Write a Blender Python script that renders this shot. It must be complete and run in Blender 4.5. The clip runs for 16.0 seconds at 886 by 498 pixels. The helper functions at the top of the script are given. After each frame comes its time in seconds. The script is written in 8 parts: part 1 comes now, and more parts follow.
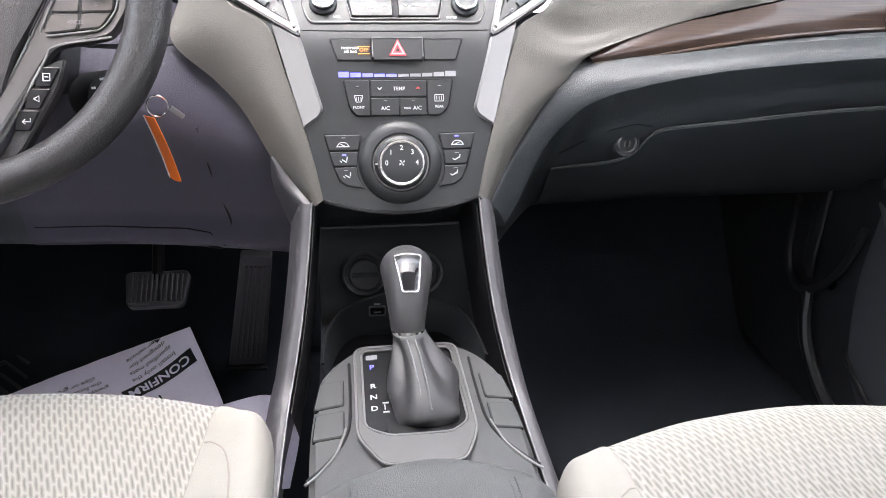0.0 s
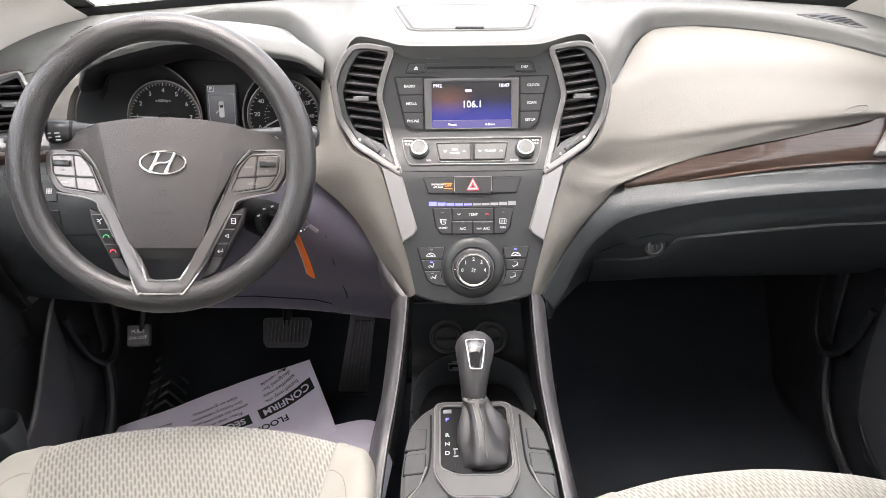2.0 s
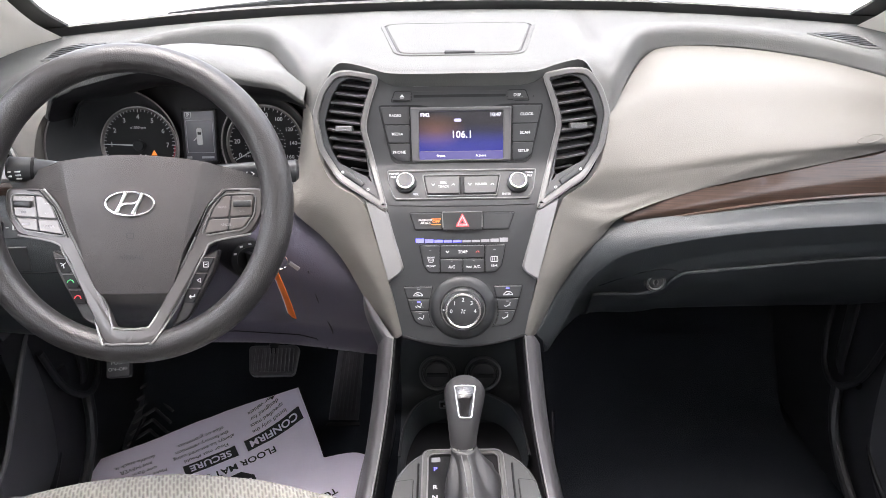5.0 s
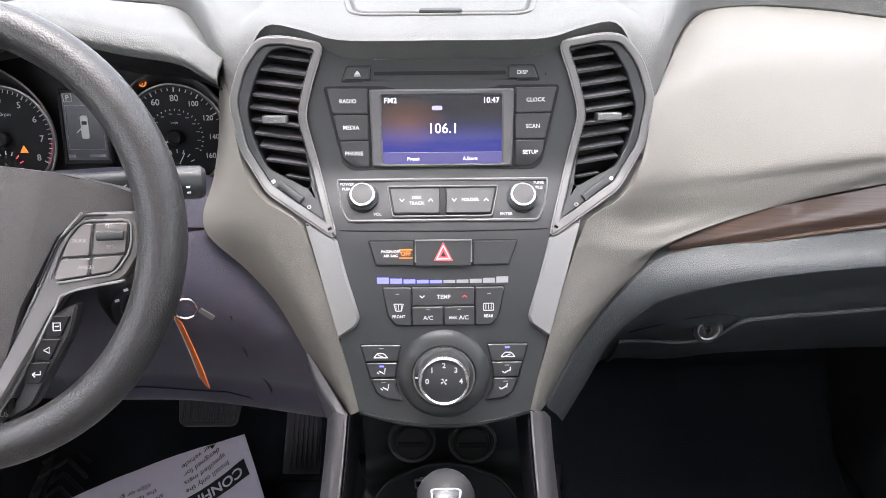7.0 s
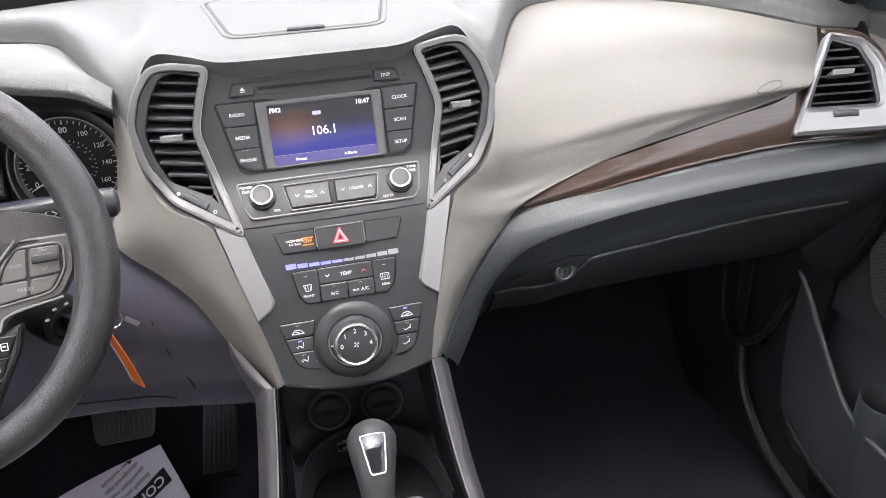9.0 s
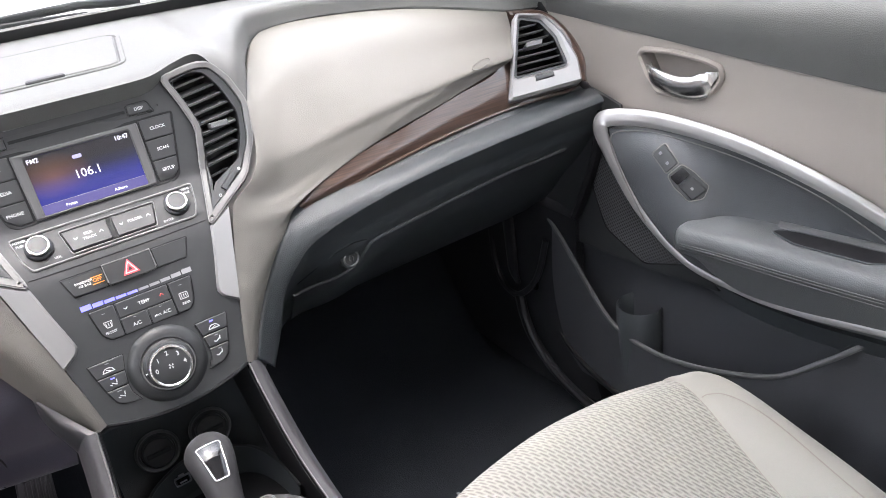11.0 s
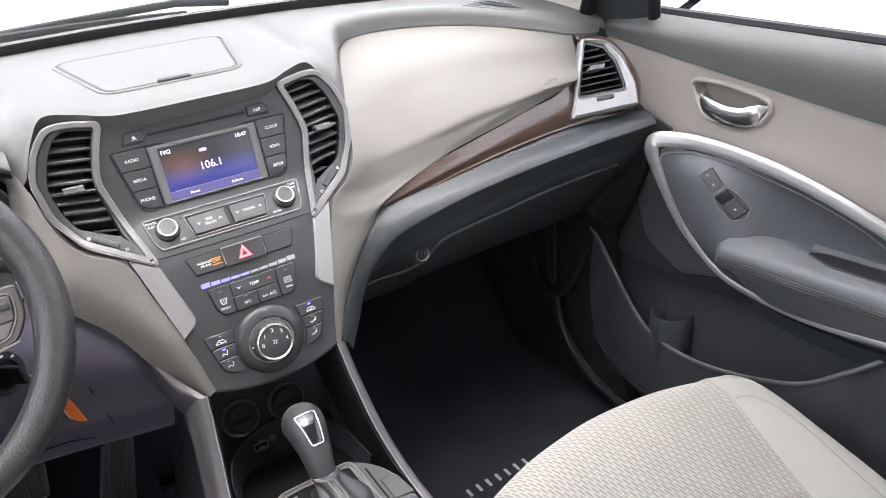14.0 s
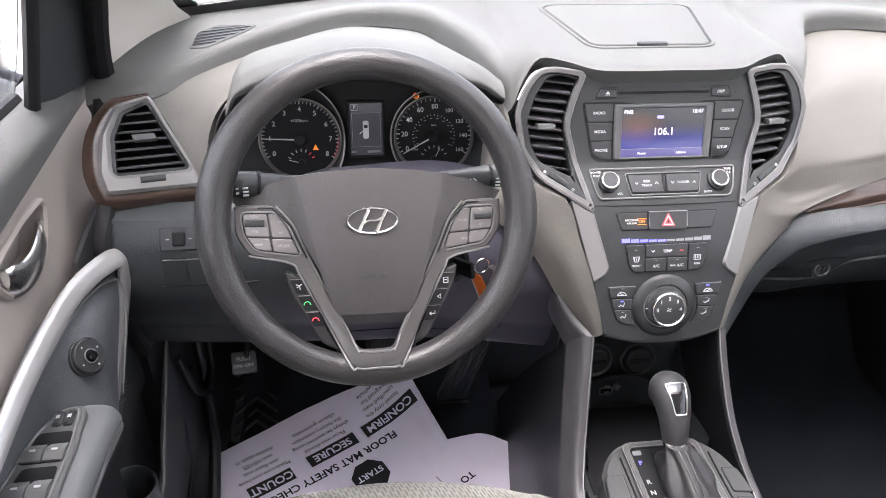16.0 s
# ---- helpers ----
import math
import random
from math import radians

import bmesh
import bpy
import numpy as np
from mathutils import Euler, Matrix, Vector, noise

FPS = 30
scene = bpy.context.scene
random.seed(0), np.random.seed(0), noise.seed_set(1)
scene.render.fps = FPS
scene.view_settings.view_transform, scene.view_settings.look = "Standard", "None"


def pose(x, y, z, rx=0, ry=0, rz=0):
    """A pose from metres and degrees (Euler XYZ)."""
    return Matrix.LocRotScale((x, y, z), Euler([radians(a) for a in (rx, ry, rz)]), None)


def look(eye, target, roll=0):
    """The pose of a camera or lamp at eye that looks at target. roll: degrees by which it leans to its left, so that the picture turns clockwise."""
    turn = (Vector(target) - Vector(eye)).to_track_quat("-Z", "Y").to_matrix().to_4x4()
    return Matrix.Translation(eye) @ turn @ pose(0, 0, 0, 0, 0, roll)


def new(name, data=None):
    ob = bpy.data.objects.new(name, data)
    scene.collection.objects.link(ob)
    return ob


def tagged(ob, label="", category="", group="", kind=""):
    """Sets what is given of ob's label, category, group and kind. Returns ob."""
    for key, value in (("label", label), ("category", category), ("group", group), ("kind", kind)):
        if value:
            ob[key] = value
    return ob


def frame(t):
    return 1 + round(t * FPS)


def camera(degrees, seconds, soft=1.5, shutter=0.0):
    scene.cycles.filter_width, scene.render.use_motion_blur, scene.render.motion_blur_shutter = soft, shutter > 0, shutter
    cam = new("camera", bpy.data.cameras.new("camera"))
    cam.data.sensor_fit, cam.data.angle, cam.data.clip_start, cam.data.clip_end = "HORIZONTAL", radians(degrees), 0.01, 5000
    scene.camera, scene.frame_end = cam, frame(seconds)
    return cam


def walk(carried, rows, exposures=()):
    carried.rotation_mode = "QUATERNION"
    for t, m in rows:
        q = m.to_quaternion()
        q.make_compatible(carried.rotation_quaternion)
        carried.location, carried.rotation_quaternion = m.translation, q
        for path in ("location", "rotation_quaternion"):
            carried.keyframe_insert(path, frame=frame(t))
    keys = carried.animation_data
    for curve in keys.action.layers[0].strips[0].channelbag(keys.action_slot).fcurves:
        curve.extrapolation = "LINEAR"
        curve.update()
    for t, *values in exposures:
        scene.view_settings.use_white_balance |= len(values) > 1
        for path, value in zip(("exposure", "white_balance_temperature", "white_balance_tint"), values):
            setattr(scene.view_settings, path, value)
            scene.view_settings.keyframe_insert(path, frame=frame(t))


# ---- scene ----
cam = camera(61.6, 16.0, 0.8)
PATH = [
    (0, (-0.058, 0.002, 0.81), (0.19, 1.789, -0.053), 1.2),
    (0.5, (-0.063, -0.042, 0.895), (0.09, 1.751, 0.023), -0.3),
    (1, (-0.057, -0.098, 0.961), (0.016, 1.697, 0.08), -0.9),
    (1.5, (-0.051, -0.146, 1.003), (-0.037, 1.652, 0.126), -1.0),
    (2, (-0.041, -0.19, 1.05), (-0.046, 1.603, 0.163), -0.7),
    (2.5, (-0.031, -0.245, 1.083), (-0.04, 1.54, 0.181), -0.4),
    (3, (-0.027, -0.286, 1.093), (-0.042, 1.499, 0.19), -0.6),
    (3.5, (-0.017, -0.306, 1.089), (-0.04, 1.484, 0.198), -0.8),
    (4, (-0.016, -0.31, 1.087), (-0.043, 1.481, 0.197), -1.0),
    (4.5, (-0.015, -0.246, 1.092), (-0.046, 1.541, 0.195), -1.1),
    (4.7, (-0.019, -0.191, 1.089), (-0.043, 1.596, 0.19), -1.1),
    (6.8, (-0.001, 0.185, 1.006), (-0.002, 1.938, 0.044), -0.6),
    (7, (-0.002, 0.188, 1.002), (0.003, 1.941, 0.039), -0.5),
    (7.5, (-0.002, 0.189, 0.998), (0.031, 1.94, 0.032), -0.7),
    (8, (-0.006, 0.172, 1.003), (0.08, 1.923, 0.04), -0.7),
    (8.5, (-0.021, 0.12, 1.03), (0.131, 1.859, 0.053), -1.2),
    (9, (-0.044, 0.072, 1.043), (0.327, 1.776, 0.064), -2.8),
    (9.5, (-0.058, 0.038, 1.058), (0.504, 1.676, 0.058), -4.5),
    (10, (-0.076, 0.011, 1.06), (0.657, 1.582, 0.063), -6.5),
    (10.2, (-0.068, 0.001, 1.063), (0.696, 1.559, 0.068), -7.2),
    (12.3, (-0.133, -0.055, 0.938), (0.966, 1.405, 0.124), -7.0),
    (12.5, (-0.14, -0.057, 0.936), (0.965, 1.395, 0.117), -7.0),
    (13, (-0.162, -0.058, 0.948), (0.935, 1.385, 0.104), -6.7),
    (13.5, (-0.181, -0.051, 1.023), (0.887, 1.383, 0.128), -6.1),
    (14, (-0.221, -0.042, 1.093), (0.698, 1.461, 0.145), -4.1),
    (14.5, (-0.278, -0.05, 1.15), (0.347, 1.584, 0.181), -2.3),
    (15, (-0.336, -0.045, 1.168), (0.047, 1.643, 0.166), -0.3),
    (15.5, (-0.385, -0.032, 1.16), (-0.125, 1.657, 0.12), 1.0),
    (16, (-0.407, -0.024, 1.152), (-0.196, 1.657, 0.089), 1.4),
]
walk(cam, [(t, look(eye, target, roll)) for t, eye, target, roll in PATH], [(0.0, 1.34, 6500, 9), (1.0, 1.40, 6900, 9), (2.0, 1.30, 6950, 9), (3.0, 1.24, 6950, 9), (4.5, 1.21, 6750, 10), (7.0, 1.11, 6550, 9), (9.0, 1.13, 6600, 9), (12.5, 1.16, 6550, 9), (14.5, 1.11, 6550, 10), (16.0, 1.09, 6600, 11)])

# ---- daylight: a bright overcast sky ----
world = bpy.data.worlds.new("sky")
scene.world = world
world.use_nodes = True
wn = world.node_tree
wn.nodes.clear()
sky = wn.nodes.new("ShaderNodeTexSky")
sky.sky_type = "NISHITA"
sky.sun_disc = False
sky.sun_elevation, sky.sun_rotation = radians(85), radians(217)
sky.dust_density, sky.air_density, sky.ozone_density = 4.0, 1.3, 2.5
soften = wn.nodes.new("ShaderNodeHueSaturation")
soften.inputs["Saturation"].default_value = 0.36
bg = wn.nodes.new("ShaderNodeBackground")
bg.inputs["Strength"].default_value = 0.57
wout = wn.nodes.new("ShaderNodeOutputWorld")
wn.links.new(sky.outputs[0], soften.inputs["Color"])
tint = wn.nodes.new("ShaderNodeMix")
tint.data_type, tint.blend_type = "RGBA", "MULTIPLY"
tint.inputs["Factor"].default_value = 1.0
tint.inputs["B"].default_value = (1.03, 0.98, 1.02, 1)
wn.links.new(soften.outputs[0], tint.inputs["A"])
wn.links.new(tint.outputs["Result"], bg.inputs["Color"])
wn.links.new(bg.outputs[0], wout.inputs["Surface"])

sun = new("sun", bpy.data.lights.new("sun", "SUN"))
sun.data.energy, sun.data.angle, sun.data.color = 0.45, radians(125), (1.0, 0.935, 0.92)
sun.matrix_world = pose(0, 0, 6, 22, -3, 0)

# ---- materials ----
def mat(name, col, rough=0.55, metal=0.0, bump=0.0, size=0.0015, var=0.05, spec=0.5, kind="noise", coat=0.0, glow=None, power=0.0):
    """A node material: base colour with broad and fine variation, and a grain of the given size in metres."""
    m = bpy.data.materials.new(name)
    m.use_nodes = True
    n, l = m.node_tree.nodes, m.node_tree.links
    b = n["Principled BSDF"]
    tc = n.new("ShaderNodeTexCoord")
    broad = n.new("ShaderNodeTexNoise")
    broad.inputs["Scale"].default_value, broad.inputs["Detail"].default_value = 9.0, 4.0
    fine = n.new("ShaderNodeTexVoronoi" if kind == "leather" else "ShaderNodeTexNoise")
    fine.inputs["Scale"].default_value = 1.0 / size
    l.new(tc.outputs["Object"], broad.inputs["Vector"])
    l.new(tc.outputs["Object"], fine.inputs["Vector"])
    fac = fine.outputs["Distance"] if kind == "leather" else fine.outputs["Fac"]
    mix = n.new("ShaderNodeMix")
    mix.data_type = "RGBA"
    mix.inputs["A"].default_value = (*[c * (1 - var) for c in col], 1)
    mix.inputs["B"].default_value = (*[min(1, c * (1 + var)) for c in col], 1)
    add = n.new("ShaderNodeMath")
    add.operation = "MULTIPLY_ADD"
    l.new(fac, add.inputs[0])
    add.inputs[1].default_value = 0.35
    l.new(broad.outputs["Fac"], add.inputs[2])
    l.new(add.outputs[0], mix.inputs["Factor"])
    l.new(mix.outputs["Result"], b.inputs["Base Color"])
    rr = n.new("ShaderNodeMapRange")
    rr.inputs["To Min"].default_value, rr.inputs["To Max"].default_value = max(0.02, rough - 0.06), min(1, rough + 0.06)
    l.new(broad.outputs["Fac"], rr.inputs["Value"])
    l.new(rr.outputs[0], b.inputs["Roughness"])
    b.inputs["Metallic"].default_value = metal
    b.inputs["Specular IOR Level"].default_value = spec
    b.inputs["Coat Weight"].default_value = coat
    if bump:
        bp = n.new("ShaderNodeBump")
        bp.inputs["Strength"].default_value, bp.inputs["Distance"].default_value = bump, size * 0.5
        l.new(fac, bp.inputs["Height"])
        l.new(bp.outputs[0], b.inputs["Normal"])
    if glow:
        b.inputs["Emission Color"].default_value = (*glow, 1)
        b.inputs["Emission Strength"].default_value = power
    return m


def fabric(name, col):
    """Woven seat cloth: staggered slanted ribs a few millimetres wide, with thread grain."""
    m = mat(name, col, 0.9, 0, 0, 0.0008, 0.08, 0.2)
    n, l = m.node_tree.nodes, m.node_tree.links
    b = n["Principled BSDF"]
    tc = n.new("ShaderNodeTexCoord")
    sep = n.new("ShaderNodeSeparateXYZ")
    l.new(tc.outputs["UV"], sep.inputs[0])

    def m2(op, a, c):
        x = n.new("ShaderNodeMath")
        x.operation = op
        for i, v in enumerate((a, c)):
            if isinstance(v, (int, float)):
                x.inputs[i].default_value = v
            elif v is not None:
                l.new(v, x.inputs[i])
        return x.outputs[0]

    u, v = sep.outputs[0], sep.outputs[1]
    nz = n.new("ShaderNodeTexNoise")
    nz.inputs["Scale"].default_value = 130.0
    l.new(tc.outputs["UV"], nz.inputs["Vector"])
    wob = m2("MULTIPLY", m2("SUBTRACT", nz.outputs["Fac"], 0.5), 0.42)
    q = m2("ADD", m2("MULTIPLY", v, 1 / 0.0172), wob)
    p = m2("ADD", m2("ADD", m2("MULTIPLY", u, 1 / 0.0101), m2("MULTIPLY", q, -0.56)), wob)

    def dashes(off):
        du = m2("ABSOLUTE", m2("SUBTRACT", m2("FRACT", m2("ADD", p, off), None), 0.5), None)
        dv = m2("ABSOLUTE", m2("SUBTRACT", m2("FRACT", m2("ADD", q, off), None), 0.5), None)
        side = m2("MAXIMUM", m2("SUBTRACT", 1.0, m2("MULTIPLY", du, 1 / 0.24)), 0.0)
        ends = m2("MAXIMUM", m2("SUBTRACT", 1.0, m2("POWER", m2("MULTIPLY", dv, 1 / 0.47), 3.0)), 0.0)
        return m2("MULTIPLY", side, ends)

    rib = m2("SUBTRACT", 1.0, m2("MAXIMUM", dashes(0.0), dashes(0.5)))
    mix = n.new("ShaderNodeMix")
    mix.data_type, mix.blend_type = "RGBA", "MULTIPLY"
    mix.inputs["Factor"].default_value = 1.0
    old = b.inputs["Base Color"].links[0].from_socket
    ramp = n.new("ShaderNodeMapRange")
    ramp.inputs["To Min"].default_value, ramp.inputs["To Max"].default_value = 0.55, 1.08
    l.new(rib, ramp.inputs["Value"])
    l.new(old, mix.inputs["A"])
    l.new(ramp.outputs[0], mix.inputs["B"])
    l.new(mix.outputs["Result"], b.inputs["Base Color"])
    bp = n.new("ShaderNodeBump")
    bp.inputs["Strength"].default_value, bp.inputs["Distance"].default_value = 0.6, 0.0016
    l.new(rib, bp.inputs["Height"])
    l.new(bp.outputs[0], b.inputs["Normal"])
    b.inputs["Sheen Weight"].default_value = 0.15
    return m


def wood(name):
    m = mat(name, (0.07, 0.042, 0.03), 0.30, 0, 0, 0.002, 0.1, 0.4, coat=0.55)
    n, l = m.node_tree.nodes, m.node_tree.links
    b = n["Principled BSDF"]
    tc, mp = n.new("ShaderNodeTexCoord"), n.new("ShaderNodeMapping")
    mp.inputs["Rotation"].default_value = (0, radians(12), 0)
    mp.inputs["Scale"].default_value = (14, 90, 620)
    nz = n.new("ShaderNodeTexNoise")
    nz.inputs["Scale"].default_value, nz.inputs["Detail"].default_value = 1.0, 6.0
    rp = n.new("ShaderNodeValToRGB")
    rp.color_ramp.elements[0].position, rp.color_ramp.elements[0].color = 0.36, (0.017, 0.010, 0.007, 1)
    rp.color_ramp.elements[1].position, rp.color_ramp.elements[1].color = 0.66, (0.046, 0.026, 0.018, 1)
    l.new(tc.outputs["Object"], mp.inputs[0])
    l.new(mp.outputs[0], nz.inputs["Vector"])
    l.new(nz.outputs["Fac"], rp.inputs[0])
    l.new(rp.outputs[0], b.inputs["Base Color"])
    return m


TOP = mat("grey_soft_pad", (0.092, 0.094, 0.091), 0.62, 0, 0.5, 0.0016, 0.09, 0.3, "leather")
BEIGE = mat("beige_panel", (0.120, 0.1155, 0.104), 0.55, 0, 0.35, 0.0011, 0.04, 0.4, "leather")
DARK = mat("charcoal_plastic", (0.026, 0.030, 0.032), 0.40, 0, 0.5, 0.0012, 0.08, 0.5, "leather")
MID = mat("grey_plastic", (0.085, 0.087, 0.088), 0.42, 0, 0.35, 0.001, 0.06, 0.5, "leather")
DECK = mat("console_plastic", (0.052, 0.0535, 0.054), 0.40, 0, 0.3, 0.001, 0.06, 0.5, "leather")
LIDV = mat("console_lid_vinyl", (0.066, 0.068, 0.067), 0.45, 0, 0.4, 0.0013, 0.06, 0.45, "leather")
KNOBF = mat("dark_chrome", (0.075, 0.075, 0.078), 0.20, 0.9, 0.02, 0.0008, 0.03)
FASCIA = mat("fascia_plastic", (0.021, 0.0225, 0.0235), 0.38, 0, 0.12, 0.0007, 0.06, 0.4)
BEZEL = mat("bezel_plastic", (0.062, 0.063, 0.065), 0.40, 0, 0.1, 0.0007, 0.05, 0.4)
BUTTON = mat("button_plastic", (0.022, 0.0235, 0.0245), 0.36, 0, 0.1, 0.0006, 0.06, 0.45)
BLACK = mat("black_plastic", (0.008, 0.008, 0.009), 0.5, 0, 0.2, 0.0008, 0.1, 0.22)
GLOSS = mat("gloss_black", (0.006, 0.006, 0.007), 0.08, 0, 0, 0.001, 0.05, 0.5)
SILVER = mat("satin_silver", (0.21, 0.208, 0.206), 0.40, 0.6, 0.05, 0.0008, 0.04)
SILVERK = mat("grey_switch", (0.20, 0.187, 0.18), 0.30, 0.88, 0.05, 0.0008, 0.04)
SILVERP = mat("silver_paint", (0.20, 0.197, 0.194), 0.35, 0.6, 0.05, 0.0008, 0.04)
CHROME = mat("chrome", (0.82, 0.82, 0.82), 0.10, 1.0, 0, 0.001, 0.02)
CLOTH = fabric("woven_seat_cloth", (0.256, 0.249, 0.226))
SEATV = mat("beige_seat_vinyl", (0.250, 0.241, 0.218), 0.6, 0, 0.35, 0.0013, 0.04, 0.35, "leather")
RIMM = mat("rim_rubber", (0.019, 0.0182, 0.0182), 0.34, 0, 0.26, 0.0017, 0.07, 0.5, "leather")
PADM = mat("hub_vinyl", (0.041, 0.0385, 0.038), 0.42, 0, 0.4, 0.0011, 0.06, 0.45, "leather")
WOOD = wood("wood_trim_finish")
CARPET = mat("black_carpet", (0.011, 0.0125, 0.015), 0.95, 0, 0.9, 0.002, 0.3, 0.1)
RUBBER = mat("pedal_rubber", (0.062, 0.062, 0.066), 0.45, 0, 0.2, 0.001, 0.1, 0.4)
PAPER = mat("coated_paper", (0.91, 0.85, 0.99), 0.5, 0, 0.1, 0.004, 0.03, 0.3)
INK = mat("black_ink", (0.012, 0.012, 0.016), 0.6)
WHITE = mat("white_legend", (0.44, 0.44, 0.44), 0.5, glow=(1, 1, 1), power=0.03)
BLUELED = mat("blue_lamp", (0.1, 0.1, 0.6), 0.4, glow=(0.12, 0.12, 1.0), power=0.9)
GREYLED = mat("unlit_lamp", (0.20, 0.20, 0.21), 0.4)
REDLED = mat("red_legend", (0.6, 0.03, 0.04), 0.4, glow=(1.0, 0.08, 0.09), power=0.45)
ORANGELED = mat("orange_lamp", (0.7, 0.2, 0.03), 0.4, glow=(1.0, 0.25, 0.03), power=0.35)
# SILVERP made brighter: light on the door rings is put into the colour
RINGS = mat("silver_paint_lit", (0.33, 0.327, 0.322), 0.33, 0.6, 0.05, 0.0008, 0.04)
VENTS = mat("dull_silver_paint", (0.125, 0.124, 0.122), 0.38, 0.6, 0.05, 0.0008, 0.04)
SPOKE = mat("dark_silver_paint", (0.115, 0.110, 0.108), 0.30, 0.7, 0.05, 0.0008, 0.04)
SLAT = mat("slat_plastic", (0.085, 0.085, 0.088), 0.32, 0, 0.1, 0.0008, 0.05, 0.5)
SIDE = mat("footwell_plastic", (0.011, 0.0115, 0.013), 0.30, 0, 0.4, 0.0012, 0.08, 0.4, "leather")
HANDLE = mat("satin_chrome", (0.68, 0.67, 0.66), 0.22, 1.0, 0.03, 0.0008, 0.03)
LEGEND = mat("faint_legend", (0.30, 0.29, 0.29), 0.5)
DIMRED = mat("dim_red_legend", (0.35, 0.03, 0.03), 0.4, glow=(1.0, 0.08, 0.05), power=0.08)
DOORLOW = mat("door_plastic", (0.036, 0.038, 0.042), 0.40, 0, 0.5, 0.0012, 0.08, 0.5, "leather")
# browner than BEIGE, and lightened to put missing door light into the colour
DOORBEIGE_LIT = mat("door_beige_lit", (0.265, 0.240, 0.220), 0.55, 0, 0.35, 0.0011, 0.04, 0.4, "leather")
# lighter than ARMV: the light on the upward-facing armrest is in the colour
ARMT = mat("armrest_vinyl_lit", (0.088, 0.094, 0.097), 0.42, 0, 0.5, 0.0014, 0.07, 0.5, "leather")
ARMV = mat("charcoal_vinyl", (0.066, 0.071, 0.076), 0.40, 0, 0.5, 0.0014, 0.07, 0.5, "leather")
GREENLED = mat("green_legend", (0.05, 0.4, 0.12), 0.4, glow=(0.1, 0.8, 0.25), power=0.15)
TAG = mat("orange_tag", (0.75, 0.16, 0.025), 0.4, 0, 0, 0.002, 0.05)
# charcoal knee plastic; the lilac is paper-bounced light put into the colour
KNEE = mat("knee_plastic_lilac_bounce", (0.048, 0.045, 0.062), 0.45, 0, 0.4, 0.0012, 0.06, 0.45, "leather")
HEADLINE = mat("headliner_cloth", (0.72, 0.70, 0.66), 0.9, 0, 0.4, 0.002, 0.04, 0.2)
PILLAR = mat("pillar_cloth", (0.60, 0.58, 0.535), 0.85, 0, 0.5, 0.0016, 0.05, 0.2)
FRIT = mat("black_frit", (0.015, 0.015, 0.015), 0.35)
PAINT = mat("black_car_paint", (0.012, 0.012, 0.014), 0.15, 0, 0, 0.001, 0.05, 0.5, coat=1.0)
GROUND = mat("pale_concrete", (0.48, 0.468, 0.44), 0.9, 0, 0.4, 0.02, 0.18, 0.2)


# ---- mesh tools ----
HOME = {}


def thing(name, label, category, base=(0, 0, 0), kind="", group=""):
    ob = new(name)
    ob.location = base
    ob.empty_display_size = 0.05
    HOME[ob.name] = Vector(base)
    return tagged(ob, label, category, group, kind)


def part(name, bm, material, parent=None, label="", smooth=35, kind="", category=""):
    """Link a bmesh, in world coordinates, as one mesh object under a thing or a part."""
    home = HOME[parent.name] if parent else Vector((0, 0, 0))
    bmesh.ops.recalc_face_normals(bm, faces=bm.faces[:])
    bmesh.ops.translate(bm, verts=bm.verts[:], vec=-home)
    me = bpy.data.meshes.new(name)
    for f in bm.faces:
        f.smooth = True
    for e in bm.edges:
        if len(e.link_faces) == 2 and e.calc_face_angle(0) > radians(smooth):
            e.smooth = False
    bm.to_mesh(me)
    bm.free()
    me.materials.append(material)
    ob = new(name, me)
    if parent:
        ob.parent = parent
    HOME[ob.name] = home.copy()
    return tagged(ob, label, category, "", kind)


def catmull(pts, n, closed=False):
    """n points on a smooth curve through pts, evenly in parameter."""
    pts = [Vector(p) for p in pts]
    k = len(pts)
    out = []
    for i in range(n):
        f = i / n * k if closed else i / (n - 1) * (k - 1)
        j = min(int(f), k - 1 if closed else k - 2)
        t = f - j
        if closed:
            a, b, c, d = (pts[(j + q) % k] for q in (-1, 0, 1, 2))
        else:
            b, c = pts[j], pts[j + 1]
            a = pts[j - 1] if j else b * 2 - c
            d = pts[j + 2] if j + 2 < k else c * 2 - b
        out.append(0.5 * (2 * b + (c - a) * t + (2 * a - 5 * b + 4 * c - d) * t * t + (3 * b - a - 3 * c + d) * t ** 3))
    return out


def net(rows, nu, nv):
    rows = [catmull(r, nu) for r in rows]
    cols = [catmull([r[i] for r in rows], nv) for i in range(nu)]
    return [[cols[i][j] for i in range(nu)] for j in range(nv)]


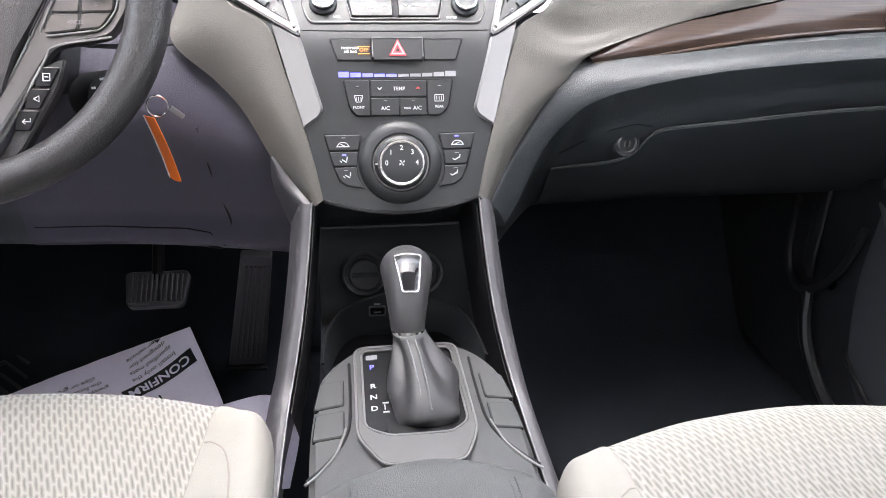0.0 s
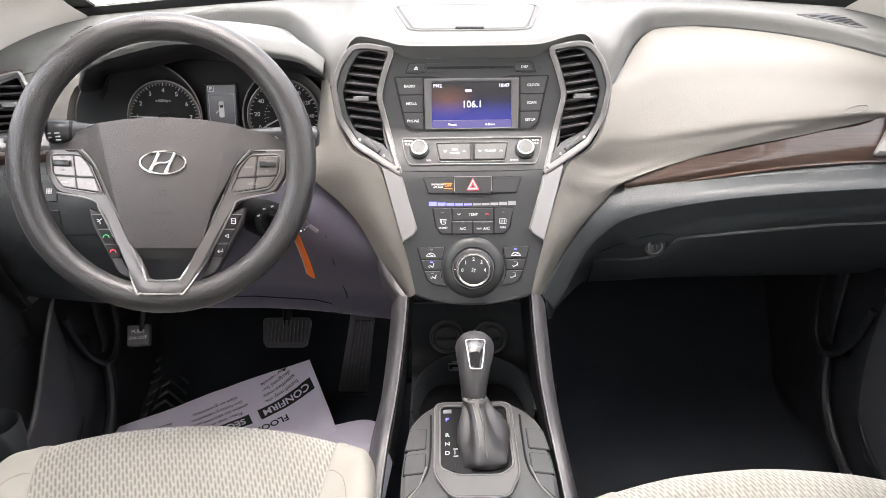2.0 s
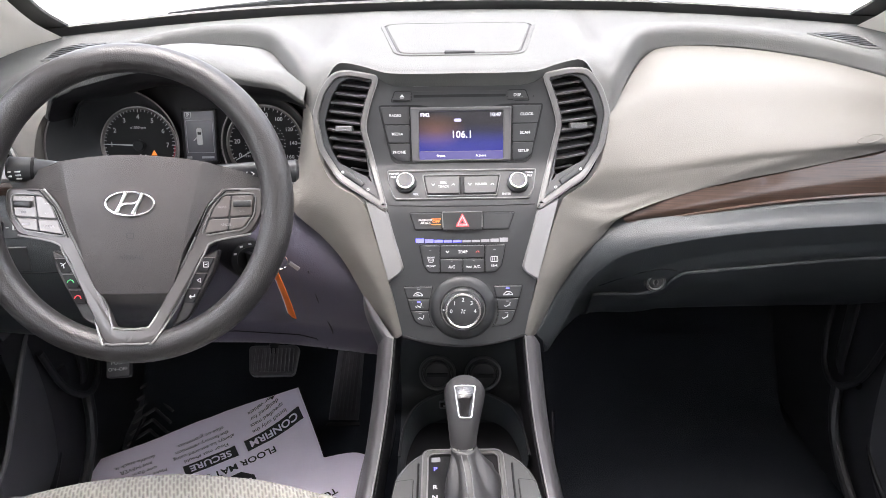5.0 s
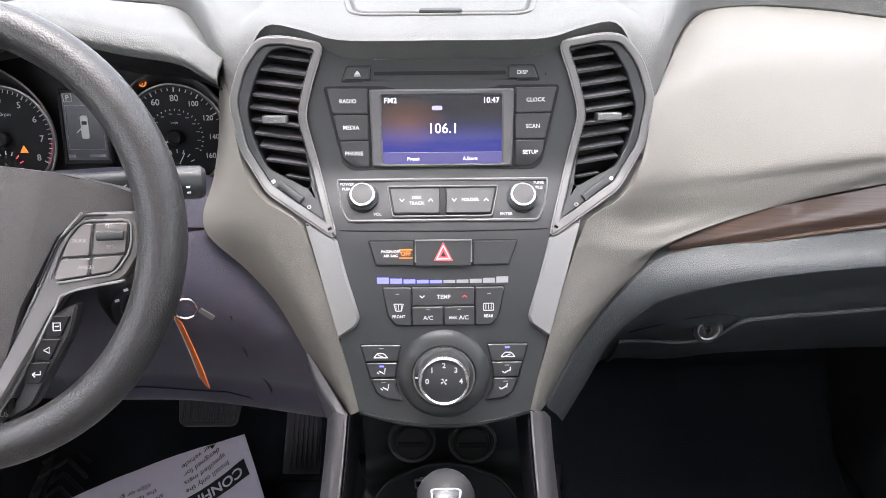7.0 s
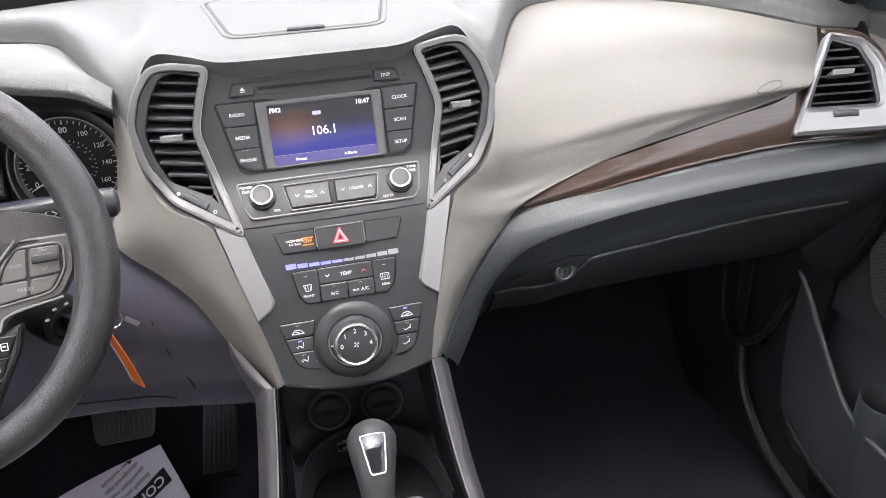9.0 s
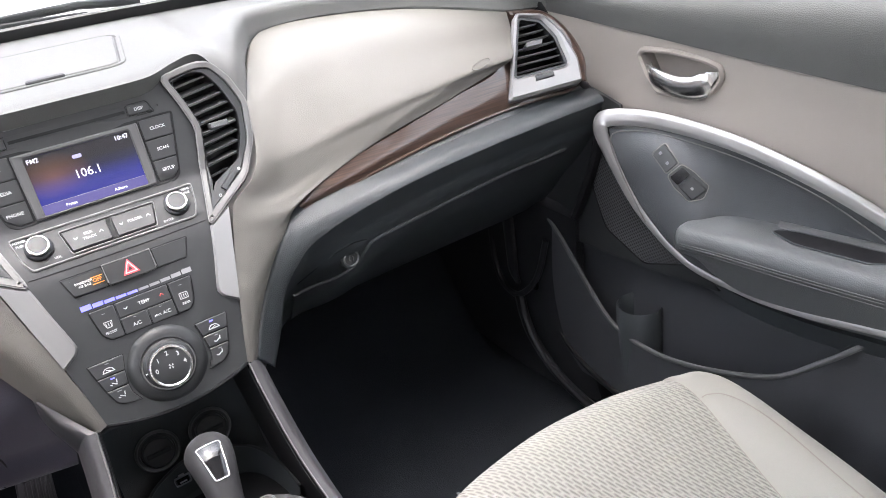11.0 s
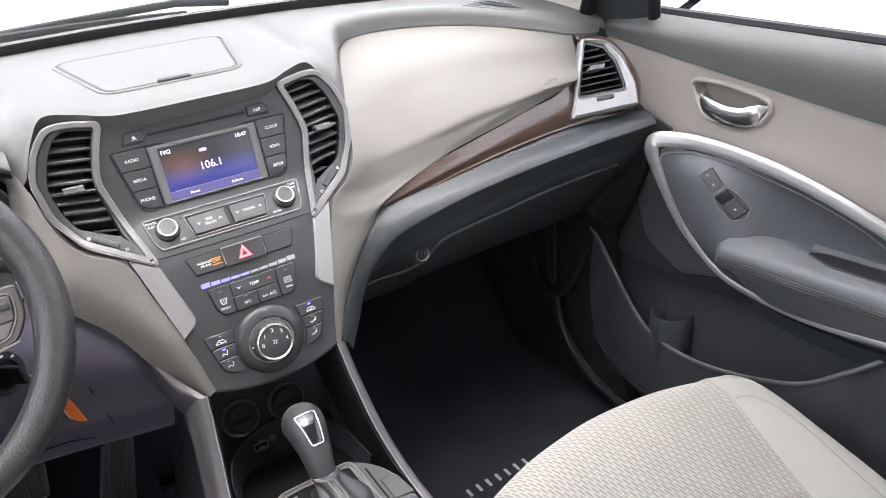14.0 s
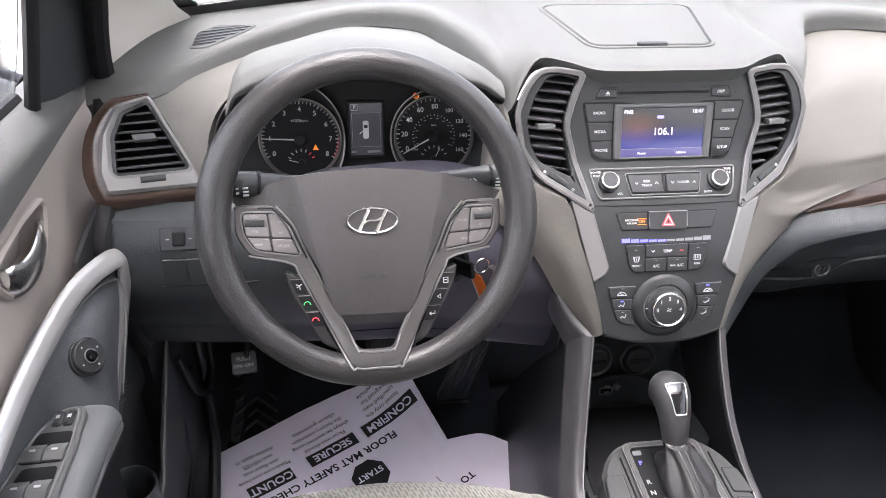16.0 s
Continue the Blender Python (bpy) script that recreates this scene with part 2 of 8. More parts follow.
def sheet(rows, nu=24, nv=24, off=(0, 0.01, 0), bm=None, smooth_net=True, uv=False):
    """A smooth surface through a net of points, thickened by the vector off."""
    g = net(rows, nu, nv) if smooth_net else [[Vector(p) for p in r] for r in rows]
    nv, nu = len(g), len(g[0])
    bm = bm or bmesh.new()
    off = Vector(off)
    a = [[bm.verts.new(p) for p in r] for r in g]
    b = [[bm.verts.new(p + off) for p in r] for r in g]
    lay = bm.loops.layers.uv.verify() if uv else None
    for j in range(nv - 1):
        for i in range(nu - 1):
            f = bm.faces.new((a[j][i], a[j][i + 1], a[j + 1][i + 1], a[j + 1][i]))
            bm.faces.new((b[j][i], b[j + 1][i], b[j + 1][i + 1], b[j][i + 1]))
            if uv:
                for lp, (q, w) in zip(f.loops, ((i, j), (i + 1, j), (i + 1, j + 1), (i, j + 1))):
                    lp[lay].uv = uv(g, q, w)
    for i in range(nu - 1):
        bm.faces.new((a[0][i], b[0][i], b[0][i + 1], a[0][i + 1]))
        bm.faces.new((a[-1][i], a[-1][i + 1], b[-1][i + 1], b[-1][i]))
    for j in range(nv - 1):
        bm.faces.new((a[j][0], a[j + 1][0], b[j + 1][0], b[j][0]))
        bm.faces.new((a[j][-1], b[j][-1], b[j + 1][-1], a[j + 1][-1]))
    return bm


def sweep(path, section, up=(0, 0, 1), closed=False, bm=None, scale=None):
    """Sweep a closed 2D section (side, up) along a path; scale: a factor for each point of the path."""
    bm = bm or bmesh.new()
    path = [Vector(p) for p in path]
    n, rings = len(path), []
    for i, p in enumerate(path):
        t = (path[(i + 1) % n] - path[i - 1]) if closed else (path[min(i + 1, n - 1)] - path[max(i - 1, 0)])
        t.normalize()
        u = Vector(up(p) if callable(up) else up)
        s = t.cross(u)
        s.normalize()
        u = s.cross(t)
        k = scale[i] if scale else 1.0
        rings.append([bm.verts.new(p + s * a * k + u * b * k) for a, b in section])
    m = len(section)
    for i in range(n if closed else n - 1):
        r, q = rings[i], rings[(i + 1) % n]
        for k in range(m):
            bm.faces.new((r[k], r[(k + 1) % m], q[(k + 1) % m], q[k]))
    if not closed:
        bm.faces.new(rings[0][::-1])
        bm.faces.new(rings[-1])
    return bm


def oval(a, b=None, n=12):
    b = b or a
    return [(a * math.cos(2 * math.pi * i / n), b * math.sin(2 * math.pi * i / n)) for i in range(n)]


def rounded(poly, r, seg=4):
    """A polygon with its corners rounded; r: one radius or one for each corner."""
    out, n = [], len(poly)
    for i in range(n):
        p, a, b = Vector(poly[i]), Vector(poly[i - 1]), Vector(poly[(i + 1) % n])
        q = r[i] if isinstance(r, (list, tuple)) else r
        da, db = (a - p), (b - p)
        q = min(q, da.length * 0.45, db.length * 0.45)
        if q < 1e-5:
            out.append((p.x, p.y))
            continue
        s, e = p + da.normalized() * q, p + db.normalized() * q
        for k in range(seg + 1):
            t = k / seg
            c = s * (1 - t) ** 2 + p * 2 * t * (1 - t) + e * t * t
            out.append((c.x, c.y))
    return out


def box2(x0, z0, x1, z1, r=0.0):
    return rounded([(x0, z0), (x1, z0), (x1, z1), (x0, z1)], r) if r else [(x0, z0), (x1, z0), (x1, z1), (x0, z1)]


def shrink(poly, d):
    """The polygon (counter-clockwise) moved inwards by d."""
    out, n = [], len(poly)
    area = sum(poly[i - 1][0] * poly[i][1] - poly[i][0] * poly[i - 1][1] for i in range(n))
    sg = 1 if area > 0 else -1
    for i in range(n):
        a, p, b = Vector(poly[i - 1]), Vector(poly[i]), Vector(poly[(i + 1) % n])
        e1, e2 = p - a, b - p
        if e1.length < 1e-7 or e2.length < 1e-7:
            out.append((p.x, p.y))
            continue
        n1 = Vector((-e1.y, e1.x)).normalized() * sg
        n2 = Vector((-e2.y, e2.x)).normalized() * sg
        m = n1 + n2
        m = m * (d / max(0.35, m.length_squared * 0.5)) if m.length > 1e-6 else n1 * d
        out.append((p.x + m.x, p.y + m.y))
    return out


def plate(poly, surf, h0, h1, bev=0.0, bm=None, hole=None, inset=None):
    """A slab whose outline poly lies on a mapped surface surf(u, v, h), from height h0 to h1, with a bevelled top edge, and perhaps with a hole of as many corners."""
    bm = bm or bmesh.new()
    bev = min(bev, (h1 - h0) * 0.9)
    rings = [[bm.verts.new(surf(u, v, h0)) for u, v in poly], [bm.verts.new(surf(u, v, h1 - bev)) for u, v in poly]]
    inset = inset or bev
    if bev:
        rings.append([bm.verts.new(surf(u, v, h1)) for u, v in shrink(poly, inset)])
    if hole:
        hp = hole
        if bev:
            rings.append([bm.verts.new(surf(u, v, h1)) for u, v in shrink(hp, -inset)])
        rings.append([bm.verts.new(surf(u, v, h1 - bev)) for u, v in hp])
        rings.append([bm.verts.new(surf(u, v, h0)) for u, v in hp])
        rings.append(rings[0])
    n = len(poly)
    for a, b in zip(rings, rings[1:]):
        for i in range(n):
            bm.faces.new((a[i], a[(i + 1) % n], b[(i + 1) % n], b[i]))
    if not hole:
        bm.faces.new(rings[0][::-1])
        bm.faces.new(rings[-1])
    return bm


def dome(poly, surf, h0, h1, bev, steps=5, bm=None):
    """Like plate, with inner rings so that a domed face stays smooth."""
    bm = bm or bmesh.new()
    cu, cv = sum(p[0] for p in poly) / len(poly), sum(p[1] for p in poly) / len(poly)
    rings = [[bm.verts.new(surf(u, v, h0)) for u, v in poly], [bm.verts.new(surf(u, v, h1 - bev)) for u, v in poly]]
    inner = shrink(poly, bev)
    for k in range(steps):
        t = 1 - k / steps
        rings.append([bm.verts.new(surf(cu + (u - cu) * t, cv + (v - cv) * t, h1)) for u, v in inner])
    n = len(poly)
    for a, b in zip(rings, rings[1:]):
        for i in range(n):
            bm.faces.new((a[i], a[(i + 1) % n], b[(i + 1) % n], b[i]))
    c = bm.verts.new(surf(cu, cv, h1))
    for i in range(n):
        bm.faces.new((rings[-1][i], rings[-1][(i + 1) % n], c))
    bm.faces.new(rings[0][::-1])
    return bm


def band(poly, surf, width, h0, h1, bev=0.0, bm=None):
    """A raised frame that runs round inside an outline."""
    return plate(poly, surf, h0, h1, bev, bm, hole=shrink(poly, width))


def lathe(profile, m, n=40, bm=None):
    """A turned solid about local z from (radius, height) pairs, at the matrix m."""
    bm = bm or bmesh.new()
    rings = []
    for r, h in profile:
        rings.append([bm.verts.new(m @ Vector((r * math.cos(2 * math.pi * i / n), r * math.sin(2 * math.pi * i / n), h))) for i in range(n)])
    for a, b in zip(rings, rings[1:]):
        for i in range(n):
            bm.faces.new((a[i], a[(i + 1) % n], b[(i + 1) % n], b[i]))
    if profile[-1][0] > 1e-6:
        for i in range(n):
            bm.faces.new((rings[-1][i], rings[-1][(i + 1) % n], rings[0][(i + 1) % n], rings[0][i]))
    else:
        bm.faces.new(rings[0][::-1])
        bmesh.ops.remove_doubles(bm, verts=rings[-1], dist=1e-7)
    return bm


def block(lo, hi, bev=0.004, bm=None, m=None):
    bm = bm or bmesh.new()
    c, s = (Vector(lo) + Vector(hi)) / 2, Vector(hi) - Vector(lo)
    mm = Matrix.Translation(c) @ Matrix.Diagonal((*s, 1))
    r = bmesh.ops.create_cube(bm, size=1, matrix=(m or Matrix()) @ mm)
    if bev:
        es = list({e for v in r["verts"] for e in v.link_edges})
        bmesh.ops.bevel(bm, geom=es, offset=bev, segments=2, affect="EDGES", profile=0.6)
    return bm


def mir(pts, s):
    return [(p[0] * s, p[1], p[2]) for p in pts]


def frame_on(surf, u, v, h=0.0, turn=0.0):
    """A matrix on a mapped surface: x along u, y along v, z out."""
    o, e = surf(u, v, h), 0.002
    x = (surf(u + e, v, h) - surf(u - e, v, h)).normalized()
    y = (surf(u, v + e, h) - surf(u, v - e, h)).normalized()
    z = x.cross(y).normalized()
    y = z.cross(x)
    return Matrix.Translation(o) @ Matrix((x, y, z)).transposed().to_4x4() @ Matrix.Rotation(turn, 4, "Z")


def words(text, size, m, material, parent, name="lettering", label="", bold=0.0, sx=1.0):
    """Letters in the built-in font as a thin mesh, centred at m."""
    cu = bpy.data.curves.new("letters", "FONT")
    cu.body, cu.size, cu.align_x, cu.align_y = text, size, "CENTER", "CENTER"
    cu.extrude, cu.offset, cu.resolution_u = 0.00015, bold, 3
    tmp = new("letters", cu)
    bpy.context.view_layer.update()
    me = bpy.data.meshes.new_from_object(tmp.evaluated_get(bpy.context.evaluated_depsgraph_get()))
    bpy.data.objects.remove(tmp)
    bpy.data.curves.remove(cu)
    home = HOME[parent.name]
    me.transform(Matrix.Translation(-home) @ m @ Matrix.Diagonal((sx, 1, 1, 1)))
    me.materials.clear()
    me.materials.append(material)
    me.name = name
    ob = new(name, me)
    ob.parent = parent
    HOME[ob.name] = home.copy()
    return tagged(ob, label)


def words_on(text, size, surf, u, v, h, material, parent, bold=0.0):
    """Letters bent onto a mapped surface."""
    ob = words(text, size, Matrix.Identity(4), material, parent, bold=bold)
    home = HOME[ob.name]
    for q in ob.data.vertices:
        p = q.co + home
        q.co = surf(u + p.x, v + p.y, h + p.z) - home
    return ob


def fine_line(poly, step=0.002):
    out = []
    for i, p in enumerate(poly):
        a, b = Vector(poly[i - 1]), Vector(p)
        k = max(1, int((b - a).length / step))
        out += [tuple(a.lerp(b, (j + 1) / k)) for j in range(k)]
    return out


def interp(x, xs, ys):
    return float(np.interp(x, xs, ys))

# ---- setting: ground, car shell, floor, glass ----
def structure(name, bm, material, label, smooth=35, category=""):
    return part(name, bm, material, None, label, smooth, "structure", category)


bm = bmesh.new()
bmesh.ops.create_grid(bm, x_segments=8, y_segments=8, size=900, matrix=pose(0, 0, -0.42))
structure("ground", bm, GROUND, "pale sunlit concrete lot outside the car", category="ground")

bm = sheet([[(x, y, z) for x in (-0.9, -0.13, 0.13, 0.9)] for y, z in ((-2.1, 0.05), (0.2, 0.05), (1.06, 0.05), (1.16, 0.10), (1.34, 0.34), (1.36, 0.62))], 12, 30, (0, 0, -0.03))
structure("floor", bm, CARPET, "black carpeted car floor rising to the firewall", category="floor")

# roof, headliner, rear wall and lower sides
bm = sheet([[(x, y, z - 0.10 * (x / 0.7) ** 2) for x in (-0.66, -0.35, 0, 0.35, 0.66)] for y, z in ((0.42, 1.36), (0.1, 1.42), (-0.8, 1.46), (-1.9, 1.40))], 34, 50, (0, 0, 0.05))
structure("ceiling", bm, HEADLINE, "light grey cloth headliner")
for s, nm in ((-1, "wall_left"), (1, "wall_right")):
    bm = block((0.90 * s - 0.02, -2.1, -0.12), (0.90 * s + 0.02, 1.4, 0.78), 0.01)
    block((0.86 * s - 0.03, -2.1, 0.70), (0.86 * s + 0.03, -0.42, 0.86), 0.01, bm)
    for y0, y1 in ((-0.34, -0.24), (-1.25, -1.12), (-2.1, -1.8)):
        sheet([[(0.87 * s, y0, 0.6), (0.87 * s, y1, 0.6)], [(0.80 * s, y0, 1.0), (0.80 * s, y1, 1.0)], [(0.66 * s, y0 - 0.02, 1.30), (0.66 * s, y1 - 0.02, 1.30)]], 3, 8, (0.03 * s, 0, 0), bm)
    sheet([[(0.67 * s, y, z) for y, z in ((0.44, 1.24), (0.1, 1.31), (-0.8, 1.35), (-1.9, 1.29))], [(0.69 * s, y, z - 0.06) for y, z in ((0.44, 1.24), (0.1, 1.31), (-0.8, 1.35), (-1.9, 1.29))]], 12, 3, (0.04 * s, 0, 0), bm)
    structure(nm, bm, PILLAR, "painted car side with window posts and roof rail")
bm = block((-0.9, -2.15, -0.1), (0.9, -2.05, 0.9), 0.02)
block((-0.8, -2.0, 1.22), (0.8, -1.9, 1.42), 0.02, bm)
structure("wall_rear", bm, PILLAR, "plain rear end of the cabin below the rear window")

# windscreen: glass, dark lower band, pillars
WS0 = [(-0.76, 1.11, 0.845), (-0.62, 1.17, 0.852), (-0.35, 1.25, 0.862), (0, 1.28, 0.866), (0.35, 1.25, 0.862), (0.62, 1.17, 0.852), (0.76, 1.11, 0.845)]
WS1 = [(-0.62, 0.42, 1.27), (-0.48, 0.45, 1.31), (-0.25, 0.48, 1.345), (0, 0.49, 1.355), (0.25, 0.48, 1.345), (0.48, 0.45, 1.31), (0.62, 0.42, 1.27)]
glass = bpy.data.materials.new("window_glass")
glass.use_nodes = True
gb = glass.node_tree.nodes["Principled BSDF"]
gb.inputs["Base Color"].default_value = (0.93, 0.97, 0.95, 1)
gb.inputs["Roughness"].default_value, gb.inputs["Transmission Weight"].default_value, gb.inputs["IOR"].default_value = 0.0, 1.0, 1.45
scr = structure("windscreen", sheet([WS0, [tuple((Vector(a) + Vector(b)) / 2 + Vector((0, 0.03, 0.03))) for a, b in zip(WS0, WS1)], WS1], 24, 14, (0, 0.003, 0.004)), glass, "clear raked windscreen glass", category="windscreen")
scr.visible_shadow = False
bm = sheet([[(x, y - 0.012, z - 0.006) for x, y, z in WS0], [(x, y - 0.024, z + 0.012) for x, y, z in WS0]], 30, 3, (0, 0.006, 0.004))
structure("trim", bm, FRIT, "black band along the foot of the windscreen")
for s, nm in ((-1, "pillar_left"), (1, "pillar_right")):
    rows = [[(0.648 * s, 1.142, 0.843), (0.696 * s, 1.088, 0.832), (0.738 * s, 1.01, 0.81), (0.746 * s, 0.985, 0.795)],
            [(0.652 * s, 1.03, 0.908), (0.665 * s, 1.00, 0.91), (0.698 * s, 0.955, 0.912), (0.714 * s, 0.94, 0.905)],
            [(0.600 * s, 0.75, 1.09), (0.61 * s, 0.70, 1.09), (0.645 * s, 0.66, 1.085), (0.665 * s, 0.65, 1.075)],
            [(0.49 * s, 0.40, 1.31), (0.53 * s, 0.36, 1.31), (0.59 * s, 0.33, 1.29), (0.63 * s, 0.31, 1.28)]]
    structure(nm, sheet(rows, 10, 20, (0.03 * s, 0.03, 0)), PILLAR, "pale cloth-covered windscreen pillar")
    edge = [(0.648 * s, 1.152, 0.848), (0.654 * s, 1.042, 0.914), (0.603 * s, 0.762, 1.098), (0.495 * s, 0.41, 1.318)]
    structure("trim", sheet([[(x + 0.035 * s, y - 0.002, z + 0.002) for x, y, z in edge], [(x - 0.012 * s, y + 0.006, z + 0.006) for x, y, z in edge]], 16, 3, (0, 0.004, 0.003)), FRIT, "black band along the side of the windscreen")

from mathutils.bvhtree import BVHTree


def drop(ob, p, d=(0, 0, -1)):
    """Where a ray from p along d meets a mesh, and the normal there turned towards p."""
    me = ob.data
    tree = BVHTree.FromPolygons([v.co + HOME[ob.name] for v in me.vertices], [q.vertices for q in me.polygons])
    place, nrm, _, _ = tree.ray_cast(Vector(p), Vector(d).normalized())
    if place is None:
        place, nrm, _, _ = tree.find_nearest(Vector(p))
    return (place, -nrm if nrm.dot(Vector(d)) > 0 else nrm)


def over(ob, origin, xdir, height=0.3, d=(0, 0, -1)):
    """A map (u, v, h) onto a mesh seen along d: u along xdir, v across it."""
    d = Vector(d).normalized()
    x = Vector(xdir)
    x = (x - d * x.dot(d)).normalized()
    y = (-d).cross(x)
    me = ob.data
    tree = BVHTree.FromPolygons([v.co + HOME[ob.name] for v in me.vertices], [q.vertices for q in me.polygons])

    def m(u, v, h=0.0):
        p = Vector(origin) + x * u + y * v - d * height
        place, nrm, _, _ = tree.ray_cast(p, d)
        if place is None:
            place, nrm, _, _ = tree.find_nearest(p + d * height)
        return place + (-nrm if nrm.dot(d) > 0 else nrm) * h
    return m

# ---- dashboard ----
dash = thing("dashboard", "wide dashboard with grey top pad, beige panels and dark lower half", "dashboard", (0, 1.0, 0.6))

SZ = [0.30, 0.50, 0.56, 0.62, 0.66, 0.68, 0.70, 0.715, 0.73, 0.84, 0.95]
SY = [0.68, 0.746, 0.765, 0.785, 0.803, 0.817, 0.836, 0.853, 0.863, 0.893, 0.923]


def stack_y(z):
    return sum(interp(z + d, SZ, SY) for d in (-0.012, -0.006, 0, 0.006, 0.012)) / 5


def on_stack(x, z, h=0.0):
    """The face of the centre stack: x across, z up, h out towards the cabin."""
    d = (stack_y(z + 0.004) - stack_y(z - 0.004)) / 0.008
    n = Vector((0, -1, d)).normalized()
    return Vector((x, stack_y(z) + 0.10 * x * x, z)) + n * h


# grey top pad: from its front edge back to the windscreen
FRONT = [(0, 0.876, 0.842), (0.06, 0.876, 0.842), (0.10, 0.880, 0.843), (0.135, 0.900, 0.848), (0.168, 0.914, 0.848), (0.188, 0.910, 0.82), (0.208, 0.902, 0.779),
         (0.232, 0.945, 0.800), (0.268, 1.03, 0.817), (0.314, 1.095, 0.825), (0.42, 1.11, 0.825), (0.54, 1.065, 0.817), (0.62, 0.99, 0.807), (0.672, 0.934, 0.797), (0.76, 0.945, 0.785)]
BACKX = [0, 0.06, 0.10, 0.135, 0.168, 0.188, 0.205, 0.225, 0.26, 0.31, 0.42, 0.54, 0.64, 0.71, 0.775]
LIFT = [0.004, 0.004, 0.004, 0.003, 0.003, 0.022, 0.050, 0.044, 0.036, 0.029, 0.025, 0.023, 0.020, 0.018, 0.014]
STEP = [0.10, 0.10, 0.10, 0.10, 0.10, 0.10, 0.10, 0.09, 0.07, 0.06, 0.06, 0.07, 0.08, 0.10, 0.10]
RISE = [0, 0, 0, 0, 0, 0, 0, 0, 0.003, 0.009, 0.012, 0.002, 0, 0, 0]


def screen_foot(x):
    y = 1.28 - 0.30 * x * x
    return Vector((x, y - 0.012, 0.862 - 0.032 * x * x))


rows = [[], [], [], []]
for s in (-1, 1):
    idx = range(len(FRONT) - 1, 0, -1) if s < 0 else range(len(FRONT))
    for i in idx:
        f = Vector(FRONT[i])
        b = screen_foot(BACKX[i])
        f.z += RISE[i] if s < 0 else 0
        p1, p2 = f.lerp(b, STEP[i]), f.lerp(b, 0.5)
        p1.z += LIFT[i]
        p2.z += LIFT[i] * 0.35 + 0.002
        for r, p in zip(rows, (f, p1, p2, b)):
            r.append((p.x * s, p.y, p.z))
top_pad = part("top_pad", sheet(rows, 113, 26, (0, 0.012, -0.02)), TOP, dash, "grey grained soft top pad")


# beige passenger panel and the waists beside the centre stack
def beige_upper(s, cols):
    r = [[(0.208, 0.902, 0.779), (0.314, 1.095, 0.822), (0.43, 1.108, 0.822), (0.56, 1.05, 0.812), (0.666, 0.934, 0.795)],
         [(0.206, 0.892, 0.766), (0.300, 0.970, 0.802), (0.43, 0.985, 0.805), (0.55, 0.955, 0.798), (0.655, 0.913, 0.780)],
         [(0.198, 0.868, 0.742), (0.285, 0.912, 0.765), (0.42, 0.918, 0.770), (0.54, 0.910, 0.770), (0.640, 0.890, 0.760)],
         [(0.188, 0.850, 0.718), (0.262, 0.870, 0.719), (0.40, 0.869, 0.735), (0.52, 0.864, 0.745), (0.615, 0.862, 0.745)],
         [(0.172, 0.838, 0.700), (0.232, 0.852, 0.640), (0.36, 0.860, 0.678), (0.47, 0.862, 0.699), (0.591, 0.860, 0.721)]]
    return [mir(q[cols], s) for q in r]


FAN = beige_upper(1, slice(0, 5))[:4] + [
    [(0.172, 0.838, 0.700), (0.240, 0.859, 0.694), (0.37, 0.864, 0.711), (0.48, 0.861, 0.726), (0.600, 0.868, 0.733)],
    [(0.152, 0.828, 0.691), (0.212, 0.850, 0.668), (0.29, 0.858, 0.677), (0.38, 0.861, 0.694), (0.47, 0.8625, 0.7065)],
    [(0.138, 0.820, 0.684), (0.185, 0.834, 0.660), (0.24, 0.848, 0.657), (0.31, 0.857, 0.673), (0.38, 0.8625, 0.6885)],
    [(0.130, 0.813, 0.669), (0.168, 0.822, 0.652), (0.205, 0.834, 0.645), (0.25, 0.847, 0.655), (0.30, 0.858, 0.671)],
    [(0.124, 0.807, 0.652), (0.150, 0.813, 0.639), (0.176, 0.822, 0.632), (0.202, 0.834, 0.635), (0.230, 0.849, 0.646)],
    [(0.118, 0.800, 0.635), (0.137, 0.803, 0.624), (0.156, 0.810, 0.613), (0.175, 0.820, 0.611), (0.195, 0.833, 0.617)],
    [(0.110, 0.788, 0.610), (0.124, 0.791, 0.601), (0.138, 0.797, 0.592), (0.152, 0.808, 0.587), (0.168, 0.825, 0.588)],
    [(0.101, 0.773, 0.583), (0.110, 0.776, 0.574), (0.119, 0.782, 0.564), (0.127, 0.793, 0.553), (0.135, 0.810, 0.542)],
    [(0.083, 0.752, 0.512), (0.088, 0.753, 0.508), (0.093, 0.757, 0.503), (0.098, 0.767, 0.498), (0.104, 0.781, 0.492)]]
pass_panel = part("passenger_panel", sheet(FAN, 56, 84, (0, 0.03, -0.01)), BEIGE, dash, "smooth beige panel over the passenger airbag that runs down beside the controls")
part("end_panel", sheet([mir(r, -1) for r in ([(0.52, 1.06, 0.81), (0.57, 1.05, 0.815), (0.680, 0.945, 0.805)], [(0.55, 0.985, 0.806), (0.60, 0.965, 0.805), (0.672, 0.932, 0.792)], [(0.590, 0.920, 0.782), (0.615, 0.915, 0.775), (0.652, 0.912, 0.768)],
                     [(0.606, 0.895, 0.735), (0.616, 0.895, 0.732), (0.632, 0.893, 0.730)], [(0.603, 0.880, 0.692), (0.606, 0.878, 0.692), (0.612, 0.876, 0.690)])], 14, 20, (0, 0.03, -0.01)), BEIGE, dash, "beige end panel beside the instrument hood")
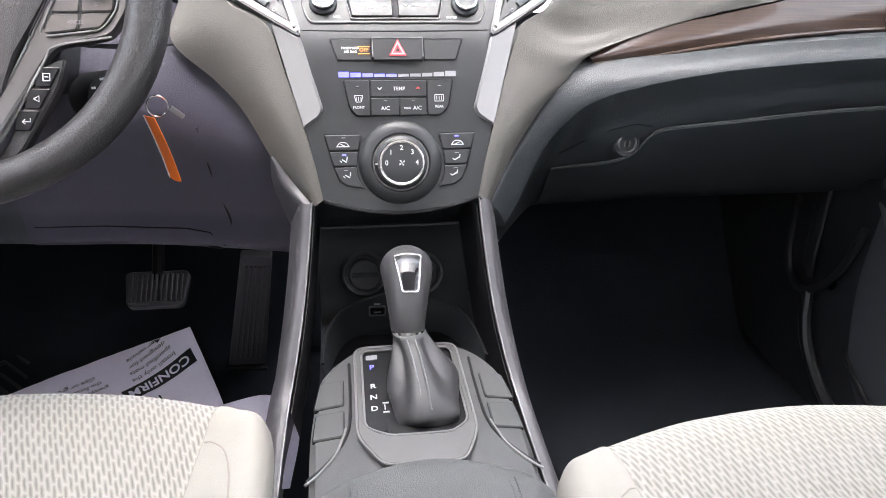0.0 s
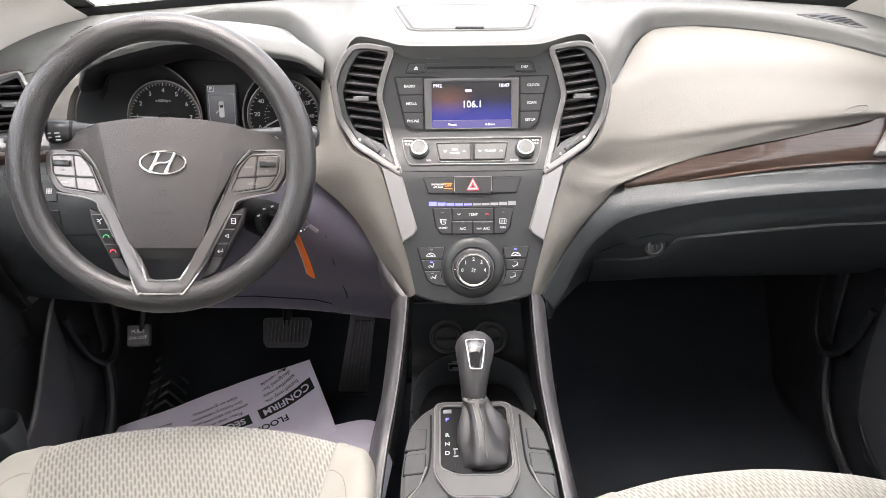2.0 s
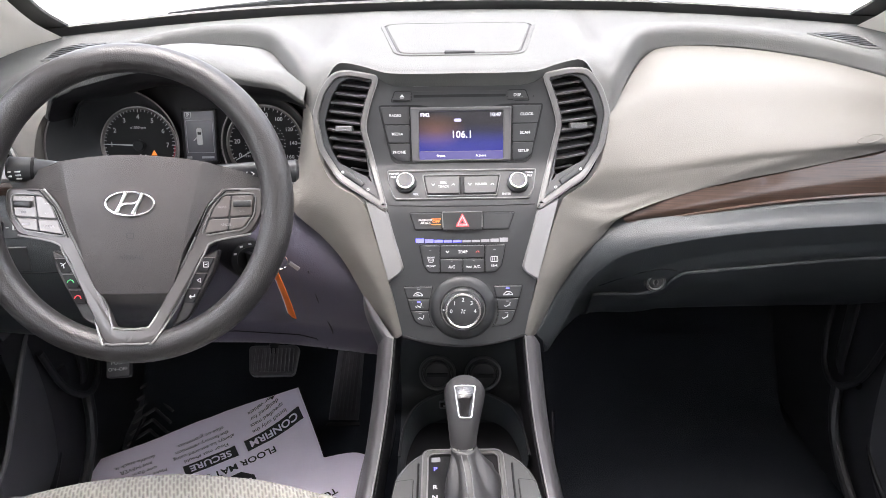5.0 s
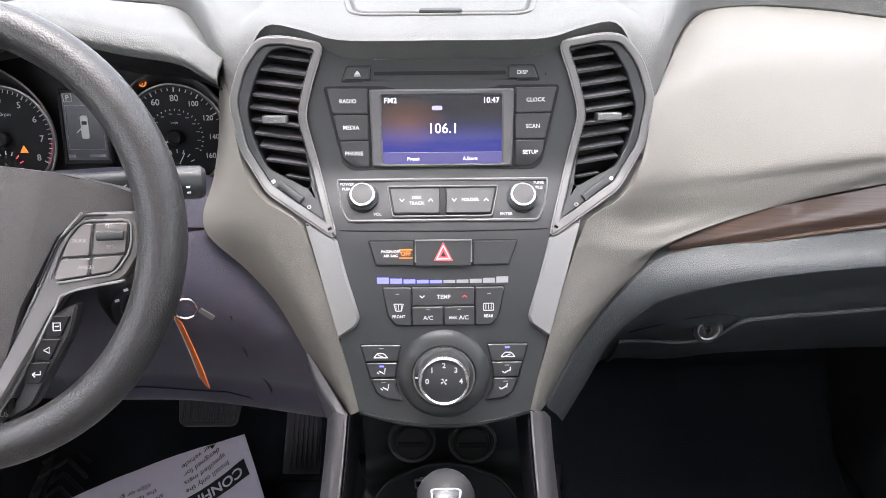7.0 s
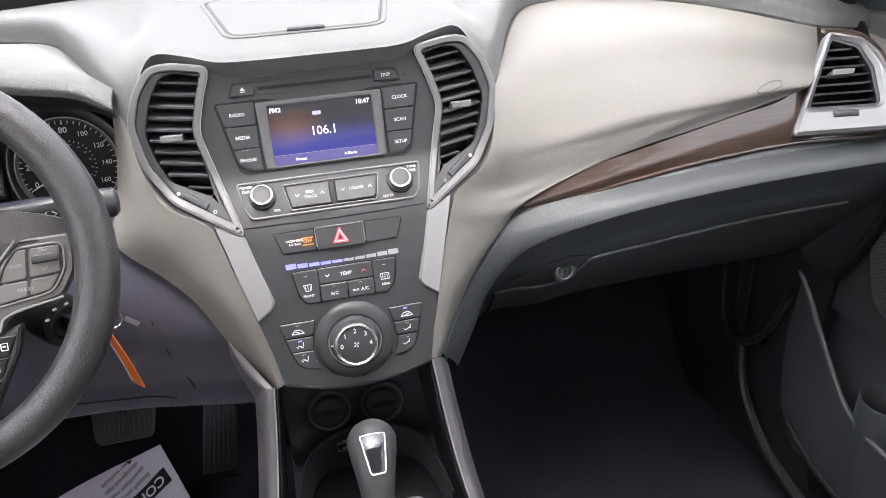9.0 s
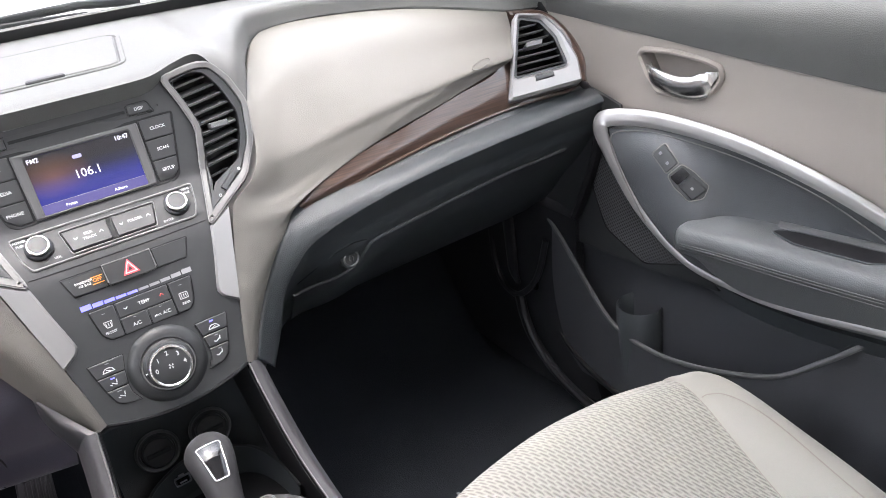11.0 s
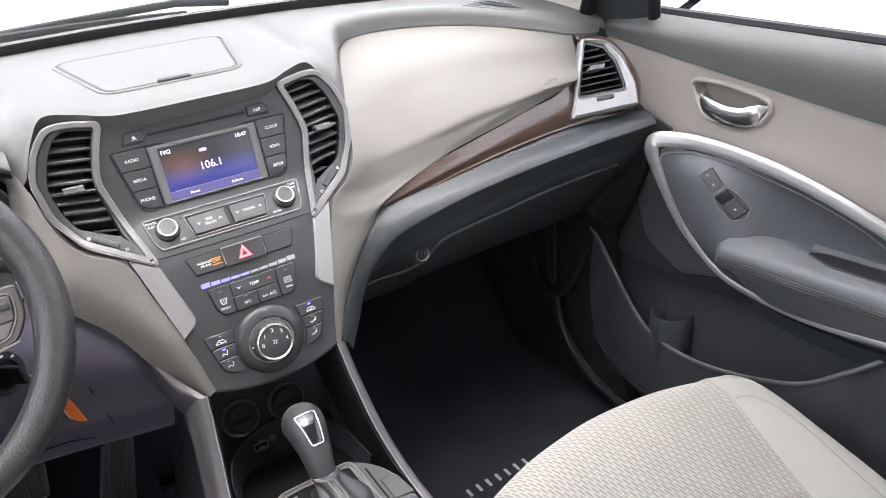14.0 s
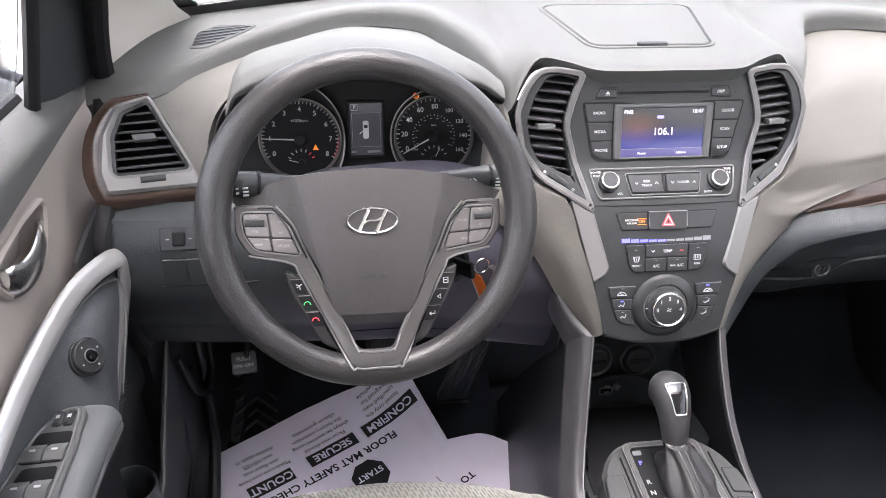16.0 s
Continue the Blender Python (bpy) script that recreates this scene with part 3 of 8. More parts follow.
WAIST = [[(0.172, 0.838, 0.700), (0.205, 0.845, 0.680), (0.242, 0.860, 0.660)],
         [(0.135, 0.818, 0.682), (0.168, 0.8245, 0.655), (0.198, 0.838, 0.622)],
         [(0.118, 0.800, 0.635), (0.143, 0.803, 0.614), (0.168, 0.823, 0.590)],
         [(0.101, 0.773, 0.583), (0.118, 0.781, 0.565), (0.137, 0.801, 0.538)],
         [(0.083, 0.752, 0.512), (0.094, 0.757, 0.503), (0.104, 0.781, 0.494)]]
for s in (-1, 1):
    CHEEK = [[(0.208, 0.902, 0.779), (0.214, 0.912, 0.790), (0.221, 0.920, 0.797)], [(0.198, 0.868, 0.742), (0.212, 0.884, 0.741), (0.229, 0.915, 0.740)], [(0.188, 0.850, 0.718), (0.210, 0.864, 0.709), (0.236, 0.898, 0.700)]]
    if s < 0:
        part("waist_panel", sheet([mir(r, s) for r in CHEEK + WAIST], 14, 52, (0, 0.03, 0)), BEIGE, dash)

# wood trim under the passenger panel, and its mirror under the driver's end vent
WOODLOW = [(0.233, 0.8475, 0.6335), (0.291, 0.8485, 0.6395), (0.387, 0.8495, 0.6545), (0.492, 0.849, 0.667), (0.602, 0.846, 0.6735), (0.690, 0.829, 0.677), (0.720, 0.832, 0.679)]
part("wood_trim", sheet([[(0.226, 0.850, 0.643), (0.301, 0.858, 0.670), (0.40, 0.862, 0.690), (0.505, 0.864, 0.712), (0.600, 0.872, 0.734), (0.672, 0.940, 0.797), (0.728, 0.950, 0.788)],
                         [(0.228, 0.846, 0.640), (0.312, 0.8485, 0.656), (0.41, 0.8515, 0.673), (0.505, 0.8535, 0.689), (0.605, 0.854, 0.702), (0.678, 0.880, 0.738), (0.728, 0.890, 0.731)], WOODLOW], 110, 26, (0, 0.02, 0)), WOOD, dash, "glossy dark brown wood-grain trim strip")
part("wood_trim", sweep(catmull([(x, y - 0.001, z) for x, y, z in WOODLOW], 60), oval(0.0024, 0.0020, 8), up=(0, -1, 0.3)), WOOD, dash, "dark rounded lower lip of the wood trim")
# end vents, set into the wood
VB, VU, VV = Vector((0.593, 0.847, 0.693)), Vector((0.114, -0.029, 0.004)), Vector((0.058, 0.053, 0.098))
VN = Vector((-0.222, -0.796, 0.562))
EO = [(-0.01, -0.02), (0.02, 1.05), (0.42, 0.96), (0.73, 0.65), (0.95, 0.26), (1.01, -0.01)]
EH = [(0.075, 0.215), (0.095, 0.95), (0.39, 0.85), (0.61, 0.60), (0.765, 0.27), (0.785, 0.215)]


def inside(poly, u, v):
    n, c = len(poly), False
    for i in range(n):
        (x0, y0), (x1, y1) = poly[i - 1], poly[i]
        if (y0 > v) != (y1 > v) and u < (x1 - x0) * (v - y0) / (y1 - y0) + x0:
            c = not c
    return c


def vent_uv(p, s):
    q = Vector((p.x * s, p.y, p.z)) - VB
    a, b, c = VU.dot(VU), VU.dot(VV), VV.dot(VV)
    e, f = VU.dot(q), VV.dot(q)
    return ((e * c - f * b) / (a * c - b * b), (f * a - e * b) / (a * c - b * b))


for ob in [o for o in dash.children if o.name.startswith("wood_trim")]:
    bm = bmesh.new()
    bm.from_mesh(ob.data)
    home = HOME[ob.name]
    gone = [f for f in bm.faces if any(inside(shrink(EH, -0.03), *vent_uv(f.calc_center_median() + home, s)) for s in (-1, 1) if (f.calc_center_median() + home).x * s > 0)]
    bmesh.ops.delete(bm, geom=gone, context="FACES")
    bm.to_mesh(ob.data)
    bm.free()
for s in (-1, 1):
    at_vent = VB if s > 0 else VB + Vector((0.019, 0.029, 0.006))

    def mp(u, v, h, s=s, at_vent=at_vent):
        q = at_vent + VU * u + VV * v + VN * h
        return Vector((q.x * s, q.y, q.z))

    eo, eh = rounded(EO if s < 0 else [(-0.02, -0.09), (0.02, 1.05), (0.42, 0.96), (0.73, 0.65), (0.97, 0.26), (1.05, -0.08)], 0.06, 4), rounded(EH, 0.035, 4)
    vent = part("air_vent", plate(eo, mp, -0.012, 0.008, 0.004, hole=shrink(eh, -0.035), inset=0.035), SILVERP, dash, "silver-framed end air vent set in wood trim")
    if s < 0:
        wo = [(-0.45, -0.17), (0.5, -0.17), (1.05, -0.16), (1.15, -0.03), (1.09, 0.31), (0.83, 0.73), (0.46, 1.03), (0.04, 1.09)]
        wi = [(-0.45, -0.03), (0.5, 0.01), (0.93, 0.02), (0.985, 0.04), (0.92, 0.27), (0.70, 0.65), (0.40, 0.94), (0.04, 1.03)]
        wm_ = [((a + e) / 2, (b + f) / 2) for (a, b), (e, f) in zip(wo, wi)]
        part("wood_trim", sheet([[mp(u, v, -0.012) for u, v in wo], [mp(u, v, 0.0) for u, v in wm_], [mp(u, v, 0.002) for u, v in wi]], 60, 10, (0, 0.008, 0)), WOOD, dash, "glossy dark brown wood-grain trim round the vent")
    else:
        wo = [(-0.02, 1.14), (0.46, 1.05), (0.84, 0.73), (1.11, 0.31), (1.17, -0.06)]
        wi = [(0.0, 1.03), (0.41, 0.94), (0.71, 0.645), (0.95, 0.26), (1.03, -0.07)]
        wm_ = [((a + e) / 2, (b + f) / 2) for (a, b), (e, f) in zip(wo, wi)]
        part("wood_trim", sheet([[mp(u, v, -0.012) for u, v in wo], [mp(u, v, 0.0) for u, v in wm_], [mp(u, v, 0.003) for u, v in wi]], 40, 8, (0, 0.008, 0)), WOOD, dash, "glossy dark brown wood-grain trim round the vent")
    part("vent_frame", plate(shrink(eh, -0.038), mp, -0.010, 0.003, 0, hole=eh), FASCIA, vent)
    part("vent_duct", plate(shrink(eh, -0.02), mp, -0.050, -0.040, 0), BLACK, vent)
    bm = bmesh.new()
    n = len(eh)
    a = [bm.verts.new(mp(u, v, 0.0)) for u, v in eh]
    b = [bm.verts.new(mp(u, v, -0.042)) for u, v in eh]
    for i in range(n):
        bm.faces.new((a[i], a[(i + 1) % n], b[(i + 1) % n], b[i]))
    part("duct_wall", bm, BLACK, vent)
    for k in range(7):
        v = 0.275 + k * 0.098
        xs = []
        for i in range(len(EH)):
            (x0, y0), (x1, y1) = EH[i - 1], EH[i]
            if (y0 - v) * (y1 - v) < 0:
                xs.append(x0 + (x1 - x0) * (v - y0) / (y1 - y0))
        if len(xs) < 2:
            continue
        u0, u1 = min(xs), max(xs)
        pts = [[mp(u, v + dv, h) for u in (u0, (u0 + u1) / 2, u1)] for h, dv in ((-0.026, 0.055), (-0.004, 0.008), (-0.001, 0.0))]
        part("slat", sheet(pts, off=(0, 0.0010, -0.0028), smooth_net=False), SLAT, vent)
    part("tab", plate(box2(0.20, 0.555, 0.43, 0.615, 0.01), mp, -0.012, 0.006, 0), MID, vent)
    part("thumbwheel", sweep([mp(u, 0.115, 0.0075) for u in (0.34, 0.42, 0.52, 0.60)], oval(0.0045, 0.0032, 8), up=tuple(VN)), BUTTON, vent)

# dark lower dashboard on the passenger side, with the glovebox
EDGE = [(0.104, 0.781, 0.494), (0.135, 0.810, 0.542), (0.168, 0.825, 0.588), (0.196, 0.833, 0.617), (0.232, 0.8485, 0.636), (0.40, 0.850, 0.653), (0.57, 0.848, 0.667), (0.735, 0.832, 0.674)]
CREASE = [(0.127, 0.800, 0.453), (0.150, 0.815, 0.488), (0.172, 0.823, 0.535), (0.198, 0.823, 0.570), (0.241, 0.820, 0.600), (0.358, 0.812, 0.628), (0.53, 0.806, 0.644), (0.735, 0.793, 0.655)]
UNDER = [(0.132, 0.900, 0.405), (0.157, 0.905, 0.440), (0.186, 0.900, 0.478), (0.222, 0.880, 0.511), (0.274, 0.856, 0.529), (0.384, 0.842, 0.562), (0.569, 0.836, 0.582), (0.735, 0.825, 0.588)]
LOW = [EDGE,
       [tuple(Vector(a).lerp(Vector(b), 0.12) + Vector((0, -0.004, 0.0))) for a, b in zip(EDGE, CREASE)],
       [tuple(Vector(a).lerp(Vector(b), 0.60) + Vector((0, -0.006, 0.004))) for a, b in zip(EDGE, CREASE)],
       [tuple(Vector(a).lerp(Vector(b), 0.92) + Vector((0, -0.003, 0.001))) for a, b in zip(EDGE, CREASE)],
       [tuple(Vector(b).lerp(Vector(c), 0.07)) for b, c in zip(CREASE, UNDER)],
       [tuple(Vector(b).lerp(Vector(c), 0.5) + Vector((0, 0.002, 0.0))) for b, c in zip(CREASE, UNDER)],
       UNDER,
       [(x + 0.012 * (x < 0.3), y + 0.055, z - 0.065) for x, y, z in UNDER],
       [(max(x, 0.16), 1.020, min(z - 0.075, 0.395)) for x, y, z in UNDER],
       [(max(x, 0.16), 1.300, min(z - 0.075, 0.395)) for x, y, z in UNDER]]
lower_p = part("lower_panel", sheet(LOW, 80, 90, (0, 0.03, 0.01)), DARK, dash, "dark charcoal grained lower dashboard")
gm = over(lower_p, (0, 0.5, 0.55), (1, 0, 0), 0.3, (0, 1, -0.15))


def on_low(x, z, h=0.0):
    return gm(x, z - 0.55, h)


GL = [(0.204, 0.551), (0.235, 0.555), (0.263, 0.5600), (0.287, 0.5665), (0.302, 0.576), (0.309, 0.592), (0.317, 0.604), (0.333, 0.609), (0.37, 0.6125), (0.415, 0.6165), (0.523, 0.6265), (0.60, 0.631), (0.682, 0.6345)]
gl_top = catmull([(x, z, 0) for x, z in GL], 90)
door_bm = sheet([[on_low(p.x, p.y - f * (p.y - 0.480), h) for p in gl_top] for f, h in ((0.0, 0.0010), (0.012, 0.0045), (0.15, 0.0060), (0.35, 0.0060), (0.6, 0.0060), (0.8, 0.005), (1.0, 0.002))], off=(0, 0.006, 0), smooth_net=False)
glove = part("glovebox_door", door_bm, DARK, dash, "closed dark glovebox door")
# highlight on the door's top edge, drawn as a lighter grey line
part("glovebox_highlight", sweep([on_low(p.x, p.y + 0.0008, 0.0030) for p in gl_top], oval(0.0011, 0.0011, 6), up=(0, -1, 0)), MID, glove)
lp_, ln_ = drop(lower_p, (0.286, 0.5, 0.605), (0, 1, -0.2))
mlock = Matrix.Translation(lp_ + Vector((0, -0.003, 0.001))) @ (ln_ * 0.35 + Vector((0, -1, 0.25))).to_track_quat("Z", "Y").to_matrix().to_4x4()
part("lock_collar", lathe([(0.0165, -0.010), (0.0165, 0.0005), (0.0155, 0.0016), (0.0128, 0.0010), (0.0128, -0.004)], mlock, 32), FASCIA, glove)
part("lock", lathe([(0.0125, -0.006), (0.0125, 0.002), (0.0112, 0.0032), (0.0100, 0.0016)], mlock, 28), SILVER, glove, "round metal keyhole lock")
part("lock_face", lathe([(0.0102, -0.004), (0.0102, 0.0008), (0.0, 0.0012)], mlock, 28), FASCIA, glove)
part("lock_rim", lathe([(0.0042, 0.0), (0.0042, 0.0020), (0.0032, 0.0022), (0.0030, 0.0)], mlock, 20), SILVERK, glove)
part("keyhole", block((-0.0014, -0.005, 0.001), (0.0014, 0.005, 0.0022), 0.0, None, mlock), BLACK, glove)

part("lock_groove", sweep([on_low(x, z, 0.0004) for x, z in ((0.208, 0.572), (0.232, 0.590), (0.262, 0.606), (0.290, 0.613), (0.312, 0.610))], oval(0.0009, 0.0008, 6), up=(0, -1, 0)), BLACK, glove)

# driver's lower dashboard
KN = [[(-0.735, 0.830, 0.674), (-0.60, 0.838, 0.672), (-0.45, 0.885, 0.69), (-0.30, 0.895, 0.690), (-0.190, 0.872, 0.672)],
      [(-0.735, 0.815, 0.63), (-0.60, 0.815, 0.63), (-0.45, 0.84, 0.60), (-0.30, 0.845, 0.60), (-0.165, 0.835, 0.59)],
      [(-0.735, 0.815, 0.57), (-0.60, 0.815, 0.56), (-0.45, 0.842, 0.54), (-0.30, 0.850, 0.53), (-0.137, 0.822, 0.53)],
      [(-0.735, 0.85, 0.50), (-0.60, 0.865, 0.475), (-0.45, 0.885, 0.455), (-0.30, 0.890, 0.450), (-0.125, 0.850, 0.455)],
      [(-0.735, 0.92, 0.43), (-0.60, 0.935, 0.405), (-0.45, 0.942, 0.392), (-0.30, 0.942, 0.385), (-0.135, 0.915, 0.380)],
      [(-0.735, 1.30, 0.44), (-0.60, 1.30, 0.42), (-0.45, 1.30, 0.40), (-0.30, 1.30, 0.40), (-0.135, 1.30, 0.39)]]
side_knee = part("switch_panel", sheet([r[:3] for r in KN], 26, 50, (0, 0.03, 0.01)), DARK, dash, "charcoal panel with switches beside the steering column")
# continues the charcoal panel, with the paper's lilac bounce painted in
knee = part("knee_panel", sheet([[tuple(Vector(r[2]) + Vector((0.001, -0.003, 0)))] + r[3:] for r in KN], 24, 50, (0, 0.03, 0.01)), KNEE, dash, "plastic panel below the steering column, lilac paper bounce in its colour")


# ---- instrument hood and cluster ----
ARCH = [(-0.574, 0.785), (-0.556, 0.818), (-0.505, 0.838), (-0.43, 0.853), (-0.36, 0.848), (-0.30, 0.835), (-0.248, 0.824), (-0.216, 0.802)]
def hood_row(y, dz, k=1.0, base=0.79):
    tip = lambda x: interp(x, [-0.575, -0.53, -0.26, -0.215], [0.35, 1.0, 1.0, 0.5])
    return [(-0.395 + (x + 0.395) * k, y, base + (z + dz * (tip(x) if dz < 0 else 1) - base) * (1.0 if y < 0.96 else (1.06 if y < 1.1 else 0.75))) for x, z in ARCH]


def pad_edge(x, y_in, z_in):
    """The driver's side edge of the top pad at x, moved by y_in and z_in."""
    xs = [p[0] for p in FRONT]
    return (x, interp(-x, xs, [p[1] for p in FRONT]) + y_in, interp(-x, xs, [p[2] + r for p, r in zip(FRONT, RISE)]) + z_in)


lip = hood_row(0.900, 0.010, 1.006)
back = [pad_edge(-0.395 + (x + 0.395) * 0.96, 0.012, -0.001) for x, z in ARCH]
crown = [tuple(Vector(a).lerp(Vector(b), 0.5) + Vector((0, 0, 0.010))) for a, b in zip(lip, back)]
rows = [hood_row(0.955, -0.040, 0.97), hood_row(0.930, -0.034, 0.98), hood_row(0.905, -0.022, 0.995), hood_row(0.892, -0.008, 1.002), hood_row(0.890, 0.002, 1.005), lip, hood_row(0.922, 0.014, 1.004), crown, back]
part("instrument_hood", sheet(rows[3:], 44, 36, (0, 0.003, -0.003)), TOP, dash, "grey arched hood over the instruments with a rolled lip")
# underside of the same hood; black stands for the shade below the lip
part("hood_underside_shade", sheet(rows[:4], 44, 14, (0, 0.003, -0.003)), BLACK, dash, "underside of the hood, its shade painted black")

cluster = thing("instrument_cluster", "dark instrument cluster with two round gauges and a small screen", "instruments", (-0.395, 0.99, 0.64))


def on_cluster(x, z, h=0.0):
    """The instrument face, leaning back by 15 degrees."""
    c, s = math.cos(radians(15)), math.sin(radians(15))
    return Vector((x, 0.980 + (z - 0.706) * s / c, z)) + Vector((0, -c, s)) * h


bm = plate(rounded([(-0.575, 0.64), (-0.215, 0.64), (-0.215, 0.77), (-0.30, 0.83), (-0.49, 0.83), (-0.575, 0.77)], 0.03), on_cluster, -0.03, -0.001, 0.0)
part("face", bm, BLACK, cluster, "matt black instrument face")
bm = sheet([[(-0.395 + (x + 0.395) * 0.97, 0.945, z - 0.033) for x, z in ARCH], [(-0.395 + (x + 0.395) * 0.95, 1.0, 0.775 + (z - 0.79) * 0.8) for x, z in ARCH]], 40, 4, (0, 0.0, 0.004))
part("shroud", bm, BLACK, cluster, "black inner shroud under the hood")
bm = sheet([[(x, 0.87, 0.655) for x in (-0.58, -0.395, -0.21)], [(x, 0.99, 0.640) for x in (-0.58, -0.395, -0.21)]], 8, 4, (0, 0, -0.01))
part("sill", bm, BLACK, cluster)
# gauges
def gauge(cx, cz, lab, marks, sweep0, sweep1, needle, minor):
    m = frame_on(on_cluster, cx, cz)
    g = part("gauge", lathe([(0.0600, -0.012), (0.0600, -0.003), (0.0585, -0.002), (0, -0.002)], m, 64), BLACK, cluster, lab)
    side = -1 if cx < -0.395 else 1
    flare = 0.045 if side < 0 else 0.016
    bm = bmesh.new()
    loops, edge = [], []
    for k in range(7):
        f = k / 6
        loop = []
        for i in range(64):
            a = 2 * math.pi * i / 64
            w = (1 + side * math.cos(a)) / 2
            r = 0.0590 + (0.0045 + flare * w) * f ** 0.8
            loop.append(Vector((r * math.cos(a), r * math.sin(a), (0.010 + (0.062 if side < 0 else 0.045) * w) * f)))
        loops.append([bm.verts.new(m @ p) for p in loop])
        edge = [m @ p for p in loop]
    for p, q in zip(loops, loops[1:]):
        for i in range(64):
            bm.faces.new((p[i], p[(i + 1) % 64], q[(i + 1) % 64], q[i]))
    part("gauge_tube", bm, FASCIA, g, "dark flared funnel round the gauge")
    part("gauge_ring", sweep(edge, oval(0.0014, 0.0014, 8), up=tuple(m.to_3x3() @ Vector((0, 0, 1))), closed=True), SILVERK, g, "grey gauge rim")
    part("gauge_band", lathe([(0.0545, -0.0012), (0.0588, 0.0010), (0.0592, 0.0034), (0.0575, 0.0036), (0.0545, 0.0000)], m, 64), SILVERK, g)
    at = lambda a, r, h=0.0006: m @ Matrix.Translation((r * math.cos(radians(a)), r * math.sin(radians(a)), h))
    n = len(marks) - 1
    for i in range(n * minor + 1):
        a = sweep0 + (sweep1 - sweep0) * i / (n * minor)
        big = i % minor == 0
        part("tick", block((-0.003 if big else -0.0018, -0.0006 if big else -0.0004, 0), (0.003 if big else 0.0018, 0.0006 if big else 0.0004, 0.0006), 0, None, at(a, 0.0530) @ Matrix.Rotation(radians(a), 4, "Z")), WHITE, g)
    for i, t in enumerate(marks):
        a = sweep0 + (sweep1 - sweep0) * i / n
        if t:
            words(t, 0.0098 if len(t) < 3 else 0.0082, at(a, 0.0430), WHITE, g, bold=0.0001)
    a = radians(needle)
    bm = bmesh.new()
    mm = m @ Matrix.Rotation(a, 4, "Z")
    q = [bm.verts.new(mm @ Vector(p)) for p in ((-0.006, -0.0014, 0.004), (-0.006, 0.0014, 0.004), (0.052, 0.0005, 0.004), (0.052, -0.0005, 0.004))]
    w = [bm.verts.new(v.co + (mm.to_3x3() @ Vector((0, 0, -0.001)))) for v in q]
    bm.faces.new(q)
    bm.faces.new(w[::-1])
    for i in range(4):
        bm.faces.new((q[i], w[i], w[(i + 1) % 4], q[(i + 1) % 4]))
    part("needle", bm, WHITE, g, "thin white needle")
    part("hub_cap", lathe([(0.0085, -0.002), (0.0085, 0.006), (0.007, 0.0075), (0, 0.0075)], m, 24), BLACK, g)
    # small gauge below
    sub = m @ Matrix.Translation((0, -0.034, 0))
    for i in range(7):
        aa = radians(155 - i * 130 / 6)
        part("tick", block((-0.0022, -0.0005, 0), (0.0022, 0.0005, 0.0006), 0, None, sub @ Matrix.Translation((0.0185 * math.cos(aa), 0.0185 * math.sin(aa), 0)) @ Matrix.Rotation(aa, 4, "Z")), REDLED if (i > 4 and minor == 5) else WHITE, g)
    ab = radians(165 if minor == 5 else 62)
    part("needle", block((0, -0.0005, 0.0012), (0.019, 0.0005, 0.002), 0, None, sub @ Matrix.Rotation(ab, 4, "Z")), WHITE, g)
    part("hub_cap", lathe([(0.005, -0.001), (0.005, 0.003), (0, 0.003)], sub, 16), BLACK, g)
    return g, m


g1, m1 = gauge(-0.4915, 0.7125, "black tachometer with white figures", list("012345678"), 207, -30, 177, 5)
words("x1000rpm", 0.0058, m1 @ Matrix.Translation((0, 0.027, 0.0006)), WHITE, g1)
part("warning_lamp", plate([(-0.0042, -0.0035), (0.0042, -0.0035), (0, 0.0042)], lambda u, v, h: m1 @ Vector((u + 0.021, v - 0.012, h)), -0.001, 0.0007, 0), ORANGELED, g1, "lit orange warning triangle")
bm = bmesh.new()
for i in range(8):
    a0, a1 = radians(-2 - i * 3.6), radians(-2 - (i + 1) * 3.6)
    vs = [bm.verts.new(m1 @ Vector((r * math.cos(a), r * math.sin(a), 0.0005))) for r, a in ((0.0528, a0), (0.0556, a0), (0.0556, a1), (0.0528, a1))]
    bm.faces.new(vs)
part("red_zone", bm, mat("red_zone", (0.20, 0.02, 0.035), 0.5, glow=(0.6, 0.05, 0.1), power=0.05), g1)
g2, m2g = gauge(-0.2985, 0.7125, "black speedometer with white figures", ["0", "20", "40", "60", "80", "100", "120", "140", "160"], 204, -29, 208, 4)
words("MPH", 0.005, m2g @ Matrix.Translation((-0.029, -0.019, 0.0006)), WHITE, g2)
words("km/h", 0.004, m2g @ Matrix.Translation((0, 0.016, 0.0006)), WHITE, g2)
for i in range(25):
    a = radians(204 - 233 * i / 24)
    part("tick", block((-0.0010, -0.0004, 0), (0.0010, 0.0004, 0.0006), 0, None, m2g @ Matrix.Translation((0.0305 * math.cos(a), 0.0305 * math.sin(a), 0)) @ Matrix.Rotation(a, 4, "Z")), WHITE, g2)
for i in range(12):
    a = radians(204 - 233 * i / 11)
    part("bar", block((-0.0018, -0.0006, 0), (0.0018, 0.0006, 0.0005), 0, None, m2g @ Matrix.Translation((0.0260 * math.cos(a), 0.0260 * math.sin(a), 0))), GREYLED, g2)
part("warning_lamp", lathe([(0.0042, -0.001), (0.0042, 0.0007), (0.0030, 0.0007), (0.0030, -0.001)], m2g @ Matrix.Translation((-0.026, 0.060, 0.014)), 18), ORANGELED, g2, "lit orange tyre warning lamp")
part("warning_lamp", block((-0.0005, -0.0022, 0.0), (0.0005, 0.0022, 0.0007), 0, None, m2g @ Matrix.Translation((-0.026, 0.060, 0.014))), ORANGELED, g2)
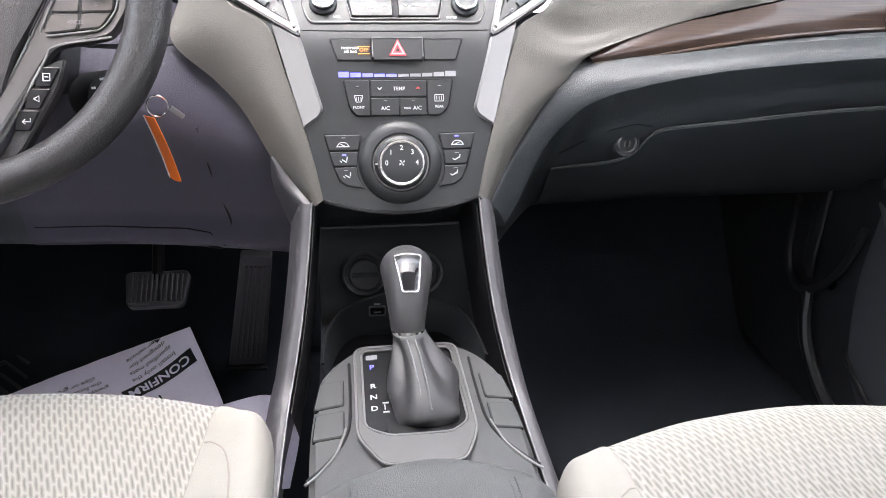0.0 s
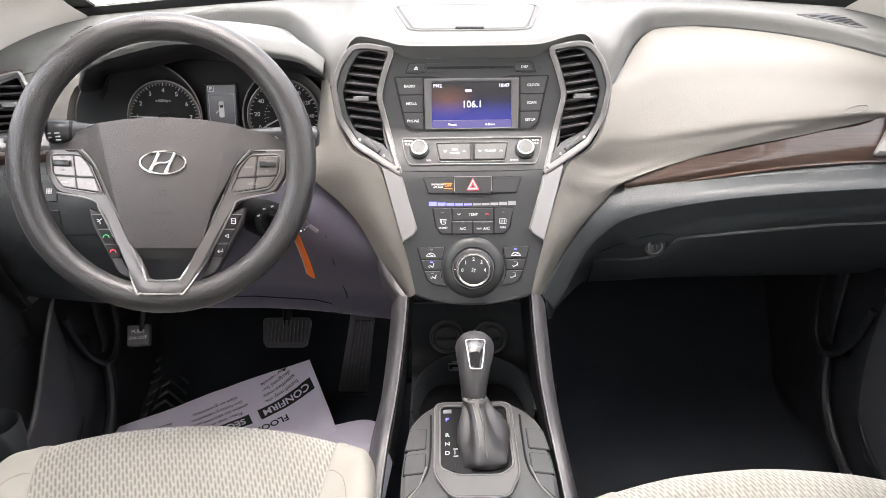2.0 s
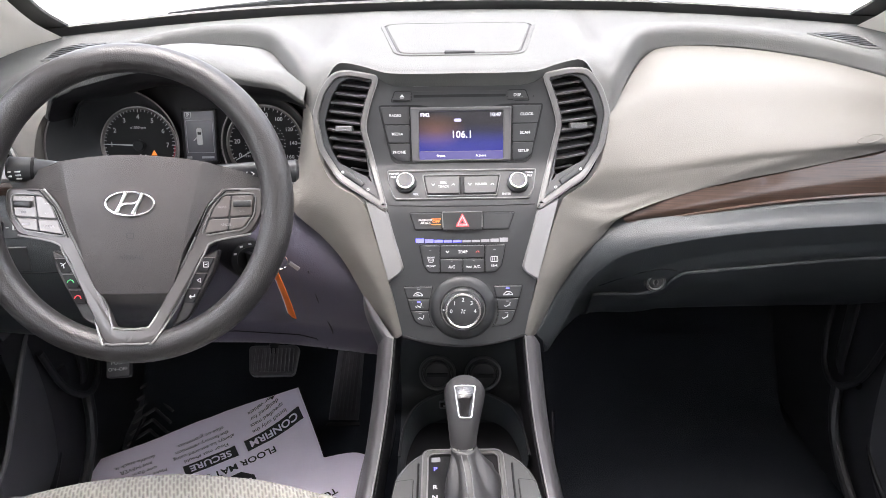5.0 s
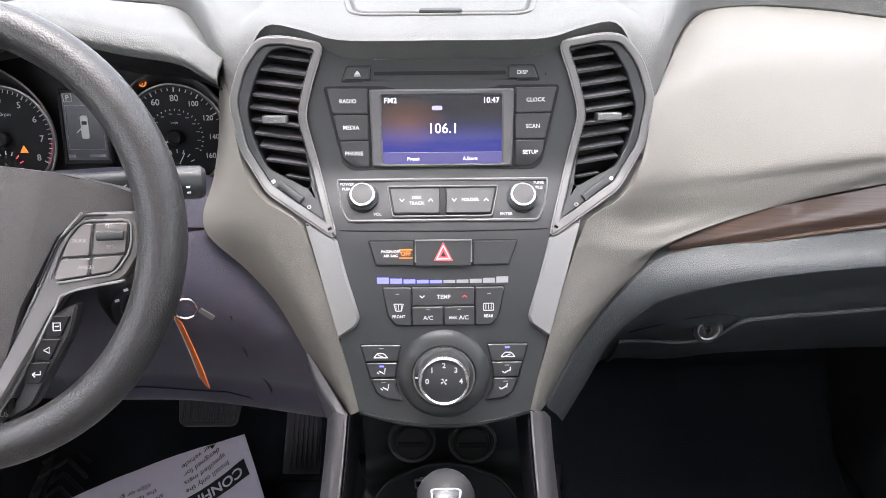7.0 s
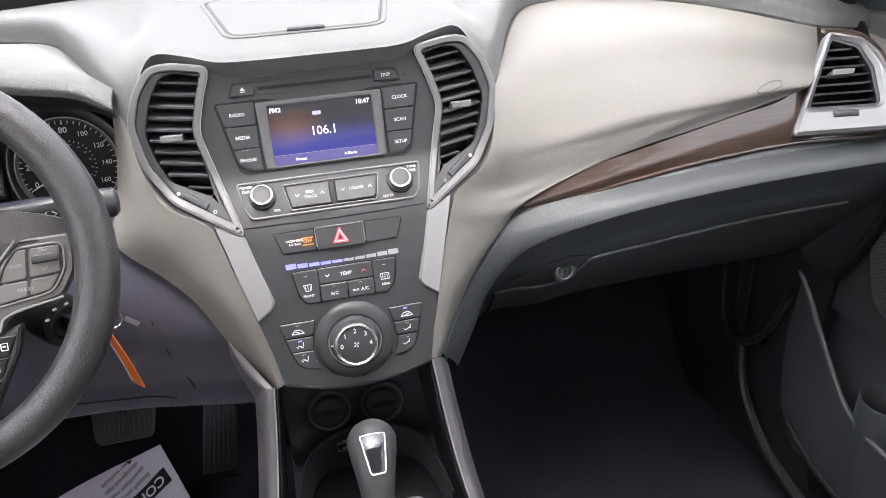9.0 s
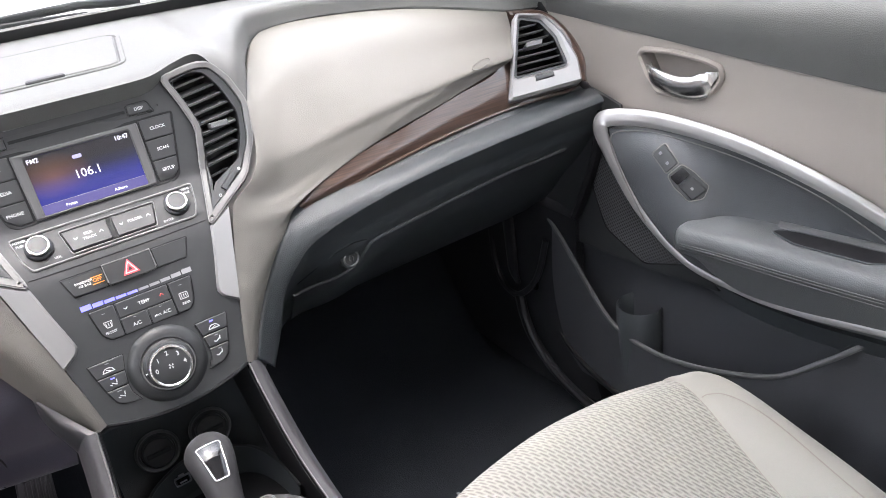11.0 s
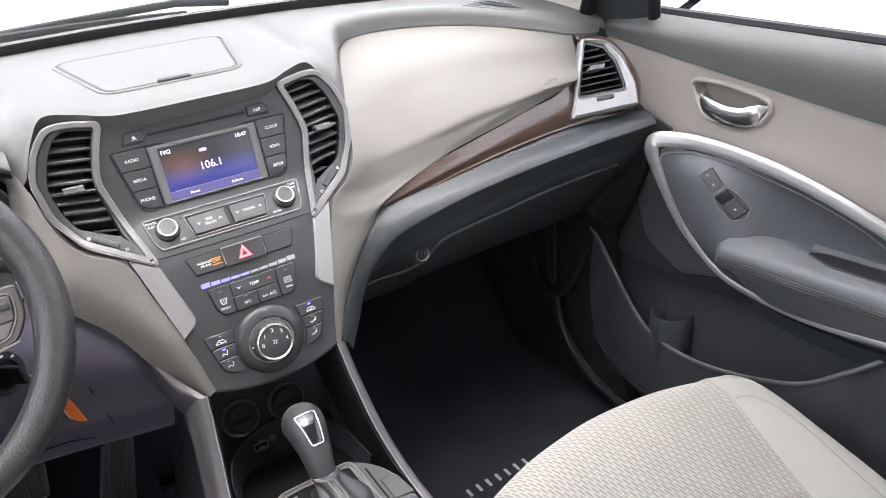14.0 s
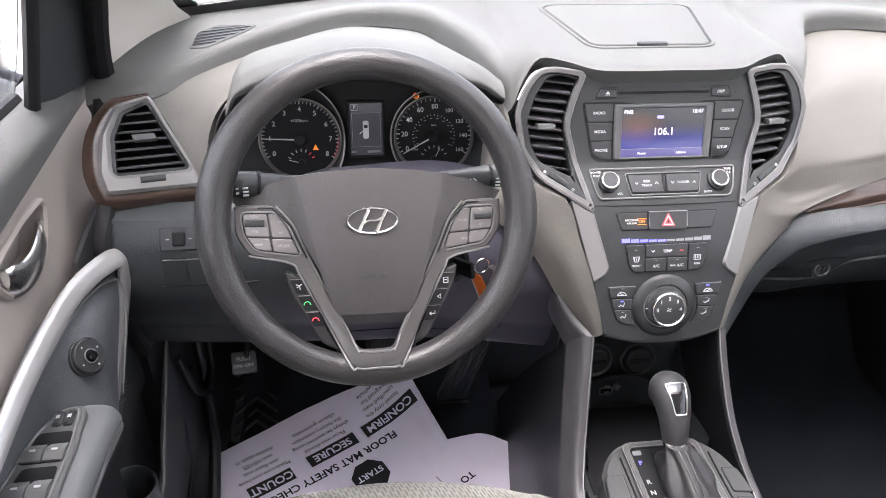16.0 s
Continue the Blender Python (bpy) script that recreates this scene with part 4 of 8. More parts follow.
INFO = mat("info_screen", (0.016, 0.016, 0.019), 0.25, glow=(0.30, 0.30, 0.36), power=0.05)
info = part("info_screen", plate(box2(-0.4205, 0.688, -0.3725, 0.762, 0.002), on_cluster, 0.0, 0.004, 0.001), INFO, cluster, "small grey driver information screen")
part("info_frame", band(box2(-0.4235, 0.685, -0.3695, 0.765, 0.003), on_cluster, 0.004, -0.002, 0.0055, 0.001), BLACK, info)
part("info_line", band(box2(-0.4170, 0.7005, -0.3760, 0.7480), on_cluster, 0.0006, 0.0035, 0.0043, 0), GREYLED, info)
words("P", 0.0080, frame_on(on_cluster, -0.4128, 0.7555, 0.0045), WHITE, info, bold=0.0001)
part("info_line", band(box2(-0.4175, 0.7512, -0.4080, 0.7600), on_cluster, 0.0005, 0.0035, 0.0043, 0), WHITE, info)
part("car_symbol", plate(rounded(box2(-0.4015, 0.7120, -0.3930, 0.7370), 0.003), on_cluster, 0.0035, 0.0044, 0), WHITE, info, "white outline of a car seen from above")
part("car_window", plate(rounded(box2(-0.4000, 0.7270, -0.3945, 0.7310), 0.001), on_cluster, 0.0040, 0.0047, 0), BLACK, info)
part("car_symbol", plate([(-0.4070, 0.7190), (-0.4062, 0.7182), (-0.4012, 0.7225), (-0.4016, 0.7236)], on_cluster, 0.0035, 0.0044, 0), WHITE, info)
for x, w in ((-0.4150, 0.008), (-0.3865, 0.019)):
    part("readout", plate(box2(x - w / 2, 0.6922, x + w / 2, 0.6955), on_cluster, 0.0035, 0.0043, 0), GREYLED, info)
bm = sheet([[on_cluster(x, 0.672, 0.0) for x in (-0.43, -0.395, -0.36)], [on_cluster(x, 0.655, 0.03) for x in (-0.44, -0.395, -0.35)]], 6, 4, (0, 0.006, -0.004))
part("ledge", bm, FASCIA, cluster)

# ---- details of the dashboard ----
tm = over(top_pad, (0, 0, 0.85), (1, 0, 0))
lid_o = rounded([(-0.084, 0.955), (0.084, 0.955), (0.116, 1.125), (0.10, 1.140), (-0.10, 1.140), (-0.116, 1.125)], 0.016, 4)
part("storage_lid", plate(lid_o, tm, -0.004, 0.0022, 0.0012), TOP, dash, "closed storage lid in the dashboard top")
part("lid_joint", band(shrink(lid_o, -0.0028), tm, 0.0022, -0.003, 0.0004, 0), BLACK, dash)
part("lid_frame", band(shrink(lid_o, -0.009), tm, 0.0055, -0.003, 0.0018, 0.0008), TOP, dash)
part("lid_catch", plate(box2(-0.022, 0.950, 0.022, 0.961, 0.004), tm, 0.0, 0.0045, 0.0015), BLACK, dash, "dark finger slot of the lid")
for s in (-1, 1):
    vm = over(top_pad, (0.592 * s, 1.072, 0.83), (1, 0, 0))
    shape = rounded([(s * u, v) for u, v in ((0.044, -0.050), (0.044, 0.008), (0.012, 0.036), (-0.044, 0.024), (-0.032, 0.000), (0.020, -0.050))], 0.008, 3)
    dv = part("defroster_vent", plate(shape, vm, -0.002, 0.0022, 0.001, hole=shrink(shape, 0.004)), TOP, dash, "grey side window defroster vent")
    part("vent_well", plate(shrink(shape, 0.003), vm, -0.002, 0.0010, 0), BLACK, dv)
    for k in range(7):
        v0 = -0.040 + k * 0.0112
        xs = []
        for i in range(len(shape)):
            (x0, y0), (x1, y1) = shape[i - 1], shape[i]
            y0, y1 = y0 + 0.12 * x0 * s, y1 + 0.12 * x1 * s
            if (y0 - v0) * (y1 - v0) < 0:
                xs.append(x0 + (x1 - x0) * (v0 - y0) / (y1 - y0))
        if len(xs) > 1:
            a_, b_ = min(xs) + 0.004, max(xs) - 0.004
            part("slat", plate([(a_, v0 - 0.12 * a_ * s - 0.002), (b_, v0 - 0.12 * b_ * s - 0.002), (b_, v0 - 0.12 * b_ * s + 0.002), (a_, v0 - 0.12 * a_ * s + 0.002)], vm, 0.0, 0.0020, 0), BUTTON, dv)
am = over(pass_panel, (0.558, 0.5, 0.838), (1, 0, 0), 0.2, (0, 1, -0.25))
part("airbag_mark", sweep([am(0.0185 * math.cos(2 * math.pi * i / 28), 0.0045 * math.sin(2 * math.pi * i / 28) + 0.0035 * math.cos(2 * math.pi * i / 28), 0.0004) for i in range(28)], oval(0.0008, 0.0008, 6), up=(0, -1, 0.3), closed=True), BEIGE, dash, "embossed oval airbag mark")
for s in (-1, 1):
    seal = mir([(0.742, 1.01, 0.800), (0.742, 0.965, 0.800), (0.740, 0.905, 0.740), (0.732, 0.850, 0.685), (0.736, 0.815, 0.650), (0.738, 0.805, 0.60), (0.738, 0.83, 0.52), (0.736, 0.87, 0.43)], s)
    part("end_seal", sweep(catmull(seal, 40), oval(0.012, 0.008, 8), up=(0, 0.3, 1)), BLACK, dash, "black gap seal between dashboard and door")

# switches left of the column
km = over(side_knee, (-0.64, 0.5, 0.65), (1, 0, 0), 0.3, (0, 1, -0.1))
dim = part("dimmer_panel", plate(box2(-0.026, 0.018, 0.034, 0.046, 0.003), km, -0.002, 0.002, 0.001), FASCIA, dash, "grey panel with a dimmer wheel")
part("dimmer_wheel", plate(box2(-0.010, 0.024, 0.006, 0.040, 0.003), km, 0.0, 0.005, 0.002), BLACK, dim)
for x in (-0.016, 0.012):
    part("mark", plate(box2(x - 0.0018, 0.0315, x + 0.0018, 0.0325), km, 0.001, 0.0026, 0), WHITE, dim)
for q in range(3):
    part("mark", plate(box2(0.019 + q * 0.003, 0.029, 0.0205 + q * 0.003, 0.036), km, 0.001, 0.0026, 0), WHITE, dim)
for i in range(2):
    part("blank_switch", plate(box2(-0.026 + i * 0.031, -0.030, 0.004 + i * 0.031, 0.006, 0.002), km, -0.003, 0.002, 0.001), FASCIA, dash)
part("knee_joint", sweep([km(x, z, 0.0005) for x, z in ((-0.03, -0.034), (0.04, -0.034), (0.09, -0.036))], oval(0.001, 0.001, 6), up=(0, -1, 0)), BLACK, dash)
kj = over(knee, (0, 0.5, 0.5), (1, 0, 0), 0.3, (0, 1, 0.0))
part("knee_joint", sweep([kj(x, z - 0.5, 0.0) for x, z in ((-0.222, 0.570), (-0.215, 0.52), (-0.205, 0.45), (-0.198, 0.395))], oval(0.0014, 0.0014, 6), up=(0, -1, 0)), BLACK, dash)
part("knee_joint", sweep([kj(x, z - 0.5, 0.0) for x, z in ((-0.215, 0.400), (-0.232, 0.420), (-0.26, 0.424), (-0.36, 0.428), (-0.44, 0.432))], oval(0.0010, 0.0010, 6), up=(0, -1, 0)), BLACK, dash)
part("fixing_cap", lathe([(0.009, -0.001), (0.009, 0.0012), (0, 0.0012)], frame_on(lambda u, v, h: kj(u, v - 0.5, h), -0.230, 0.392), 20), BLACK, dash)

# ---- centre stack ----
stack = thing("centre_stack", "dark grey centre stack with radio, screen and climate controls", "control panel", (0, 0.80, 0.5))
EDGE_Z = [0.838, 0.803, 0.771, 0.72, 0.672, 0.635, 0.602, 0.584, 0.55, 0.512]
EDGE_X = [0.113, 0.124, 0.133, 0.119, 0.101, 0.090, 0.080, 0.100, 0.092, 0.084]
rows = []
for z, w in zip(EDGE_Z, EDGE_X):
    rows.append([on_stack(w * k, z - (0.014 * (1 - k * k) if z < 0.53 else 0)) for k in (-1, -0.75, -0.5, -0.25, 0, 0.25, 0.5, 0.75, 1)])
fine = []
for j in range(61):
    f = j / 60 * (len(rows) - 1)
    a = min(int(f), len(rows) - 2)
    fine.append([rows[a][i].lerp(rows[a + 1][i], f - a) for i in range(9)])
for j, r in enumerate(fine):
    for i, p in enumerate(r):
        q = on_stack(p.x, p.z)
        r[i] = q
part("fascia", sheet(fine, off=(0, 0.03, 0), smooth_net=False), FASCIA, stack, "satin dark grey plastic fascia")
# bottom lip of the fascia
part("bottom_lip", sweep([on_stack(0.083 * k, 0.511 - 0.014 * (1 - k * k), -0.002) for k in [i / 10 - 1 for i in range(21)]], oval(0.003, 0.003, 8)), BLACK, stack)
for s in (-1, 1):
    bm = plate([(s * x, z) for x, z in rounded([(0.131, 0.684), (0.101, 0.671), (0.080, 0.603), (0.0835, 0.595), (0.1015, 0.583)], [0.002, 0.002, 0.006, 0.006, 0.002])], on_stack, -0.01, 0.004, 0.0025)
    part("silver_trim", bm, SILVERP, stack, "satin silver side trim")

VO = [(0.109, 0.836), (0.150, 0.843), (0.172, 0.841), (0.191, 0.818), (0.203, 0.785), (0.195, 0.738), (0.171, 0.705), (0.099, 0.669), (0.118, 0.720), (0.131, 0.771), (0.122, 0.803)]
VH = [(0.121, 0.827), (0.148, 0.833), (0.162, 0.829), (0.176, 0.808), (0.187, 0.775), (0.181, 0.746), (0.170, 0.724), (0.126, 0.706), (0.131, 0.730), (0.138, 0.772), (0.131, 0.803)]


def span(poly, z):
    xs = []
    for i in range(len(poly)):
        (x0, z0), (x1, z1) = poly[i - 1], poly[i]
        if (z0 - z) * (z1 - z) < 0:
            xs.append(x0 + (x1 - x0) * (z - z0) / (z1 - z0))
    return (min(xs), max(xs)) if len(xs) > 1 else None


for s in (-1, 1):
    mp = lambda u, v, h, s=s: on_stack(u * s, v, h)
    outer = rounded(VO, 0.010, 3)
    inner1 = shrink(outer, 0.0072)
    hole = rounded(VH, 0.007, 3)
    vent = part("air_vent", plate(outer, mp, -0.004, 0.0058, 0.0012, hole=inner1), VENTS, stack, "silver-framed angular centre air vent")
    part("vent_edge", sweep([mp(u, v, 0.0046) for u, v in outer], oval(0.0007, 0.0007, 6), up=(0, -1, 0.4), closed=True), SILVER, vent, "thin bright outer edge")
    part("vent_frame", plate(inner1, mp, -0.006, 0.0035, 0.001, hole=hole), FASCIA, vent)
    part("vent_duct", plate(shrink(hole, -0.002), mp, -0.05, -0.040, 0), BLACK, vent)
    bm = bmesh.new()
    n = len(hole)
    a = [bm.verts.new(mp(u, v, 0.0)) for u, v in hole]
    b = [bm.verts.new(mp(u, v, -0.045)) for u, v in hole]
    for i in range(n):
        bm.faces.new((a[i], a[(i + 1) % n], b[(i + 1) % n], b[i]))
    part("duct_wall", bm, BLACK, vent)
    for k in range(10):
        z = 0.7175 + k * 0.0118
        w = span(VH, z)
        if not w:
            continue
        x0, x1 = w[0] + 0.0005, w[1] - 0.0005
        tilt = 0.006
        pts = [[mp(x, z + (x - (x0 + x1) / 2) * tilt / 0.05 + dz, h) for x in (x0, (x0 + x1) / 2, x1)] for h, dz in ((-0.026, 0.005), (-0.006, 0.0008), (-0.0035, 0.0002))]
        part("slat", sheet(pts, off=(0, 0.0010, -0.0028), smooth_net=False), SLAT, vent)
    zc = 0.768
    part("tab", plate(box2(0.149, zc - 0.0035, 0.172, zc + 0.0035, 0.001), mp, -0.012, 0.006, 0.001), MID, vent, "small grey slider on the louvre")
    wh = [on_stack(s * (0.131 + 0.030 * t), 0.6965 + 0.0165 * t, 0.0032) for t in (0.12, 0.35, 0.65, 0.88)]
    part("thumbwheel", sweep(wh, oval(0.0042, 0.003, 8), up=(0, -1, 0.6)), BUTTON, vent, "dark ribbed thumbwheel")
    part("mark", lathe([(0.0020, 0), (0.0020, 0.0005), (0.0013, 0.0005), (0.0013, 0)], frame_on(on_stack, s * 0.1275, 0.694, 0.0036), 14), WHITE, vent)
    part("mark", lathe([(0.0020, 0), (0.0020, 0.0005), (0.0006, 0.0005), (0.0006, 0)], frame_on(on_stack, s * 0.163, 0.7145 - 0.002, 0.0036), 14), WHITE, vent)

# ---- controls on the centre stack ----
def key(poly, parent=stack, name="button", h=0.0022, r=0.0012, label="", m=BUTTON, gap=True):
    p = rounded(poly, r, 3)
    if gap:
        part("gap", plate(shrink(p, -0.0009), on_stack, -0.004, 0.0004, 0), BLACK, parent)
    return part(name, plate(p, on_stack, 0.0, h, 0.0007), m, parent, label)


def legend(text, x, z, size, parent, material=WHITE, h=0.0024, bold=0.00008, turn=0.0):
    return words(text, size, frame_on(on_stack, x, z, h, turn), material, parent, bold=bold)


def dash_mark(x, z, w, hh, parent, material=WHITE, h=0.0022, name="mark", turn=0.0):
    c, s = math.cos(turn), math.sin(turn)
    pts = [(x + a * w / 2 * c - b * hh / 2 * s, z + a * w / 2 * s + b * hh / 2 * c) for a, b in ((-1, -1), (1, -1), (1, 1), (-1, 1))]
    return part(name, plate(pts, on_stack, h - 0.0012, h + 0.0003, 0), material, parent)


def chevron(x, z, up, parent, size=0.0026, material=WHITE, h=0.0030):
    for q in (-1, 1):
        dash_mark(x + q * size * 0.42, z, size * 1.15, size * 0.32, parent, material, h, turn=-q * up * radians(42))


# compact disc slot row
part("slot_recess", plate(rounded([(-0.096, 0.8015), (0.094, 0.8015), (0.088, 0.8165), (-0.090, 0.8165)], 0.003), on_stack, -0.004, 0.0003, 0), BLACK, stack)
part("slot_fascia", plate(rounded([(-0.0945, 0.8025), (0.0925, 0.8025), (0.087, 0.8155), (-0.089, 0.8155)], 0.003), on_stack, -0.004, 0.0007, 0.0003), FASCIA, stack)
part("disc_slot", plate(box2(-0.064, 0.8075, 0.061, 0.8110, 0.001), on_stack, -0.001, 0.0011, 0), BLACK, stack, "dark disc slot")
k = key([(-0.0925, 0.804), (-0.0675, 0.804), (-0.0675, 0.8145), (-0.0885, 0.8145)], h=0.0026)
part("mark", plate([(-0.0825, 0.8085), (-0.0765, 0.8085), (-0.0795, 0.8120)], on_stack, 0.002, 0.0030, 0), WHITE, k)
dash_mark(-0.0795, 0.8073, 0.006, 0.0008, k, h=0.0028)
k = key([(0.0635, 0.804), (0.0910, 0.804), (0.0865, 0.8145), (0.0635, 0.8145)], h=0.0026)
legend("DISP", 0.0765, 0.8092, 0.0052, k, h=0.003)
part("mark", lathe([(0.0011, -0.001), (0.0011, 0.0009), (0, 0.0009)], frame_on(on_stack, 0.0985, 0.8075), 10), BLACK, stack)
# maker's small mark above the slot, as bars
for i in range(5):
    dash_mark(-0.062 + i * 0.0045, 0.8225, 0.0032, 0.0016, stack, GREYLED, h=0.0003)

# radio keys and display
part("radio_recess", dome(rounded([(-0.1130, 0.7982), (0.1130, 0.7982), (0.0968, 0.7275), (0.0890, 0.7222), (-0.0890, 0.7222), (-0.0968, 0.7275)], 0.005), on_stack, -0.004, 0.0008, 0.0002, 10), BLACK, stack)
for s, names in ((-1, ("RADIO", "MEDIA", "PHONE")), (1, ("CLOCK", "SCAN", "SETUP"))):
    for i, nm in enumerate(names):
        z1, z0 = 0.7960 - i * 0.0240, 0.7960 - (i + 1) * 0.0240 + 0.0010
        ed = lambda z: 0.1095 - (0.7955 - z) * 0.215
        poly = [(s * 0.0705, z0), (s * ed(z0), z0), (s * ed(z1), z1), (s * 0.0705, z1)]
        if i == 2:
            poly = [(s * 0.0705, z0), (s * (ed(z0) - 0.008), z0), (s * ed(z0 + 0.008), z0 + 0.008), (s * ed(z1), z1), (s * 0.0705, z1)]
        k = key(poly, h=0.0020, gap=False, r=0.0016)
        legend(nm, s * (0.0895 - i * 0.0022), (z0 + z1) / 2, 0.0053, k, h=0.0036 if i == 2 else 0.0024)
disp = part("display", plate(rounded([(-0.0690, 0.7950), (0.0690, 0.7950), (0.0675, 0.7245), (-0.0675, 0.7245)], 0.002), on_stack, -0.004, 0.0030, 0.0016,
                             hole=rounded([(-0.0575, 0.7895), (0.0575, 0.7895), (0.0575, 0.7270), (-0.0575, 0.7270)], 0.002)), BEZEL, stack, "radio display in a grey bezel, tuned to a station")
screen = bpy.data.materials.new("radio_screen")
screen.use_nodes = True
n_, l_ = screen.node_tree.nodes, screen.node_tree.links
b_ = n_["Principled BSDF"]
b_.inputs["Base Color"].default_value = (0.01, 0.01, 0.012, 1)
b_.inputs["Roughness"].default_value = 0.16
tc_ = n_.new("ShaderNodeTexCoord")
sp_ = n_.new("ShaderNodeSeparateXYZ")
rp_ = n_.new("ShaderNodeValToRGB")
els = rp_.color_ramp.elements
els[0].position, els[0].color = 0.0, (0.15, 0.13, 0.42, 1)
els[1].position, els[1].color = 0.155, (0.15, 0.13, 0.42, 1)
for p_, c_ in ((0.165, (0.03, 0.035, 0.36, 1)), (0.34, (0.02, 0.028, 0.30, 1)), (0.60, (0.008, 0.009, 0.05, 1)), (0.75, (0.012, 0.011, 0.016, 1)), (1.0, (0.02, 0.018, 0.022, 1))):
    e_ = els.new(p_)
    e_.color = c_
l_.new(tc_.outputs["UV"], sp_.inputs[0])
l_.new(sp_.outputs[1], rp_.inputs[0])
# orange reflection on the glass, painted into the screen's emission
gr_ = n_.new("ShaderNodeTexGradient")
gr_.gradient_type = "SPHERICAL"
mp_ = n_.new("ShaderNodeMapping")
mp_.inputs["Location"].default_value, mp_.inputs["Scale"].default_value = (-0.55, -1.55, 0), (2.7, 2.6, 1)
l_.new(tc_.outputs["UV"], mp_.inputs[0])
l_.new(mp_.outputs[0], gr_.inputs[0])
mx_ = n_.new("ShaderNodeMix")
mx_.data_type, mx_.blend_type = "RGBA", "ADD"
mx_.inputs["Factor"].default_value = 1.0
sc_ = n_.new("ShaderNodeMix")
sc_.data_type = "RGBA"
sc_.inputs["A"].default_value, sc_.inputs["B"].default_value = (0, 0, 0, 1), (0.16, 0.06, 0.012, 1)
l_.new(gr_.outputs["Fac"], sc_.inputs["Factor"])
l_.new(rp_.outputs[0], mx_.inputs["A"])
l_.new(sc_.outputs["Result"], mx_.inputs["B"])
l_.new(mx_.outputs["Result"], b_.inputs["Emission Color"])
b_.inputs["Emission Strength"].default_value = 0.46
grid = [[on_stack(-0.0575 + 0.115 * i / 8, 0.7895 - 0.0625 * j / 8, 0.0012) for i in range(9)] for j in range(9)]
pane = part("screen", sheet(grid, off=(0, 0.001, 0), smooth_net=False, uv=lambda g, i, j: (i / 8, 1 - j / 8)), screen, disp, "lit blue radio screen with an orange reflection painted in")
SCR = mat("screen_text", (0.55, 0.55, 0.62), 0.4, glow=(0.80, 0.78, 0.98), power=0.22)
for tx, x, z, sz in (("FM2", -0.0490, 0.7848, 0.0072), ("10:47", 0.0470, 0.7845, 0.0072), ("106.1", 0.0010, 0.7590, 0.0135), ("Preset", -0.0280, 0.7315, 0.0046), ("A.Store", 0.0270, 0.7315, 0.0046)):
    legend(tx, x, z, sz, pane, SCR, h=0.0017)
part("mark", plate(rounded(box2(-0.0095, 0.7760, 0.0005, 0.7800), 0.0018), on_stack, 0.0008, 0.0017, 0), mat("screen_pill", (0.25, 0.24, 0.4), 0.4, glow=(0.5, 0.45, 0.8), power=0.14), pane)
dash_mark(0, 0.7372, 0.113, 0.0003, pane, LEGEND, h=0.0014)

# knob row in a silver frame
kf = rounded([(-0.1030, 0.7150), (0.1030, 0.7150), (0.0975, 0.693), (0.091, 0.6835), (-0.091, 0.6835), (-0.0975, 0.693)], 0.004, 3)
part("knob_frame", band(kf, on_stack, 0.0018, -0.002, 0.0026, 0.0008), SILVER, stack, "thin silver frame round the knob row")
for x, z in ((-0.0765, 0.7015), (0.0765, 0.7005)):
    m = frame_on(on_stack, x, z)
    kn = part("knob", lathe([(0.0148, -0.002), (0.0148, 0.0030), (0.0132, 0.0046), (0.0122, 0.0050), (0.0120, 0.0088), (0.0108, 0.0098), (0.0, 0.0098)], m, 40), BUTTON, stack, "round rotary knob with a silver rim")
    part("knob_ring", lathe([(0.0106, 0.0078), (0.0124, 0.0083), (0.0123, 0.0098), (0.0114, 0.0106), (0.0102, 0.0104), (0.0099, 0.0097)], m, 40), HANDLE, kn)
part("seek_gap", plate(rounded([(-0.0525, 0.7085), (0.0525, 0.7085), (0.046, 0.6885), (-0.047, 0.6885)], 0.003), on_stack, -0.002, 0.0005, 0), BLACK, stack)
part("seek_frame", band(rounded([(-0.0540, 0.7098), (0.0540, 0.7098), (0.0472, 0.6872), (-0.0482, 0.6872)], 0.003), on_stack, 0.0011, -0.001, 0.0020, 0.0004), SILVER, stack, "thin silver outline of the seek keys")
k = key([(-0.0512, 0.7075), (-0.0030, 0.7075), (-0.0030, 0.6895), (-0.0465, 0.6895)], h=0.003, gap=False)
legend("SEEK", -0.0250, 0.7006, 0.0046, k, h=0.0032)
legend("TRACK", -0.0250, 0.6966, 0.0046, k, h=0.0032)
for x, up in ((-0.0390, -1), (-0.0115, 1)):
    chevron(x, 0.6988, up, k)
k = key([(0.0030, 0.7075), (0.0512, 0.7075), (0.0455, 0.6895), (0.0030, 0.6895)], h=0.003, gap=False)
legend("FOLDER", 0.0262, 0.6988, 0.0046, k, h=0.0032)
for x, up in ((0.0110, -1), (0.0415, 1)):
    chevron(x, 0.6988, up, k)
for tx, x, z in (("POWER", -0.0925, 0.7112), ("PUSH", -0.0925, 0.7076), ("VOL", -0.0625, 0.6895), ("TUNE", 0.0925, 0.7112), ("FILE", 0.0930, 0.7076), ("ENTER", 0.0605, 0.6890)):
    legend(tx, x, z, 0.0040, stack, h=0.0005)
part("joint", sweep([on_stack(x, 0.6768 + 0.1 * x * x, 0.0) for x in [-0.099 + 0.0198 * i for i in range(11)]], oval(0.0007, 0.0007, 6)), BLACK, stack)

